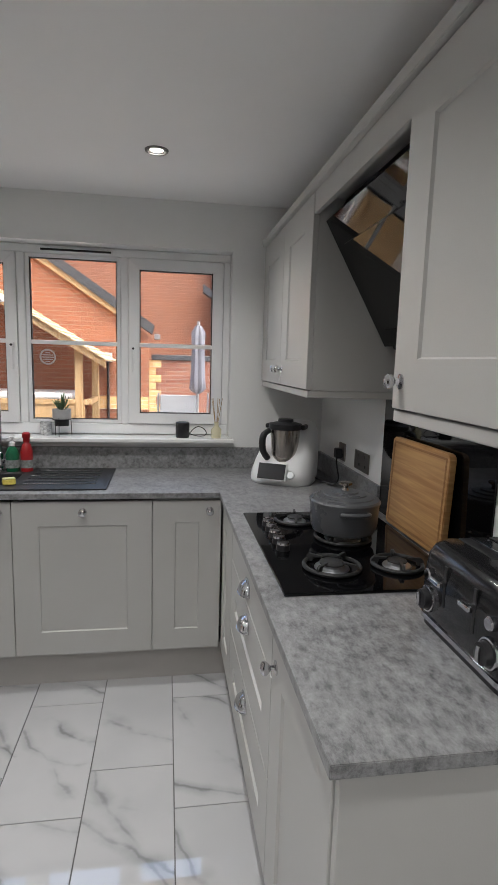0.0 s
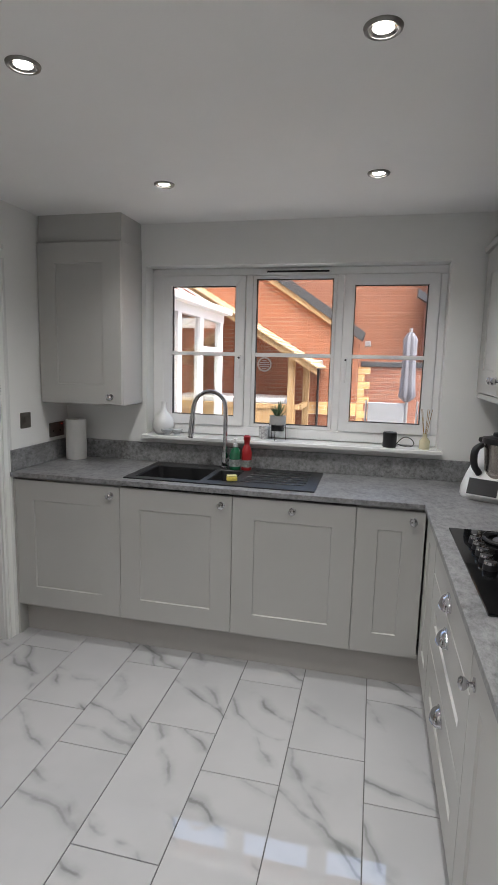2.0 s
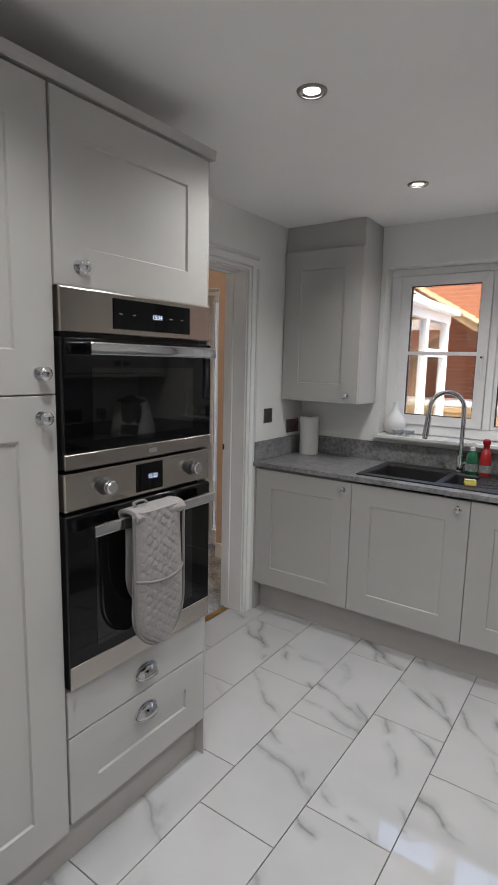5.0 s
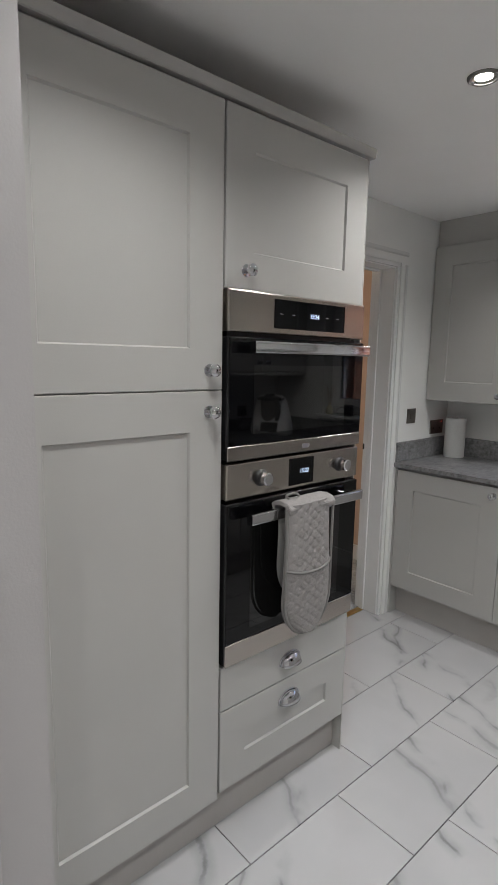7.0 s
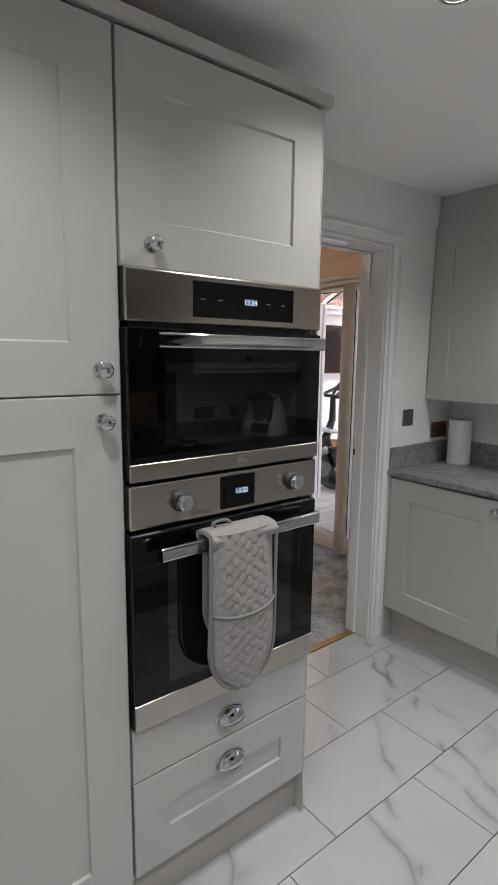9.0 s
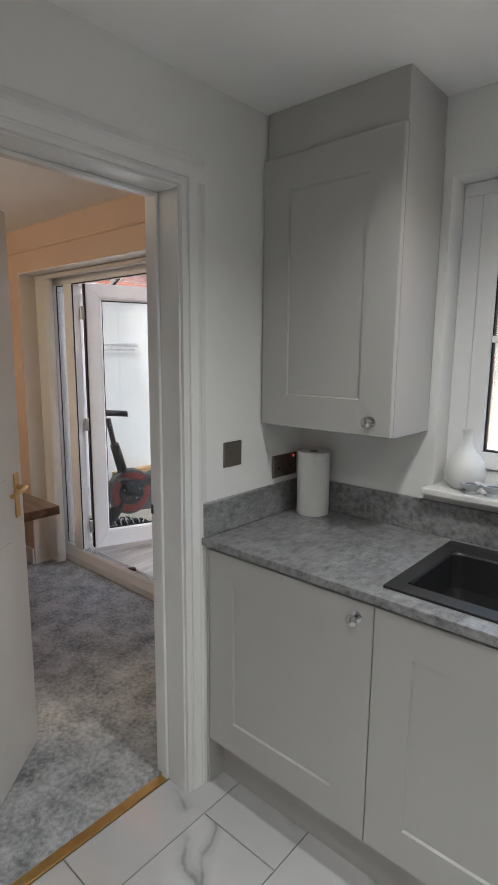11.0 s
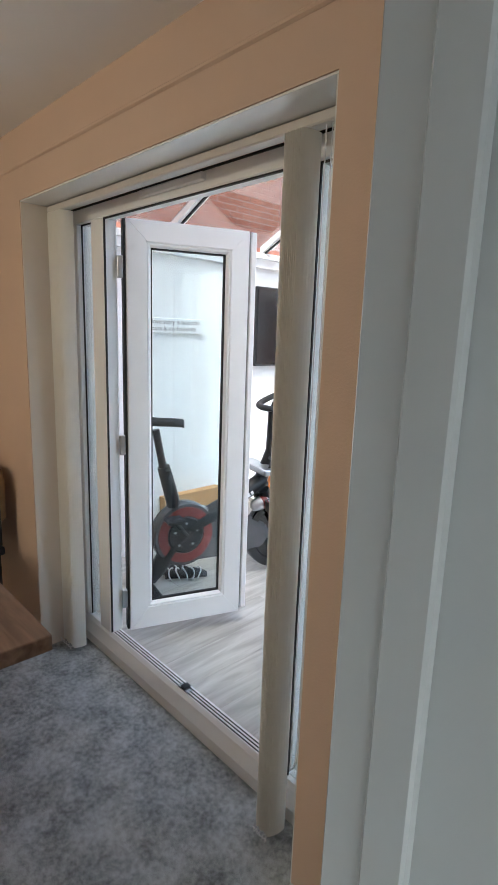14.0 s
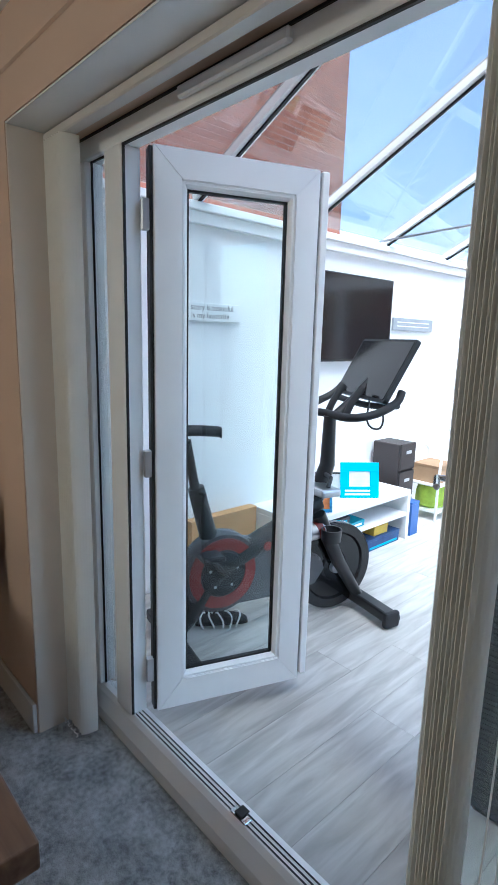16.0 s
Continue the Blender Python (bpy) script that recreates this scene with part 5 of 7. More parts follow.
# ---- window sill things ----
SZ = WZ0
vs = solid("vase", lathe([(0.0, 0), (0.04, 0), (0.058, 0.02), (0.066, 0.055), (0.058, 0.09), (0.03, 0.125), (0.016, 0.15), (0.014, 0.185), (0.018, 0.195), (0.014, 0.195), (0.010, 0.15), (0.0, 0.14)], (-1.03, 3.215, SZ)), mat("white_ceramic", (0.80, 0.80, 0.79), 0.3, var=0.03), "white ceramic bulb vase on the window sill", "vase", smooth=50)
for x, y in ((-0.985, 3.15), (-0.92, 3.155)):
    g = thing("candle_holder", "small clear glass candle holder on the sill", "candle holder", (x, y, SZ), group="glass candle holders")
    part("dish", lathe([(0.0, 0.0), (0.02, 0.0), (0.016, 0.012), (0.03, 0.024), (0.034, 0.036), (0.028, 0.036), (0.02, 0.024), (0.0, 0.02)], (x, y, SZ)), mat("thick_glass", (0.6, 0.63, 0.65), 0.05, spec=0.8), g, smooth=50)
    part("candle", lathe([(0.0, 0.021), (0.018, 0.021), (0.018, 0.032), (0.0, 0.033)], (x, y, SZ)), mat("dark_wax", (0.08, 0.09, 0.13), 0.5), g, smooth=50)
pl = thing("plant_pot", "small succulent in a grey ribbed pot on a wire stand", "pot plant", (-0.322, 3.195, SZ))
px, py = -0.322, 3.195
part("pot", lathe([(0.0, 0.055), (0.034, 0.055), (0.036, 0.058), (0.036, 0.09), (0.047, 0.094), (0.048, 0.100), (0.046, 0.108), (0.048, 0.116), (0.046, 0.124), (0.048, 0.132), (0.047, 0.142), (0.043, 0.142), (0.040, 0.125), (0.0, 0.125)], (px, py, SZ)), mat("grey_ceramic", (0.42, 0.42, 0.41), 0.5, var=0.12, scale=30), pl, smooth=30)
part("pot_base", lathe([(0.0365, 0.056), (0.0365, 0.088)], (px, py, SZ)), M_BLK, pl, smooth=40)
for k in range(3):
    a = 2 * math.pi * k / 3 + 0.4
    part("stand_leg", tube([(px + 0.05 * math.cos(a), py + 0.05 * math.sin(a), SZ), (px + 0.046 * math.cos(a), py + 0.046 * math.sin(a), SZ + 0.10)], 0.002, 6), M_BLK, pl)
part("stand_ring", tube([(px + 0.048 * math.cos(2 * math.pi * k / 20), py + 0.048 * math.sin(2 * math.pi * k / 20), SZ + 0.09) for k in range(20)], 0.002, 6, closed=True), M_BLK, pl)
M_LEAF = mat("succulent_green", (0.06, 0.12, 0.05), 0.45, var=0.3, scale=40)
rnd = random.Random(4)
for k in range(24):
    a, el, ln = k * 2.4, radians(rnd.uniform(30, 85)), rnd.uniform(0.07, 0.115)
    lf = bmesh.new()
    c0 = lf.verts.new((0, -0.005, 0)); c1 = lf.verts.new((0, 0.005, 0)); c2 = lf.verts.new((ln * 0.45, 0.0065, 0.002)); c3 = lf.verts.new((ln * 0.45, -0.0065, 0.002)); c4 = lf.verts.new((ln, 0, 0.0)); c5 = lf.verts.new((ln * 0.4, 0, -0.005))
    for f in ((c0, c1, c2, c3), (c3, c2, c4), (c1, c0, c5), (c2, c1, c5), (c0, c3, c5), (c4, c2, c5), (c3, c4, c5)):
        lf.faces.new(f)
    lf.transform(Matrix.Translation((px, py, SZ + 0.128)) @ pose(0, 0, 0, 0, 0, math.degrees(a)) @ pose(0, 0, 0, 0, -math.degrees(el), 0))
    part("leaf", lf, M_LEAF, pl)
pt2 = solid("ceramic_tumbler", lathe([(0.0, 0), (0.028, 0), (0.031, 0.07), (0.027, 0.07), (0.025, 0.006), (0.0, 0.006)], (-0.41, 3.235, SZ)), mat("patterned_ceramic", (0.62, 0.62, 0.62), 0.4, var=0.6, scale=70), "small patterned grey and white tumbler on the sill", "tumbler", smooth=50)
can = thing("smart_speaker", "small black cylinder speaker on the sill", "speaker", (0.305, 3.18, SZ))
part("body", lathe([(0.0, 0.0), (0.034, 0.0), (0.037, 0.004), (0.037, 0.078), (0.034, 0.083), (0.0, 0.084)], (0.305, 3.18, SZ)), M_BLK, can, smooth=40)
part("cable", tube([(0.335, 3.2, SZ + 0.01), (0.38, 3.21, SZ + 0.06), (0.42, 3.2, SZ + 0.05), (0.44, 3.19, SZ + 0.02), (0.41, 3.18, SZ + 0.004), (0.35, 3.18, SZ + 0.015), (0.335, 3.185, SZ + 0.03)], 0.0025, 6, smooth_steps=2), M_BLK, can)
df = thing("reed_diffuser", "glass reed diffuser with amber oil on the sill", "diffuser", (0.487, 3.175, SZ))
part("jar", lathe([(0.0, 0.0), (0.026, 0.0), (0.028, 0.006), (0.028, 0.045), (0.012, 0.065), (0.012, 0.085), (0.010, 0.085), (0.0, 0.08)], (0.487, 3.175, SZ)), mat("amber_oil", (0.72, 0.66, 0.45), 0.08), df, smooth=50)
for k in range(5):
    a = k * 1.3
    part("reed", tube([(0.487, 3.175, SZ + 0.03), (0.487 + 0.03 * math.cos(a), 3.175 + 0.02 * math.sin(a), SZ + 0.215)], 0.0016, 5), M_TIMBER, df)

# ---- hob side ----
HX0, HX1, HY0, HY1 = 0.512, 1.02, 1.528, 2.258
hb = thing("gas_hob", "black glass five-burner gas hob with cast iron rings", "hob", ((HX0 + HX1) / 2, 1.89, WT1))
part("glass_top", box(HX0, HX1, HY0, HY1, WT1 + 0.0005, WT1 + 0.008, 0.002), M_BLKGLASS, hb)
HZ = WT1 + 0.008
for bx_, by_, br in ((0.685, 1.69, 0.034), (0.88, 1.69, 0.026), (0.685, 2.14, 0.026), (0.88, 2.13, 0.034), (0.80, 1.94, 0.045)):
    bu = part("burner", lathe([(0.0, 0.0), (br + 0.016, 0.0), (br + 0.014, 0.004), (br, 0.005), (br, 0.013), (br - 0.006, 0.0145)], (bx_, by_, HZ)), M_ALU, hb, "silver gas burner ring", 40)
    part("burner_cap", lathe([(0.0, 0.0135), (br + 0.002, 0.0135), (br + 0.002, 0.017), (br - 0.004, 0.0195), (0.0, 0.02)], (bx_, by_, HZ)), M_IRON, bu, smooth=40)
    R_ = br + 0.045
    ring = tube([(bx_ + R_ * math.cos(2 * math.pi * k / 28), by_ + R_ * math.sin(2 * math.pi * k / 28), HZ + 0.007) for k in range(28)], 0.0062, 8, closed=True)
    gr = part("pan_support", ring, M_IRON, hb, "cast iron pan support")
    for k in range(4):
        a = math.pi / 4 + k * math.pi / 2 + (0.0 if br > 0.03 else 0.6)
        d = Vector((math.cos(a), math.sin(a), 0)); n = Vector((-d.y, d.x, 0)) * 0.004
        o = Vector((bx_, by_, HZ))
        fin = bmesh.new()
        prof = [(R_ + 0.004, 0.004), (R_ + 0.004, 0.018), (R_ - 0.004, 0.026), (R_ * 0.42, 0.026), (R_ * 0.42, 0.0215), (R_ - 0.018, 0.019), (R_ - 0.014, 0.004)]
        va = [fin.verts.new(o + d * r + n + Vector((0, 0, z))) for r, z in prof]; vb = [fin.verts.new(o + d * r - n + Vector((0, 0, z))) for r, z in prof]
        fin.faces.new(va); fin.faces.new(vb[::-1])
        for i in range(len(va)):
            fin.faces.new((va[i], vb[i], vb[(i + 1) % len(va)], va[(i + 1) % len(va)]))
        bmesh.ops.recalc_face_normals(fin, faces=fin.faces[:])
        part("fin", fin, M_IRON, gr)
for k in range(5):
    y = 1.845 + k * 0.062
    kb = part("knob", lathe([(0.0, 0.0), (0.022, 0.0), (0.02, 0.018), (0.0, 0.018)], (0.577, y, HZ)), M_BLK, hb, "black gas knob", 40)
    part("knob_cap", lathe([(0.0195, 0.018), (0.0185, 0.025), (0.0, 0.026)], (0.577, y, HZ)), M_CHROME, kb, "polished metal cap", 40)

PZ0 = HZ + 0.026
po = thing("casserole_pot", "grey enamelled cast iron casserole with its lid on", "cooking pot", (0.80, 1.94, PZ0))
pc = (0.80, 1.94, PZ0)
part("pot_body", lathe([(r * 0.91, h) for r, h in ((0.0, 0.0), (0.095, 0.0), (0.112, 0.008), (0.120, 0.03), (0.124, 0.100), (0.122, 0.100), (0.115, 0.03), (0.0, 0.012))], pc, seg=40), M_POT, po, smooth=40)
ld = part("lid", lathe([(r * 0.91, h - 0.005) for r, h in ((0.1265, 0.105), (0.1275, 0.112), (0.123, 0.118), (0.105, 0.122), (0.103, 0.126), (0.078, 0.130), (0.076, 0.134), (0.05, 0.137), (0.048, 0.141), (0.02, 0.143), (0.0, 0.144))], pc, seg=40), M_POT, po, "ribbed grey lid", 30)
part("lid_knob", lathe([(0.0, 0.138), (0.012, 0.138), (0.009, 0.147), (0.012, 0.153), (0.022, 0.157), (0.022, 0.164), (0.0, 0.167)], pc, seg=20), M_STEEL, ld, "steel lid knob", 40)
for s in (-1, 1):
    part("handle", tube([(pc[0] - 0.042, pc[1] + s * 0.104, PZ0 + 0.083), (pc[0] - 0.042, pc[1] + s * 0.126, PZ0 + 0.087), (pc[0], pc[1] + s * 0.134, PZ0 + 0.088), (pc[0] + 0.042, pc[1] + s * 0.126, PZ0 + 0.087), (pc[0] + 0.042, pc[1] + s * 0.104, PZ0 + 0.083)], 0.007, 8, smooth_steps=2), M_POT, po, smooth=60)

# chopping board leaning on the splashback
cb_ = bmesh.new()
prism(rounded(0.40, 0.318, 0.02), "x", -0.011, 0.011, bm=cb_, bev=0.003)
cb = thing("chopping_board", "pale bamboo chopping board leaning on the black splashback", "chopping board", (1.032, 1.92, WT1 + 0.009), local=True)
m_ = Matrix.Translation((0.010, 0, 0.160)) @ pose(0, 0, 0, 0, 2.0, 0)
cb_.transform(m_)
part("board", cb_, M_BOARD, cb)
gv = bmesh.new()
for u0, u1, v0, v1 in ((-0.185, 0.185, -0.145, -0.138), (-0.185, 0.185, 0.138, 0.145), (-0.185, -0.178, -0.138, 0.138), (0.178, 0.185, -0.138, 0.138)):
    prism([(u0, v0), (u1, v0), (u1, v1), (u0, v1)], "x", -0.0125, -0.0108, bm=gv)
gv.transform(m_)
part("juice_groove", gv, wood_mat("dark_bamboo", (0.28, 0.13, 0.04), (0.36, 0.19, 0.07), (3, 1, 22)), cb)

# cooking robot in the corner
rb = thing("food_processor", "white countertop cooking machine with a steel jug and touch screen", "food processor", (0.80, 2.86, WT1), -28, local=True)
bd = bmesh.new()
secs = [(0.0, 0.150, 0.125, 0.0, 0.0), (0.012, 0.156, 0.13, 0.0, 0.0), (0.05, 0.156, 0.128, 0.004, 0.002), (0.10, 0.150, 0.112, 0.018, 0.008), (0.15, 0.140, 0.094, 0.036, 0.014), (0.20, 0.130, 0.078, 0.050, 0.020), (0.25, 0.118, 0.062, 0.062, 0.026), (0.285, 0.100, 0.05, 0.070, 0.03), (0.298, 0.070, 0.03, 0.074, 0.03)]
rgs = []
for z, hw, hd_, cy, cx in secs:
    rgs.append([bd.verts.new((x + cx, y + cy, z)) for x, y in rounded(2 * hw, 2 * hd_, min(hw, hd_) * 0.72, 6)])
for a, c in zip(rgs, rgs[1:]):
    for i in range(len(a)):
        bd.faces.new((a[i], a[(i + 1) % len(a)], c[(i + 1) % len(a)], c[i]))
bd.faces.new(rgs[0][::-1]); bd.faces.new(rgs[-1])
bmesh.ops.recalc_face_normals(bd, faces=bd.faces[:])
part("housing", bd, M_WHITE, rb, "white plastic housing", 60)
part("jug", lathe([(0.0, 0.085), (0.055, 0.085), (0.064, 0.12), (0.072, 0.245), (0.07, 0.245), (0.0, 0.24)], (0.01, -0.035, 0.02), seg=30), M_STEEL, rb, "brushed steel jug", 40)
part("jug_handle", tube([(-0.06, -0.07, 0.255), (-0.085, -0.10, 0.235), (-0.085, -0.105, 0.16), (-0.06, -0.08, 0.115)], [0.014, 0.017, 0.016, 0.012], 10, smooth_steps=2), M_BLK, rb, "black jug handle", 50)
part("jug_lid", lathe([(0.078, 0.262), (0.082, 0.27), (0.08, 0.288), (0.05, 0.296), (0.038, 0.297), (0.036, 0.312), (0.0, 0.314)], (0.01, -0.035, 0.0), seg=28), M_BLK, rb, "black lid", 40)
for s in (-1, 1):
    part("lock_arm", box(0.01 + s * 0.088 - 0.012, 0.01 + s * 0.088 + 0.012, -0.05, 0.03, 0.262, 0.285, 0.008, 2), M_BLK, rb)
sc = box(-0.085, 0.062, -0.004, 0.004, -0.045, 0.045, 0.003)
tilt = Matrix.Translation((-0.01, -0.139, 0.066)) @ pose(0, 0, 0, -24, 0, 0)
sc.transform(tilt)
part("screen_frame", sc, M_WHITE, rb)
sc2 = box(-0.078, 0.055, -0.0055, -0.0035, -0.038, 0.038); sc2.transform(tilt)
part("screen", sc2, mat("dark_touch_glass", (0.010, 0.010, 0.012), 0.25, spec=0.25), rb, "dark touch screen")
dk = lathe([(0.0, 0.012), (0.016, 0.012), (0.019, 0.009), (0.019, 0.0)], (0.085, -0.004, -0.012), (0, -1, 0), 22); dk.transform(tilt)
part("dial", dk, M_ALU, rb, "round selector dial", 40)
rbi = pose(0.80, 2.86, WT1, 0, 0, -28).inverted()
pcb = tube([(0.93, 2.82, WT1 + 0.03), (1.0, 2.72, WT1 + 0.006), (1.035, 2.69, WT1 + 0.03), (1.04, 2.76, WT1 + 0.09), (1.043, 2.78, 1.055)], 0.004, 7, smooth_steps=2)
pcb.transform(rbi)
part("power_cable", pcb, M_BLK, rb)
plg = box(1.034, 1.0665, 2.757, 2.803, 1.05, 1.10, 0.008, 2)
plg.transform(rbi)
part("plug", plg, M_BLK, rb, "black mains plug")

# toaster, in its own frame: length along x, front to -y
ts = thing("toaster", "glossy black four-slice toaster with chrome trim", "toaster", (0.935, 1.235, WT1), -90, local=True)
tw, td, th = 0.165, 0.135, 0.195
tbm = bmesh.new()
rgs = []
for z, i_ in ((0.012, 0.004), (0.02, 0.0), (0.12, 0.0), (0.165, 0.006), (0.185, 0.016), (0.195, 0.034)):
    rgs.append([tbm.verts.new((x, y, z)) for x, y in rounded(2 * (tw - i_ * 0.5), 2 * (td - i_), 0.03, 5)])
for a, c in zip(rgs, rgs[1:]):
    for i in range(len(a)):
        tbm.faces.new((a[i], a[(i + 1) % len(a)], c[(i + 1) % len(a)], c[i]))
tbm.faces.new(rgs[0][::-1]); tbm.faces.new(rgs[-1])
bmesh.ops.recalc_face_normals(tbm, faces=tbm.faces[:])
part("body", tbm, M_BLKSHINE, ts, smooth=45)
part("foot_band", prism(rounded(2 * tw + 0.004, 2 * td + 0.004, 0.031), "z", 0.016, 0.027), M_CHROME, ts, "chrome band round the foot")
part("base", prism(rounded(2 * tw - 0.01, 2 * td - 0.01, 0.03), "z", 0.0, 0.0155), M_BLK, ts)
for s in (-1, 1):
    for y in (-0.045, 0.03):
        part("bread_slot", box(s * 0.077 - 0.066, s * 0.077 + 0.066, y - 0.015, y + 0.015, 0.194, 0.1965, 0.001), M_IRON, ts)
        part("slot_trim", box(s * 0.077 - 0.068, s * 0.077 + 0.068, y + 0.0155, y + 0.018, 0.1945, 0.1985), M_CHROME, ts)
    part("lever_slot", box(s * 0.055 - 0.004, s * 0.055 + 0.004, -td - 0.0012, -td + 0.002, 0.075, 0.165), M_IRON, ts)
    lv = part("lever", box(s * 0.055 - 0.02, s * 0.055 + 0.02, -td - 0.026, -td - 0.014, 0.125, 0.138, 0.004, 2, bm=cyl((s * 0.055, -td, 0.131), (s * 0.055, -td - 0.015, 0.131), 0.006, seg=10)), M_CHROME, ts, "chrome lever")
    dl = part("dial", lathe([(0.029, 0.0), (0.029, 0.006), (0.023, 0.008), (0.021, 0.02), (0.0, 0.021)], (s * 0.115, -td, 0.068), (0, -1, 0), 24), M_BLK, ts, "black browning dial", 40)
    part("dial_ring", lathe([(0.0235, 0.0075), (0.029, 0.0065), (0.030, 0.003), (0.030, 0.0)], (s * 0.115, -td, 0.068), (0, -1, 0), 24), M_CHROME, dl, "chrome ring", 40)
    part("dial_grip", box(s * 0.115 - 0.004, s * 0.115 + 0.004, -td - 0.028, -td - 0.02, 0.052, 0.084, 0.002), M_CHROME, dl)
    part("button", lathe([(0.014, 0.0), (0.014, 0.008), (0.011, 0.011), (0.0, 0.011)], (s * 0.115, -td, 0.125), (0, -1, 0), 18), M_CHROME, ts, "chrome button", 40)

# oven glove over the lower oven handle
mt = thing("oven_glove", "grey quilted double oven glove hung over the oven handle", "oven glove", (-1.02, 1.165, 0.64))


def mitt(xc, z0, z1, w0, th_):
    """A quilted pad with a rounded lower end, facing +x."""
    b = bmesh.new()
    nu, nv = 48, 120
    f, k = [], []
    for j in range(nv + 1):
        z = z0 + (z1 - z0) * j / nv
        t = min(1.0, (z - z0) / (w0 * 0.62))
        hw = w0 / 2 * (math.sqrt(max(0.0, 1 - (1 - t) ** 2)) * 0.97 + 0.03)
        rf, rk = [], []
        for i in range(nu + 1):
            u = -1 + 2 * i / nu
            yy, puff = u * hw, (1 - u ** 4)
            q = abs(math.sin((yy + 1.3 * z) * math.pi / 0.040)) * abs(math.sin((yy - 1.3 * z) * math.pi / 0.040))
            sag = 0.006 * math.sin(z * 9 + u)
            rf.append(b.verts.new((xc + th_ * puff * (0.80 + 0.20 * min(1.0, q * 5.0) ** 0.6) + sag, 1.165 + yy, z)))
            rk.append(b.verts.new((xc - 0.003 + sag, 1.165 + yy, z)))
        f.append(rf); k.append(rk)
    for j in range(nv):
        for i in range(nu):
            b.faces.new((f[j][i], f[j][i + 1], f[j + 1][i + 1], f[j + 1][i]))
            b.faces.new((k[j][i + 1], k[j][i], k[j + 1][i], k[j + 1][i + 1]))
        b.faces.new((f[j][0], f[j + 1][0], k[j + 1][0], k[j][0]))
        b.faces.new((f[j + 1][nu], f[j][nu], k[j][nu], k[j + 1][nu]))
    for i in range(nu):
        b.faces.new((f[nv][i], f[nv][i + 1], k[nv][i + 1], k[nv][i])); b.faces.new((f[0][i + 1], f[0][i], k[0][i], k[0][i + 1]))
    bmesh.ops.recalc_face_normals(b, faces=b.faces[:])
    return b


part("front_mitt", mitt(-1.006, 0.645, 1.072, 0.205, 0.026), M_MITT, mt, smooth=60)
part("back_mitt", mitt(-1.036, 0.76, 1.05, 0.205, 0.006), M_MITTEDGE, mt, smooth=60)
part("fold", prism([(-1.063, 1.052), (-1.068, 1.066), (-1.052, 1.076), (-1.02, 1.079), (-0.995, 1.074), (-0.982, 1.06), (-0.986, 1.045), (-1.004, 1.045), (-1.008, 1.063), (-1.03, 1.067), (-1.052, 1.062), (-1.055, 1.05)], "y", 1.064, 1.266, bev=0.002), M_MITT, mt, smooth=60)
pk = []
for k in range(17):
    u = -0.97 + 1.94 * k / 16
    z = 0.868 - 0.014 * math.sin(math.pi * k / 16)
    pk.append((-1.006 + 0.026 * (1 - u ** 4) + 0.006 * math.sin(z * 9 + u) + 0.001, 1.165 + u * 0.1025, z))
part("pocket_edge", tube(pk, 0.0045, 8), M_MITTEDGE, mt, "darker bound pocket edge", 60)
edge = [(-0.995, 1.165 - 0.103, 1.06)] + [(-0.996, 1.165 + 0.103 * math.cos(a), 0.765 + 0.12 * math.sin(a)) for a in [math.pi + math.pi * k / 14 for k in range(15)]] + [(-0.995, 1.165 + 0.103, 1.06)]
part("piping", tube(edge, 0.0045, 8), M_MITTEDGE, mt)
part("hanging_loop", tube([(-1.03, 1.10, 1.082), (-1.03, 1.085, 1.092), (-1.03, 1.13, 1.096), (-1.03, 1.145, 1.084)], 0.004, 8, smooth_steps=2), M_MITTEDGE, mt)

# panelled cupboard door in the wall beside the tall units
cd = thing("door_3", "pale moulded door frame in the wall beside the tall cabinets", "door", (-0.79, -0.2, 0), kind="structure")
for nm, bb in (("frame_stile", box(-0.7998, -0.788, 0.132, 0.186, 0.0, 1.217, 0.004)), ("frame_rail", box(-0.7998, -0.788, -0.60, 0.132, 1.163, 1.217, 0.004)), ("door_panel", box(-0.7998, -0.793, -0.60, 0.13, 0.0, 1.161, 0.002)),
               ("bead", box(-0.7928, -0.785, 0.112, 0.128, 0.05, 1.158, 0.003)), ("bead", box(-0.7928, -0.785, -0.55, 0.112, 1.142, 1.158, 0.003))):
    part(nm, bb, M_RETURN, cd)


# ---- conservatory things ----
# exercise bike in its own frame: +x ahead, z up
BK = thing("exercise_bike", "black exercise bike with a red ring, screen and front flywheel", "exercise bike", (-3.95, 4.30, CF), 76, local=True)
M_BIKE = mat("black_bike_paint", (0.014, 0.014, 0.015), 0.35, var=0.15, scale=15, bump=0.04)
M_GUARD = mat("smoked_grey_plastic", (0.10, 0.10, 0.105), 0.25, var=0.15, scale=9, rvar=0.08)
M_RUB = mat("black_rubber", (0.02, 0.02, 0.022), 0.7, bump=0.2)
M_REDB = mat("red_bike_paint", (0.22, 0.03, 0.025), 0.35, var=0.2, scale=12)
part("front_foot", box(0.47, 0.545, -0.30, 0.30, 0.03, 0.085, 0.012, 2), M_BIKE, BK)
part("rear_foot", box(-0.545, -0.47, -0.27, 0.27, 0.02, 0.075, 0.012, 2), M_BIKE, BK)
for y in (-0.30, 0.30):
    part("transport_wheel", cyl((0.55, y * 0.93 - 0.012, 0.032), (0.55, y * 0.93 + 0.012, 0.032), 0.03, seg=20), M_RUB, BK)
part("foot_end_cap", box(0.462, 0.553, -0.318, -0.285, 0.008, 0.09, 0.012, 2), M_RUB, BK)
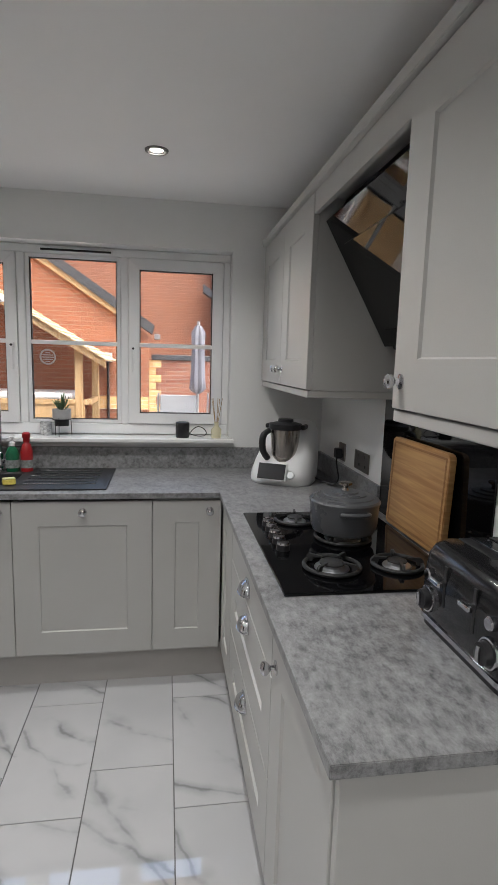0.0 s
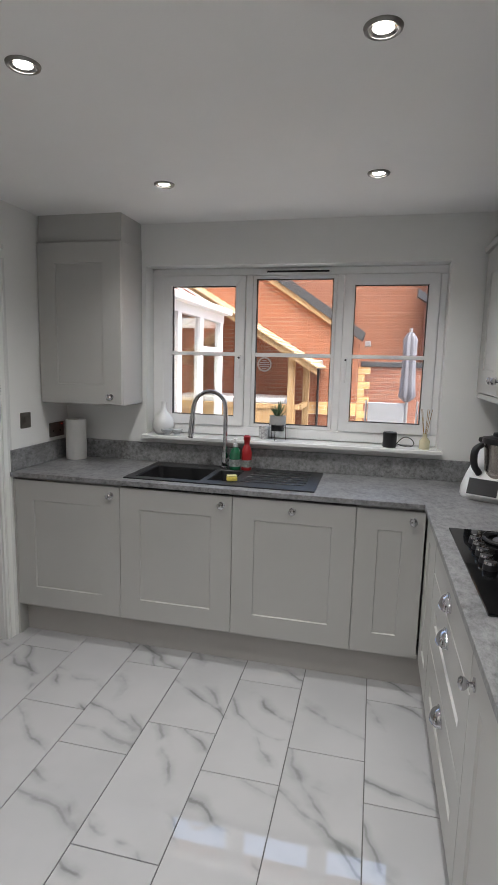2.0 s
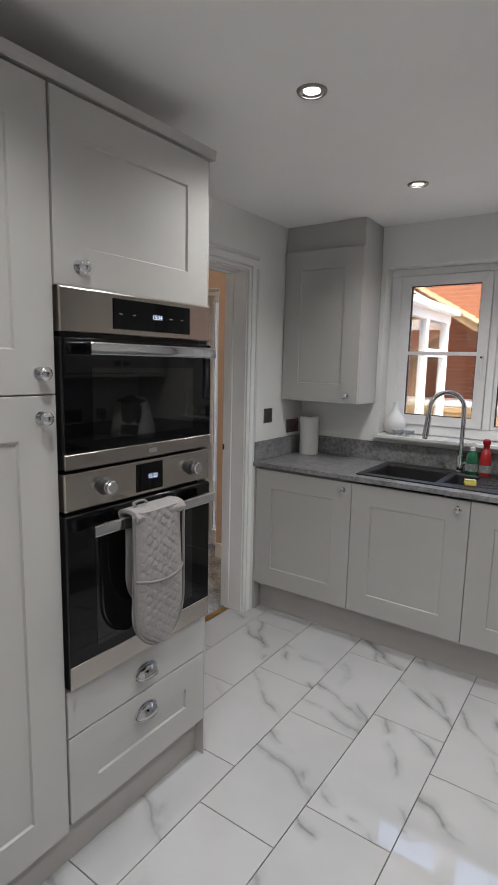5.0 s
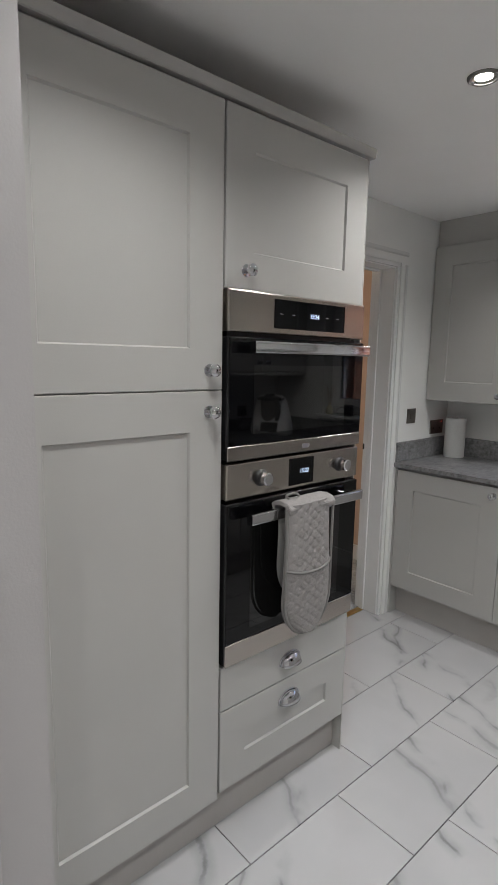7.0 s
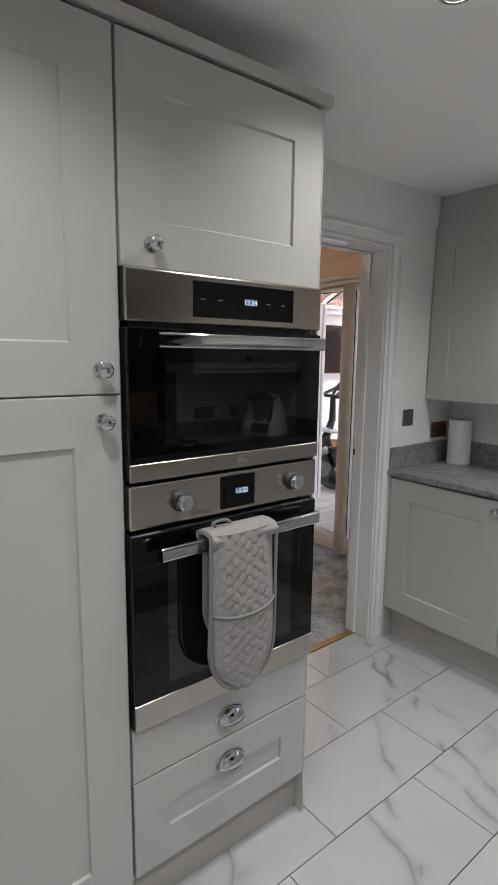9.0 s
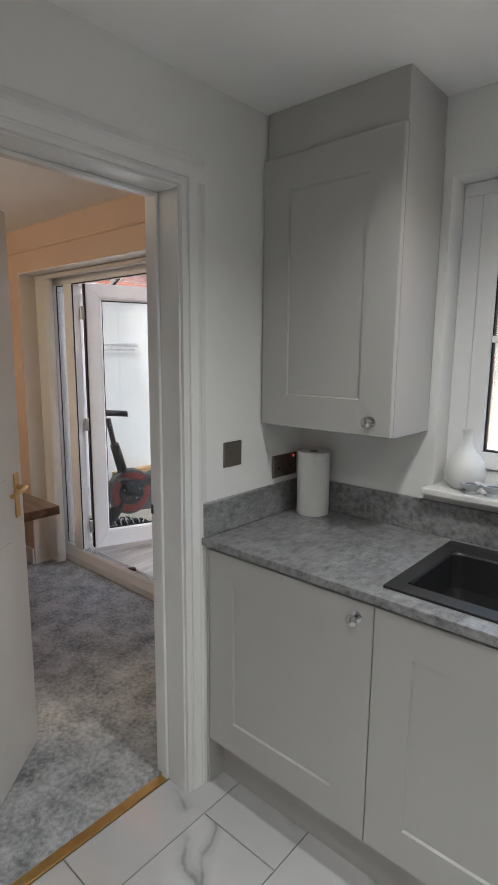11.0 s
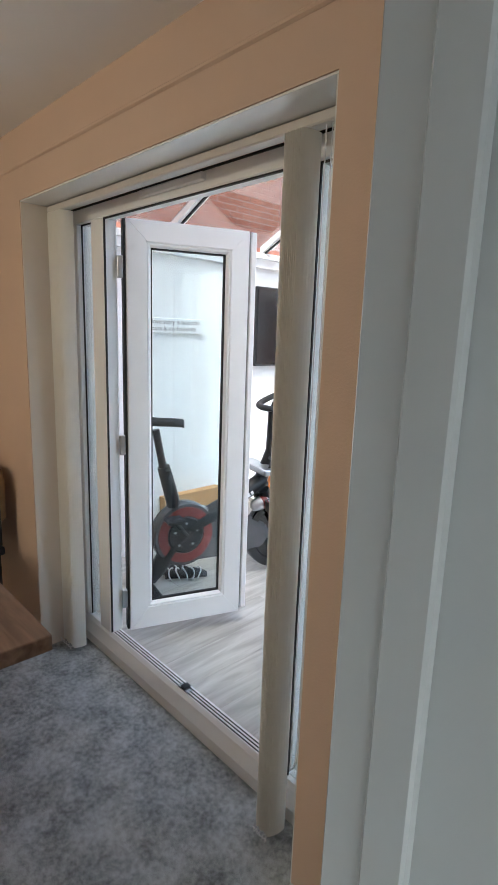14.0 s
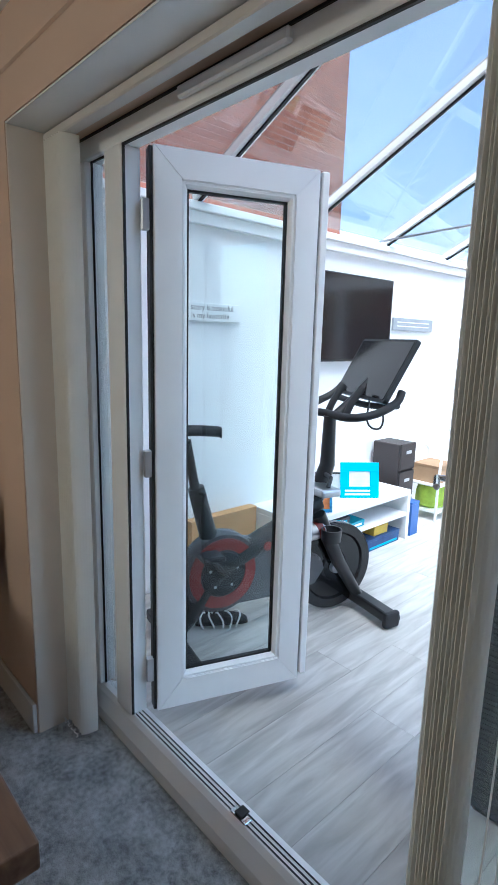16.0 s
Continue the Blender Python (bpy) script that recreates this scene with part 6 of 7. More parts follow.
fw = part("flywheel", lathe([(0.0, -0.03), (0.07, -0.03), (0.08, -0.018), (0.17, -0.018), (0.18, -0.03), (0.225, -0.03), (0.23, -0.022), (0.23, 0.022), (0.225, 0.03), (0.18, 0.03), (0.17, 0.018), (0.08, 0.018), (0.07, 0.03), (0.0, 0.03)], (0.36, 0, 0.245), (0, 1, 0), 48), M_BLKSHINE, BK, "heavy black flywheel", 35)
part("hub", lathe([(0.0, 0.0), (0.035, 0.0), (0.03, 0.02), (0.0, 0.022)], (0.36, -0.03, 0.245), (0, -1, 0), 20), M_ALU, fw, smooth=40)
for y in (-0.055, 0.055):
    part("fork", tube([(0.22, y, 0.55), (0.36, y, 0.28), (0.50, y, 0.07)], [0.036, 0.034, 0.028], 10), M_BIKE, BK, smooth=50)
part("frame_beam", tube([(0.25, 0, 0.60), (-0.05, 0, 0.45), (-0.30, 0, 0.34), (-0.48, 0, 0.08)], [0.05, 0.055, 0.05, 0.035], 12, smooth_steps=1), M_BIKE, BK, smooth=50)
part("seat_tube", tube([(-0.28, 0, 0.30), (-0.40, 0, 0.74)], [0.045, 0.036], 12), M_BIKE, BK, smooth=50)
part("seat_post", tube([(-0.40, 0, 0.72), (-0.445, 0, 0.95)], 0.021, 12), M_BIKE, BK, smooth=50)
part("seat_clamp", tube([(-0.395, -0.02, 0.72), (-0.395, -0.09, 0.73), (-0.41, -0.10, 0.69)], 0.008, 8), M_BLK, BK)
st = bmesh.new()
rgs = []
for u, hw, zt in ((-0.14, 0.05, 0.012), (-0.12, 0.085, 0.022), (-0.06, 0.08, 0.02), (0.0, 0.045, 0.012), (0.08, 0.026, 0.006), (0.135, 0.018, 0.0), (0.15, 0.006, -0.008)):
    rgs.append([st.verts.new((u - 0.43, hw * math.cos(a), 0.985 + zt + (0.018 if math.sin(a) > 0 else 0.03) * math.sin(a))) for a in [2 * math.pi * k / 12 for k in range(12)]])
for a, c in zip(rgs, rgs[1:]):
    for i in range(12):
        st.faces.new((a[i], a[(i + 1) % 12], c[(i + 1) % 12], c[i]))
st.faces.new(rgs[0][::-1]); st.faces.new(rgs[-1])
bmesh.ops.recalc_face_normals(st, faces=st.faces[:])
part("saddle", st, M_RUB, BK, smooth=60)
rg = part("belt_cover", lathe([(0.0, -0.04), (0.182, -0.04), (0.19, -0.03), (0.19, 0.03), (0.182, 0.04), (0.0, 0.04)], (-0.28, 0, 0.335), (0, 1, 0), 48), M_GUARD, BK, "smoked grey round guard", 40)
part("red_ring", lathe([(0.112, -0.001), (0.112, 0.004), (0.165, 0.004), (0.165, -0.001)], (-0.28, -0.04, 0.335), (0, -1, 0), 40), M_REDB, rg, "red ring on the cover", 40)
part("crank_disc", lathe([(0.0, 0.008), (0.10, 0.008), (0.108, 0.0)], (-0.28, -0.04, 0.335), (0, -1, 0), 32), M_RUB, rg, "black inner disc", 40)
for k in range(5):
    a = 2 * math.pi * k / 5 + 0.3
    part("disc_bolt", cyl((-0.28 + 0.07 * math.cos(a), -0.048, 0.335 + 0.07 * math.sin(a)), (-0.28 + 0.07 * math.cos(a), -0.051, 0.335 + 0.07 * math.sin(a)), 0.007, seg=10), M_ALU, rg, "small steel bolt")
part("chain_cover", prism([(-0.28, 0.505), (0.06, 0.43), (0.26, 0.32), (0.30, 0.25), (0.24, 0.17), (0.05, 0.155), (-0.28, 0.165)], "y", -0.034, 0.034, bev=0.01), M_GUARD, BK, "smoked grey belt guard")
part("guard_stripe", prism([(-0.02, 0.255), (0.10, 0.24), (0.10, 0.225), (-0.02, 0.235)], "y", -0.0365, -0.0345), M_REDB, BK, "short red stripe")
part("brake_cap", lathe([(0.0, -0.075), (0.03, -0.06), (0.043, -0.01), (0.043, 0.035), (0.025, 0.065), (0.0, 0.072)], (0.20, -0.06, 0.47), (0.9, 0.0, 0.25), 20), M_ALU, BK, "rounded grey cap", 50)
part("brake_cap_mark", lathe([(0.0435, 0.0), (0.0438, 0.02), (0.0435, 0.034)], (0.20, -0.06, 0.47), (0.9, 0.0, 0.25), 20), M_REDB, BK, "red band", 50)
for s in (-1, 1):
    part("crank", tube([(-0.28, s * 0.055, 0.335), (-0.28 + s * 0.10, s * 0.075, 0.335 - s * 0.13)], 0.013, 8), M_BLK, BK)
    part("pedal", box(-0.33 + s * 0.10, -0.23 + s * 0.10, s * 0.08 if s > 0 else -0.17, 0.17 if s > 0 else -0.08, 0.32 - s * 0.13, 0.345 - s * 0.13, 0.006), M_BLK, BK)
part("stem", tube([(0.20, 0, 0.52), (0.30, 0, 0.78), (0.30, 0, 1.02)], [0.045, 0.038, 0.03], 12), M_BIKE, BK, smooth=50)
part("stem_knob", tube([(0.27, -0.03, 0.74), (0.25, -0.10, 0.74), (0.22, -0.12, 0.70)], 0.011, 8), M_BLK, BK)
part("weight_rack", box(0.16, 0.27, -0.16, 0.16, 0.66, 0.70, 0.012, 2), M_ALU, BK, "grey weight holder")
part("bottle_rest", lathe([(0.0, 0), (0.045, 0), (0.05, 0.06), (0.044, 0.06), (0.04, 0.01), (0.0, 0.01)], (0.24, -0.14, 0.44)), M_BLK, BK, "dark drink holder", 40)
for s in (-1, 1):
    part("handlebar", tube([(0.30, 0, 1.03), (0.28, s * 0.16, 1.03), (0.36, s * 0.24, 1.05), (0.50, s * 0.24, 1.10), (0.54, s * 0.22, 1.15)], 0.019, 12, smooth_steps=2), M_RUB, BK, smooth=60)
    part("inner_grip", tube([(0.34, s * 0.07, 1.03), (0.37, s * 0.07, 1.09), (0.43, s * 0.07, 1.16)], 0.017, 10, smooth_steps=1), M_RUB, BK, smooth=60)
part("elbow_bar", tube([(0.50, 0.24, 1.09), (0.52, 0.0, 1.06), (0.50, -0.24, 1.09)], 0.016, 10, smooth_steps=2), M_RUB, BK, smooth=60)
scr = prism(rounded(0.54, 0.325, 0.015), "x", -0.012, 0.012, bev=0.003)
mS = Matrix.Translation((0.56, 0.0, 1.245)) @ pose(0, 0, 0, 0, 28, -14)
scr.transform(mS)
sb = part("screen_housing", scr, M_BLK, BK)
sg = prism(rounded(0.51, 0.295, 0.008), "x", -0.0145, -0.0122); sg.transform(mS)
part("screen", sg, M_TV, sb, "dark glass screen")
part("screen_arm", tube([(0.30, 0, 1.0), (0.44, 0, 1.10), (0.57, 0, 1.22)], 0.022, 10), M_BIKE, BK)
part("cable", tube([(0.50, -0.05, 1.12), (0.42, -0.12, 0.98), (0.50, -0.16, 0.96), (0.54, -0.1, 1.09)], 0.005, 7, smooth_steps=2), M_BLK, BK)
wl = bmesh.new()
for k in range(7):
    box(-0.07 + k * 0.025, -0.053 + k * 0.025, -0.0575, -0.0555, -0.011, 0.011, bm=wl)
wl.transform(Matrix.Translation((0.06, -0.005, 0.50)) @ pose(0, 0, 0, 0, -27, 0))
part("lettering_bars", wl, M_WHITE, BK, "white lettering bars on the frame")
part("badge", lathe([(0.0, 0.0), (0.022, 0.0), (0.022, 0.002), (0.0, 0.003)], (-0.06, -0.058, 0.435), (0, -1, 0), 18), M_REDB, BK, "round red badge")

for k, (x, y, r) in enumerate(((-4.21, 4.055, 62), (-4.10, 4.11, 58))):
    sl = thing("slipper", "black and white striped slipper on the floor by the bike", "slipper", (x, y, CF), r, "striped slippers", local=True)
    b = bmesh.new()
    rgs = []
    for u, hw, h in ((-0.125, 0.02, 0.03), (-0.11, 0.035, 0.05), (-0.04, 0.038, 0.045), (0.04, 0.044, 0.06), (0.10, 0.04, 0.045), (0.13, 0.02, 0.03)):
        rgs.append([b.verts.new((u, hw * math.cos(a), max(0.0, h * (0.5 + 0.5 * math.sin(a))))) for a in [2 * math.pi * i / 12 for i in range(12)]])
    for a, c in zip(rgs, rgs[1:]):
        for i in range(12):
            b.faces.new((a[i], a[(i + 1) % 12], c[(i + 1) % 12], c[i]))
    b.faces.new(rgs[0][::-1]); b.faces.new(rgs[-1])
    bmesh.ops.recalc_face_normals(b, faces=b.faces[:])
    part("upper", b, M_RUB, sl, smooth=60)
    for i in range(5):
        u = -0.09 + i * 0.042
        part("stripe", tube([(u + 0.014 * math.sin(a * 2 + i), (0.0455) * math.cos(a), 0.004 + 0.058 * max(0, math.sin(a))) for a in [math.pi * j / 10 for j in range(11)]], 0.0045, 6), M_WHITE, sl)

tv = thing("television", "large black flat television on the white wall", "television", (CW + 0.03, 5.58, 1.29))
part("tv_body", box(CW + 0.012, CW + 0.05, 5.07, 6.085, 1.29, 1.868, 0.004), M_BLK, tv)
part("screen", box(CW + 0.0505, CW + 0.0525, 5.08, 6.075, 1.305, 1.858), M_TV, tv, "dark glossy screen")
part("wall_bracket", box(CW + 0.0005, CW + 0.012, 5.45, 5.7, 1.45, 1.7), M_BLK, tv)
part("standby_light", box(CW + 0.051, CW + 0.0535, 6.03, 6.04, 1.295, 1.30), M_WHITE, tv)


def wall_sign(y0, y1, z0, z1, lines, m, label, bars=0):
    s = thing("wall_sign", label, "sign", (CW + 0.01, (y0 + y1) / 2, z0), group="wall signs")
    part("board", box(CW + 0.0005, CW + 0.018, y0, y1, z0, z1, 0.002), m, s)
    for k, tx in enumerate(lines):
        part("lettering", text_bm(tx, 0.044, pose(CW + 0.0186, (y0 + y1) / 2, z1 - 0.024 - 0.042 * k, 90, 0, 90)), mat("grey_lettering", (0.18, 0.18, 0.19), 0.6), s)
    for k in range(bars):
        part("lettering_bar", box(CW + 0.018, CW + 0.0188, y0 + 0.05, y1 - 0.06, z1 - 0.035 - 0.03 * k, z1 - 0.027 - 0.03 * k), M_WHITE, s)


wall_sign(4.035, 4.615, 1.513, 1.608, ["Every love story is beautiful,", "but ours is my favourite"], M_WWALL, "white wooden wall sign with grey handwritten words")
wall_sign(6.17, 6.745, 1.518, 1.612, [], mat("grey_sign_wood", (0.33, 0.35, 0.38), 0.6, var=0.15, scale=20), "grey wooden wall sign with faint writing", 2)

bn = thing("low_shelf", "white low bench shelf against the white wall", "shelf", (-4.35, 5.3, CF))
M_SHELF = mat("white_melamine", (0.82, 0.82, 0.83), 0.35, var=0.02)
part("top", box(CW + 0.004, -4.15, 4.75, 5.885, 0.375, 0.41, 0.003), M_SHELF, bn)
part("shelf_board", box(CW + 0.004, -4.155, 4.79, 5.85, 0.225, 0.25, 0.002), M_SHELF, bn)
for y in (4.75, 5.85):
    part("side", box(CW + 0.004, -4.15, y, y + 0.035, CF, 0.375, 0.002), M_SHELF, bn)
M_CYAN = mat("cyan_card", (0.03, 0.42, 0.62), 0.45, var=0.06)


def photo(name, label, x, y, w, h, rz, mf, mp, border):
    f = thing(name, label, "picture frame", (x, y, 0.41), rz, "picture frames on the shelf", local=True)
    tl = pose(0, 0, 0, -12, 0, 0)
    a = bmesh.new()
    for b in ((-w / 2, w / 2, 0, border), (-w / 2, w / 2, h - border * 0.8, h), (-w / 2, -w / 2 + border * 0.8, border, h - border * 0.8), (w / 2 - border * 0.8, w / 2, border, h - border * 0.8)):
        box(b[0], b[1], -0.012, 0.0, b[2], b[3], 0.002, bm=a)
    a.transform(tl)
    part("frame_border", a, mf, f)
    p = box(-w / 2 + 0.004, w / 2 - 0.004, -0.006, -0.002, 0.004, h - 0.004); p.transform(tl)
    part("picture", p, mp, f)
    part("stand", tube([(0, 0.008 + h * 0.12, h * 0.55), (0, 0.05 + h * 0.1, 0.003)], 0.004, 6), M_BLK, f)
    return f


M_PHOTO = mat("pale_photo", (0.66, 0.68, 0.70), 0.3, var=0.15, scale=14)
f1 = photo("picture_frame", "cyan picture frame with a pale photo and white writing", -4.26, 5.42, 0.26, 0.235, 52, M_CYAN, M_PHOTO, 0.075)
for k in range(2):
    tb_ = box(-0.10, 0.07, -0.0135, -0.0121, 0.018 + 0.024 * k, 0.030 + 0.024 * k); tb_.transform(pose(0, 0, 0, -12, 0, 0))
    part("lettering_bar", tb_, M_WHITE, f1)
photo("picture_frame", "thin black picture frame with a pale photo", -4.42, 5.28, 0.20, 0.16, 50, M_BLK, M_PHOTO, 0.014)
photo("picture_frame", "small blue picture frame with an orange photo", -4.22, 4.98, 0.14, 0.13, 55, mat("blue_card", (0.05, 0.25, 0.5), 0.5, var=0.4, scale=40), mat("orange_photo", (0.6, 0.2, 0.05), 0.4, var=0.3, scale=30), 0.02)


def carton(name, label, x0, x1, y0, y1, z0, z1, m, band=None, cat="box"):
    c = thing(name, label, cat, ((x0 + x1) / 2, (y0 + y1) / 2, z0))
    part("carton", box(x0, x1, y0, y1, z0, z1 - 0.012, 0.002), m, c)
    part("lid", box(x0 - 0.002, x1 + 0.002, y0 - 0.002, y1 + 0.002, z1 - 0.02, z1, 0.002), m, c)
    if band:
        part("lettering_bar", box(x1 + 0.0005, x1 + 0.0025, y0 + 0.03, y1 - 0.03, z0 + 0.012, z0 + 0.026), band, c)
    return c


carton("board_game_box", "teal board game box lying on the shelf", -4.45, -4.18, 5.0, 5.38, 0.2505, 0.293, mat("teal_card", (0.02, 0.26, 0.36), 0.45, var=0.1), M_WHITE)
carton("board_game_box", "dark board game box stacked on another box", -4.43, -4.20, 4.98, 5.25, 0.2935, 0.335, mat("dark_card", (0.03, 0.03, 0.04), 0.5, var=0.2), M_CYAN)
carton("board_game_box", "dark blue box on the floor under the shelf", -4.42, -4.17, 5.42, 5.80, CF, CF + 0.085, mat("navy_card", (0.02, 0.06, 0.18), 0.45, var=0.3, scale=20), M_CYAN)
carton("card_box", "small yellow box on top of a blue box", -4.36, -4.19, 5.52, 5.68, CF + 0.0855, CF + 0.15, mat("yellow_card", (0.65, 0.46, 0.06), 0.5, var=0.1))
carton("board_game_box", "black box on the floor under the shelf", -4.45, -4.22, 5.02, 5.38, CF, CF + 0.06, M_BLK)
dr = thing("drawer_tower", "dark brown wicker drawer tower behind the shelf end", "drawer unit", (-4.40, 6.08, CF))
M_WICK = mat("dark_wicker", (0.035, 0.027, 0.026), 0.6, bump=0.5, bscale=120)
part("carcass", box(-4.57, -4.34, 6.0, 6.21, CF, 0.685, 0.006), M_WICK, dr)
for k in range(3):
    dd = part("drawer", box(-4.339, -4.325, 6.006, 6.204, CF + 0.01 + 0.215 * k, CF + 0.21 + 0.215 * k, 0.004), M_WICK, dr)
    part("handle_slot", box(-4.3245, -4.321, 6.07, 6.14, CF + 0.13 + 0.215 * k, CF + 0.155 + 0.215 * k, 0.001), M_ALU, dd)
rk = thing("metal_rack", "white tubular metal rack holding bags and boxes", "rack", (-4.35, 6.5, CF))
for x in (-4.5, -4.2):
    part("hoop", tube([(x, 6.36, CF), (x, 6.36, 0.52), (x, 6.42, 0.60), (x, 6.68, 0.60), (x, 6.74, 0.52), (x, 6.74, CF)], 0.011, 8, smooth_steps=2), M_WHITE, rk)
for z in (0.12, 0.33):
    part("rail", tube([(-4.5, 6.37, z), (-4.2, 6.37, z), (-4.2, 6.73, z), (-4.5, 6.73, z)], 0.008, 7, closed=True), M_WHITE, rk)
    part("wire_shelf", box(-4.49, -4.21, 6.38, 6.72, z, z + 0.006), M_WHITE, rk)
bg = bmesh.new()
rgs = []
for z, w, d in ((0.126, 0.10, 0.13), (0.16, 0.125, 0.15), (0.26, 0.12, 0.155), (0.31, 0.10, 0.15)):
    rgs.append([bg.verts.new((-4.345 + w * math.cos(a) * (1 + 0.1 * math.sin(5 * a)), 6.55 + d * math.sin(a) * (1 + 0.08 * math.cos(4 * a)), z + 0.015 * math.sin(3 * a))) for a in [2 * math.pi * k / 20 for k in range(20)]])
for a, c in zip(rgs, rgs[1:]):
    for i in range(20):
        bg.faces.new((a[i], a[(i + 1) % 20], c[(i + 1) % 20], c[i]))
bg.faces.new(rgs[0][::-1]); bg.faces.new(rgs[-1])
bmesh.ops.recalc_face_normals(bg, faces=bg.faces[:])
solid("shopping_bag", bg, mat("lime_fabric", (0.36, 0.50, 0.05), 0.7, var=0.2, scale=20, bump=0.3), "lime green fabric bag on the white rack", "bag", smooth=60)
carton("cardboard_box", "brown cardboard box on the white rack", -4.46, -4.24, 6.42, 6.68, 0.3365, 0.48, mat("brown_card", (0.36, 0.23, 0.13), 0.8, var=0.15))
carton("storage_box", "blue box standing beside the shelf", -4.30, -4.16, 5.93, 6.03, CF, 0.30, mat("blue_plastic", (0.05, 0.13, 0.38), 0.4, var=0.15))
carton("cardboard_box", "flat pale brown cardboard box against the wall behind the bike", CW + 0.01, CW + 0.07, 4.25, 4.74, CF, 0.42, mat("tan_card", (0.55, 0.33, 0.15), 0.75, var=0.12))

tw = thing("twig_tree", "white bare twig tree standing by the wall", "twig tree", (-4.38, 6.95, CF))
rnd = random.Random(11)
part("trunk", tube([(-4.38, 6.95, CF), (-4.37, 6.96, 0.6), (-4.39, 6.95, 1.45)], [0.014, 0.010, 0.004], 8), M_WHITE, tw)
part("foot_disc", lathe([(0.0, 0), (0.12, 0), (0.12, 0.01), (0.0, 0.014)], (-4.38, 6.95, CF)), M_WHITE, tw)
for k in range(22):
    z = 0.5 + 0.042 * k
    a = k * 2.4
    ln = rnd.uniform(0.22, 0.42) * (1.25 - z * 0.4)
    c, s = math.cos(a), math.sin(a)
    p0 = Vector((-4.38, 6.95, z))
    p1 = p0 + Vector((max(-0.16, ln * 0.55 * c), ln * 0.55 * s, ln * 0.4)); p2 = p0 + Vector((max(-0.18, ln * c), ln * s, ln * 0.62))
    b = tube([p0, p1, p2], [0.004, 0.003, 0.0015], 5)
    for q in range(3):
        e0 = p0.lerp(p2, 0.4 + 0.2 * q)
        tube([e0, e0 + Vector((max(-0.02, rnd.uniform(-0.09, 0.09)), rnd.uniform(-0.09, 0.09), rnd.uniform(0.02, 0.1)))], 0.0014, 4, bm=b)
    part("branch", b, M_WHITE, tw)

# folded garden recliner by the side light
M_MESH = mat("grey_mesh_fabric", (0.16, 0.165, 0.175), 0.85, var=0.5, scale=160, bump=0.8, bscale=220)
M_MESHBACK = mat("dark_mesh_backing", (0.07, 0.075, 0.085), 0.8, bump=0.4)
rc = thing("folded_recliner", "folded grey mesh garden recliner with a rounded lower end, leaning upright", "garden chair", (-2.69, 4.03, CF), 8, local=True)


def half_width(z):
    return 0.235 if z > 0.42 else 0.235 * math.sqrt(max(0.05, 1 - ((0.42 - z) / 0.42) ** 2 * 0.94))


pn = bmesh.new()
for i in range(62):
    z, w = 0.03 + i * 0.0168, half_width(0.03 + i * 0.0168)
    box(-w, w, -0.004 + 0.003 * (i % 2), 0.003 * (i % 2), z, z + 0.0125, bm=pn)
part("mesh_panel", pn, M_MESH, rc)
bk = [(half_width(0.02 + 0.0525 * k), 0.02 + 0.0525 * k) for k in range(21)]
part("backing", prism([(-w + 0.006, z) for w, z in bk] + [(w - 0.006, z) for w, z in reversed(bk)], "y", 0.005, 0.009), M_MESHBACK, rc, "darker backing cloth")
part("edge_piping", tube([(-w, -0.004, z) for w, z in reversed(bk)] + [(0, -0.004, 0.012)] + [(w, -0.004, z) for w, z in bk], 0.011, 8), M_MESHBACK, rc, "padded dark edge", 60)
part("frame_tube", tube([(-0.245, 0.03, 0.0), (-0.245, 0.03, 1.1), (-0.25, 0.03, 1.5), (-0.21, 0.03, 1.55), (0.21, 0.03, 1.55), (0.25, 0.03, 1.5), (0.245, 0.03, 1.1), (0.245, 0.03, 0.0)], 0.012, 10, smooth_steps=2), M_ALU, rc, smooth=60)
for q in (-1, 1):
    part("arm_tube", tube([(q * 0.245, -0.02, 1.5), (q * 0.14, -0.03, 1.3), (q * 0.06, -0.035, 1.12), (q * 0.05, -0.035, 0.9)], 0.014, 10, smooth_steps=1), M_ALU, rc, smooth=60)
part("lower_loop", tube([(-0.245, -0.005, 1.36), (-0.235, -0.012, 1.24), (-0.17, -0.02, 1.185), (0.17, -0.02, 1.185), (0.235, -0.012, 1.24), (0.245, -0.005, 1.36)], 0.010, 10, smooth_steps=2), M_ALU, rc, smooth=60)
hp = prism(rounded(0.34, 0.27, 0.12, 8), "y", -0.03, 0.02, bev=0.014)
hp.transform(Matrix.Translation((0.035, 0.0, 1.33)))
part("headrest", hp, mat("blue_grey_fabric", (0.20, 0.25, 0.265), 0.85, var=0.15, scale=20, bump=0.4), rc, "blue-grey padded headrest", 50)
cu_ = bmesh.new()
rnd = random.Random(21)
for i in range(9):
    lathe([(0.0, -0.04), (0.03, -0.034), (0.042, -0.008), (0.036, 0.02), (0.0, 0.036)], (-0.20 + 0.05 * i, rnd.uniform(-0.012, 0.008), 1.07 + rnd.uniform(-0.012, 0.02)), (rnd.uniform(-0.7, 0.7), rnd.uniform(-0.3, 0.3), 1), 9, bm=cu_)
part("bunched_cover", cu_, mat("pale_cover", (0.45, 0.46, 0.46), 0.6, var=0.2, scale=40, bump=0.6, bscale=60), rc, "crumpled pale fabric cover")
ch = thing("hanging_crystal", "clear faceted crystal hanging from the roof bar", "ornament", (-2.62, 4.32, 2.36))
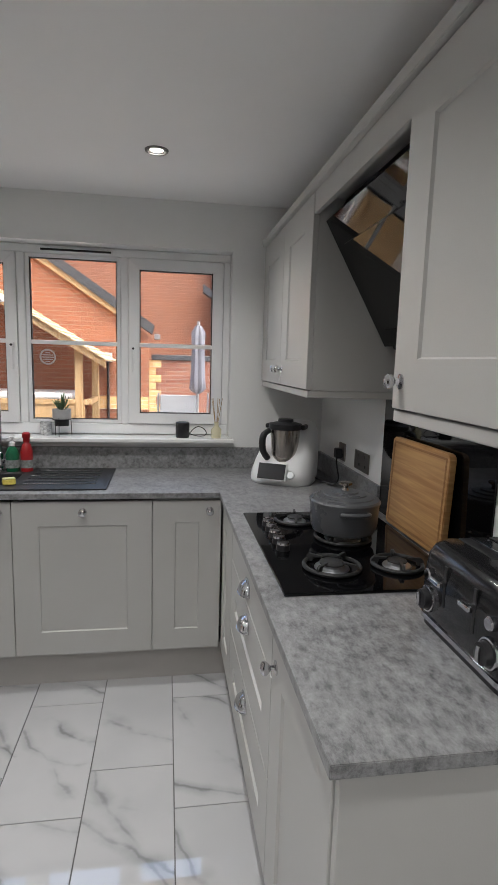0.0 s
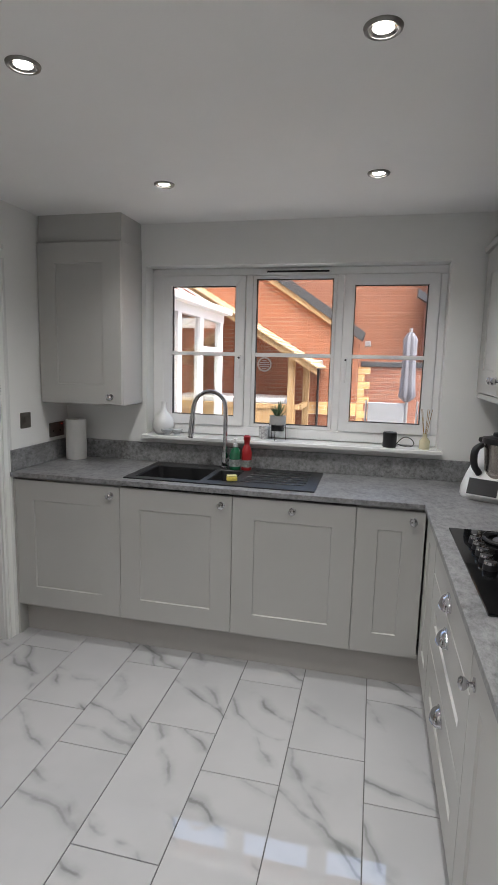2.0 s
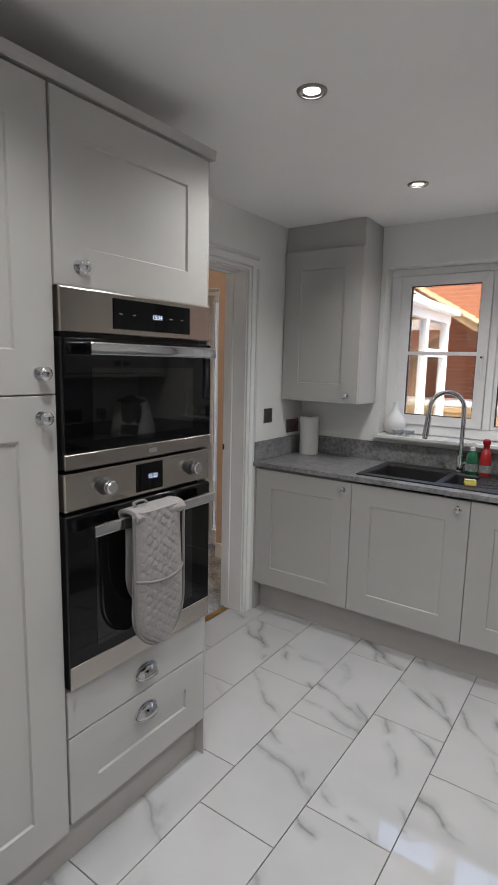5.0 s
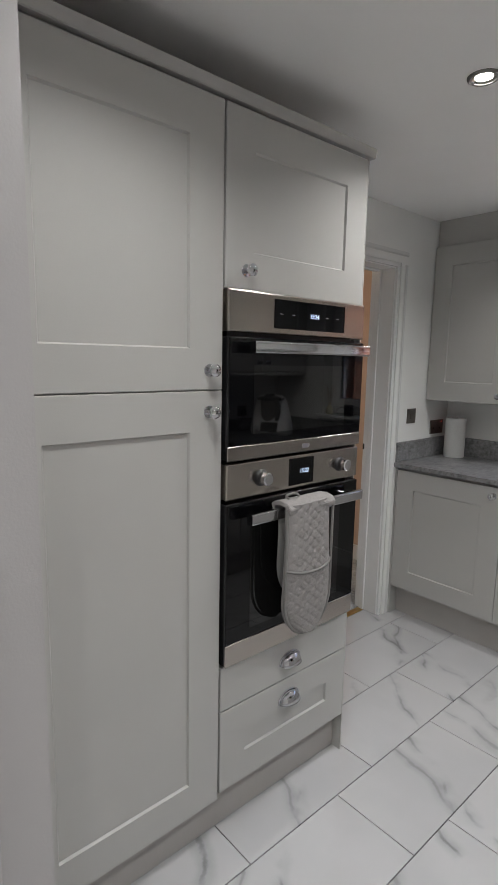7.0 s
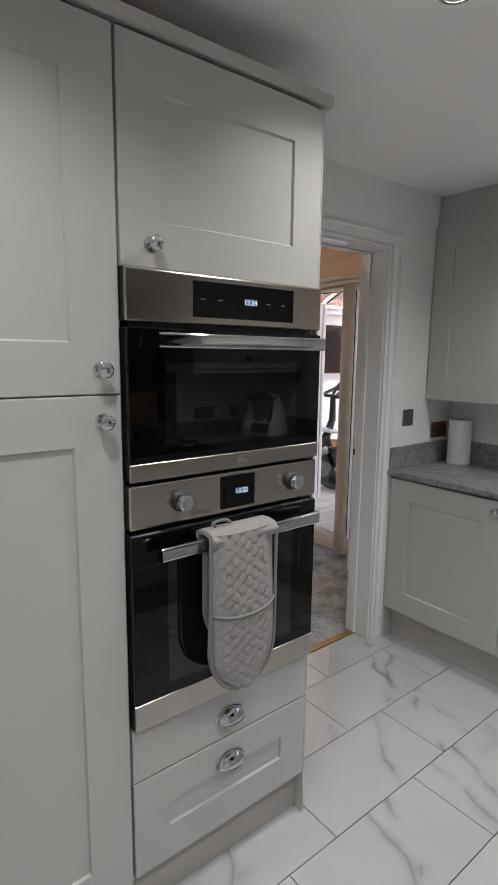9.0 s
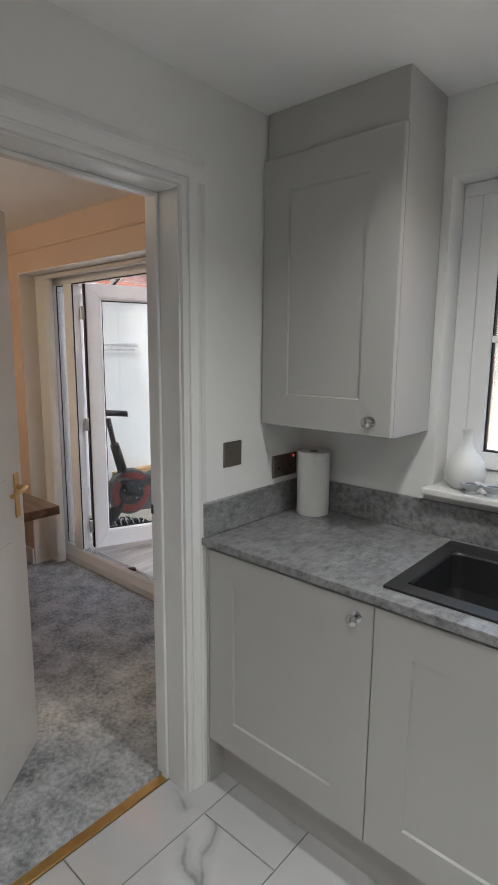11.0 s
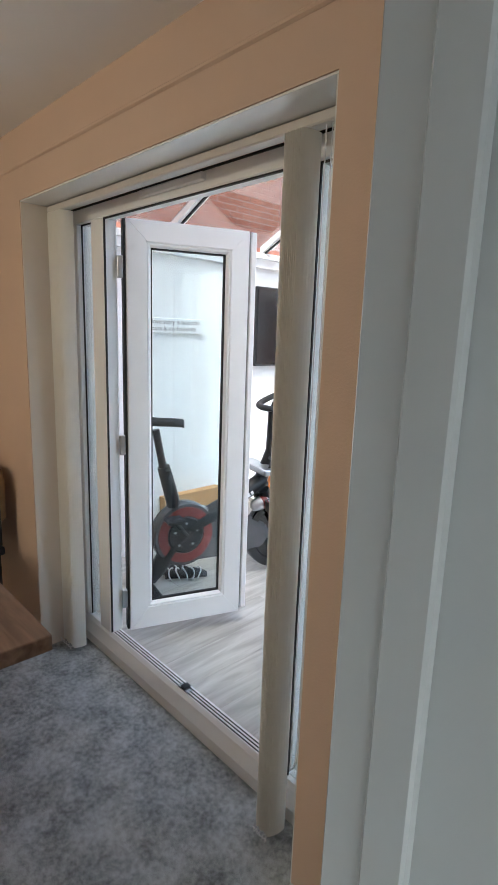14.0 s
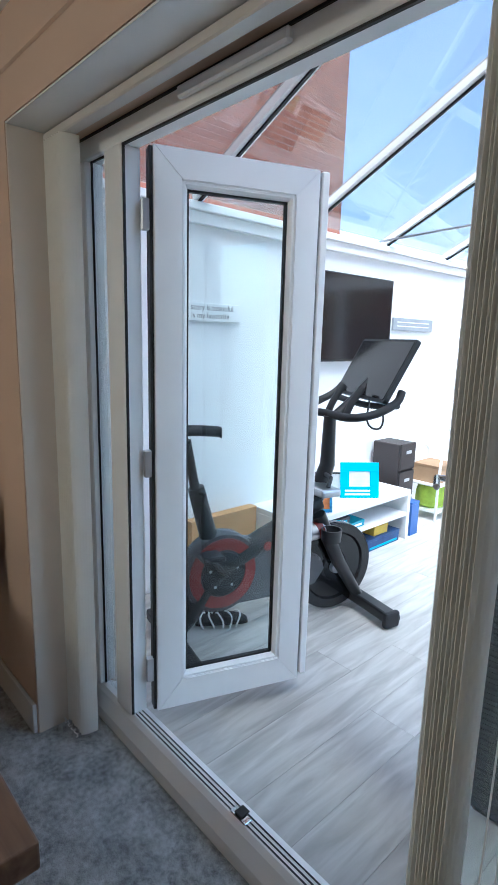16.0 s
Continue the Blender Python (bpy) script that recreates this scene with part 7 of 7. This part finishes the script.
part("crystal", lathe([(0.0, 0.0), (0.02, 0.012), (0.024, 0.03), (0.012, 0.05), (0.008, 0.06), (0.016, 0.075), (0.012, 0.09), (0.0, 0.1)], (-2.62, 4.32, 2.36), seg=8), mat("crystal", (0.7, 0.72, 0.75), 0.03, spec=1.0), ch)
part("thread", tube([(-2.62, 4.32, 2.46), (-2.62, 4.32, 2.58)], 0.0012, 5), M_WHITE, ch)

# things on the far side of the dining table
jc = thing("dining_chair", "dark dining chair with a tan jacket over its back", "chair", (-4.40, 2.93, 0.004))
part("seat", box(-4.61, -4.19, 2.74, 3.10, 0.44, 0.48, 0.01, 2), M_BLK, jc)
for x in (-4.58, -4.22):
    for y in (2.77, 3.07):
        part("leg", cyl((x, y, 0.004), (x, y, 0.44), 0.016, seg=10), M_BLK, jc)
part("backrest", box(-4.60, -4.20, 3.06, 3.095, 0.48, 0.84, 0.012, 2), M_BLK, jc)
jk = prism([(3.035, 0.62), (3.03, 0.80), (3.05, 0.87), (3.08, 0.885), (3.11, 0.87), (3.125, 0.80), (3.12, 0.60)], "x", -4.58, -4.21, bev=0.012)
part("jacket", jk, mat("tan_jacket", (0.30, 0.20, 0.11), 0.85, var=0.25, scale=12, bump=0.5, bscale=40), jc, "tan cloth jacket draped over the back")

# ---- garden seen through the kitchen window ----
gz = thing("timber_porch", "pale timber garden porch with a shingled lean-to roof", "porch", (-2.0, 9.0, -0.12))
for x, y in ((-1.12, 8.9), (-0.98, 9.75)):
    part("post", box(x - 0.055, x + 0.055, y - 0.055, y + 0.055, -0.12, 1.66, 0.004), M_TIMBER, gz)
def slope(x):
    return 1.44 + (-0.70 - x) * 0.60
part("barge_board", prism([(-0.70, 1.36), (-3.6, slope(-3.6) - 0.08), (-3.6, slope(-3.6) + 0.05), (-0.70, 1.47)], "y", 8.72, 8.76), M_TIMBER, gz)
part("eaves_beam", box(-1.17, -1.06, 8.78, 9.95, 1.62, 1.72, 0.004), M_TIMBER, gz)
M_SHING = wood_mat("timber_shingle", (0.52, 0.38, 0.22), (0.72, 0.56, 0.36), (10, 1, 10), 0.8)
for r in range(22):
    xa = -0.66 - r * 0.135
    rowb = bmesh.new()
    rnd = random.Random(r)
    y = 8.68
    while y < 9.95:
        w = rnd.uniform(0.09, 0.17)
        prism([(xa, slope(xa) + 0.045), (xa - 0.17, slope(xa - 0.17) + 0.03), (xa - 0.17, slope(xa - 0.17) + 0.045), (xa + rnd.uniform(0, 0.012), slope(xa) + 0.068)], "y", y, y + w - 0.008, bm=rowb)
        y += w
    part("shingle_row", rowb, M_SHING, gz)
part("side_rail", box(-3.4, -0.98, 8.86, 8.94, 0.78, 0.86, 0.004), M_TIMBER, gz)
part("side_panel", box(-3.4, -1.04, 8.88, 8.92, -0.12, 0.78, 0.002), M_TIMBER, gz)
part("corner_rail", box(-1.02, -0.94, 8.94, 9.95, 0.78, 0.86, 0.004), M_TIMBER, gz)
tub = thing("covered_tub", "pale covered tub under the timber porch", "tub", (-2.2, 9.3, -0.12))
part("tub_body", box(-3.2, -1.25, 9.0, 9.9, -0.12, 0.85, 0.03, 2), mat("tub_side", (0.4, 0.38, 0.36), 0.7, var=0.1), tub)
part("tub_cover", box(-3.22, -1.23, 8.98, 9.92, 0.85, 0.95, 0.03, 2), M_WHITE, tub, "pale padded cover")
vn = thing("wall_vent", "round white wall vent on the brick", "vent", (-1.80, 9.985, 1.40))
part("ring", lathe([(0.12, 0.0), (0.135, 0.01), (0.13, 0.02), (0.11, 0.02), (0.108, 0.0)], (-1.80, 9.998, 1.50), (0, -1, 0)), M_ALU, vn, smooth=40)
for k in range(5):
    h = 0.1 * math.cos((k - 2) * 0.6)
    part("louvre", box(-1.80 - h, -1.80 + h, 9.975, 9.992, 1.425 + 0.037 * k - 0.012, 1.425 + 0.037 * k + 0.004), M_ALU, vn)
dp = thing("downpipe", "dark rainwater pipe with a pale hopper on the brick wall", "drainpipe", (-0.79, 9.93, -0.12))
part("pipe", cyl((-0.79, 9.94, -0.12), (-0.79, 9.94, 1.45), 0.022, seg=12), M_BLK, dp)
part("hopper", box(-0.86, -0.72, 9.88, 9.995, 1.45, 1.60, 0.01), M_ALU, dp)
part("string_course", box(-1.0, -0.1, 9.975, 9.9995, 0.62, 0.84), M_BUFF, hs, "pale buff brick band")
pr = thing("parasol", "closed grey garden parasol on a pole", "parasol", (0.60, 7.0, -0.12))
part("pole", cyl((0.60, 7.0, -0.12), (0.60, 7.0, 1.98), 0.02, seg=12), M_ALU, pr)
cv = bmesh.new()
rgs = []
for z, r in ((1.10, 0.03), (1.16, 0.085), (1.3, 0.075), (1.6, 0.065), (1.85, 0.07), (1.93, 0.03)):
    rgs.append([cv.verts.new((0.60 + r * (1 + 0.22 * math.cos(6 * a)) * math.cos(a), 7.0 + r * (1 + 0.22 * math.cos(6 * a)) * math.sin(a), z)) for a in [2 * math.pi * k / 36 for k in range(36)]])
for a, c in zip(rgs, rgs[1:]):
    for i in range(36):
        cv.faces.new((a[i], a[(i + 1) % 36], c[(i + 1) % 36], c[i]))
cv.faces.new(rgs[-1]); cv.faces.new(rgs[0][::-1])
part("canopy", cv, mat("grey_canvas", (0.20, 0.20, 0.23), 0.85, var=0.15, bump=0.3), pr, "folded grey canopy", 60)
part("weighted_base", lathe([(0.0, 0), (0.22, 0), (0.22, 0.05), (0.06, 0.09), (0.0, 0.09)], (0.60, 7.0, -0.12)), M_IRON, pr)


def garden_chair(x, y):
    g = thing("garden_chair", "grey textilene garden chair with metal arms", "chair", (x, y, -0.12), group="grey garden chairs")
    part("seat", box(x - 0.24, x + 0.24, y - 0.45, y, 0.28, 0.31, 0.01), M_GCH, g)
    part("backrest", box(x - 0.22, x + 0.22, y - 0.02, y + 0.01, 0.38, 1.08, 0.01), M_GCH, g)
    for s in (-1, 1):
        part("side_frame", tube([(x + s * 0.25, y - 0.45, -0.12), (x + s * 0.25, y - 0.45, 0.56), (x + s * 0.25, y, 0.60), (x + s * 0.24, y + 0.02, 1.10)], 0.014, 8, smooth_steps=1), M_ALU, g)
        part("rear_leg", tube([(x + s * 0.25, y, 0.55), (x + s * 0.25, y + 0.1, -0.12)], 0.014, 8), M_ALU, g)
    return g


M_GCH = mat("grey_textilene", (0.30, 0.31, 0.33), 0.8, var=0.15, scale=60)
garden_chair(0.36, 7.0)
garden_chair(0.98, 7.1)


# ---- laid floors: tiles and planks, one by one ----
def slab_mesh(name, w, l, t, material, bev=0.0012):
    b = box(-w / 2, w / 2, -l / 2, l / 2, -t, 0.0)
    bmesh.ops.bevel(b, geom=[e for e in b.edges if all(v.co.z > -t / 2 for v in e.verts)], offset=bev, segments=1, affect="EDGES")
    me = bpy.data.meshes.new(name)
    b.to_mesh(me)
    b.free()
    me.materials.append(material)
    return me


CACHE = {}


def lay(name, parent, material, x0, x1, y0, y1, z, t, bev):
    key = (name, round(x1 - x0, 4), round(y1 - y0, 4))
    if key not in CACHE:
        CACHE[key] = slab_mesh(name, x1 - x0, y1 - y0, t, material, bev)
    ob = new(name, CACHE[key])
    ob.location = ((x0 + x1) / 2, (y0 + y1) / 2, z)
    ob.parent = parent
    return ob


TP, TL, GAP = 0.3026, 0.605, 0.0035
for k in range(-7, 3):
    x0, x1 = 0.2535 + TP * k, 0.2535 + TP * (k + 1)
    off = 1.9185 if k % 2 == 0 else 2.1215
    for j in range(-7, 4):
        y0, y1 = off + TL * j, off + TL * (j + 1)
        a, b, c, d = max(x0, -1.762), min(x1, 1.07), max(y0, -1.6), min(y1, 3.17)
        if b - a < 0.02 or d - c < 0.02:
            continue
        lay("tile", FLOOR, M_TILE, a + GAP / 2, b - GAP / 2, c + GAP / 2, d - GAP / 2, 0.0, 0.0078, 0.001)

CFLOOR = bpy.data.objects["floor_conservatory"]
PW, PL = 0.192, 1.285
rnd = random.Random(7)
x = CW
while x < CE - 0.06:
    x1 = min(x + PW, CE - 0.052)
    y = 3.475 - rnd.uniform(0.1, 1.1)
    while y < CN:
        a, b = max(y, 3.475), min(y + PL, CN)
        if b - a > 0.03:
            lay("plank", CFLOOR, M_LAMI, x + 0.0005, x1 - 0.0005, a + 0.0005, b - 0.0005, CF, 0.0118, 0.0006)
        y += PL
    x = x1
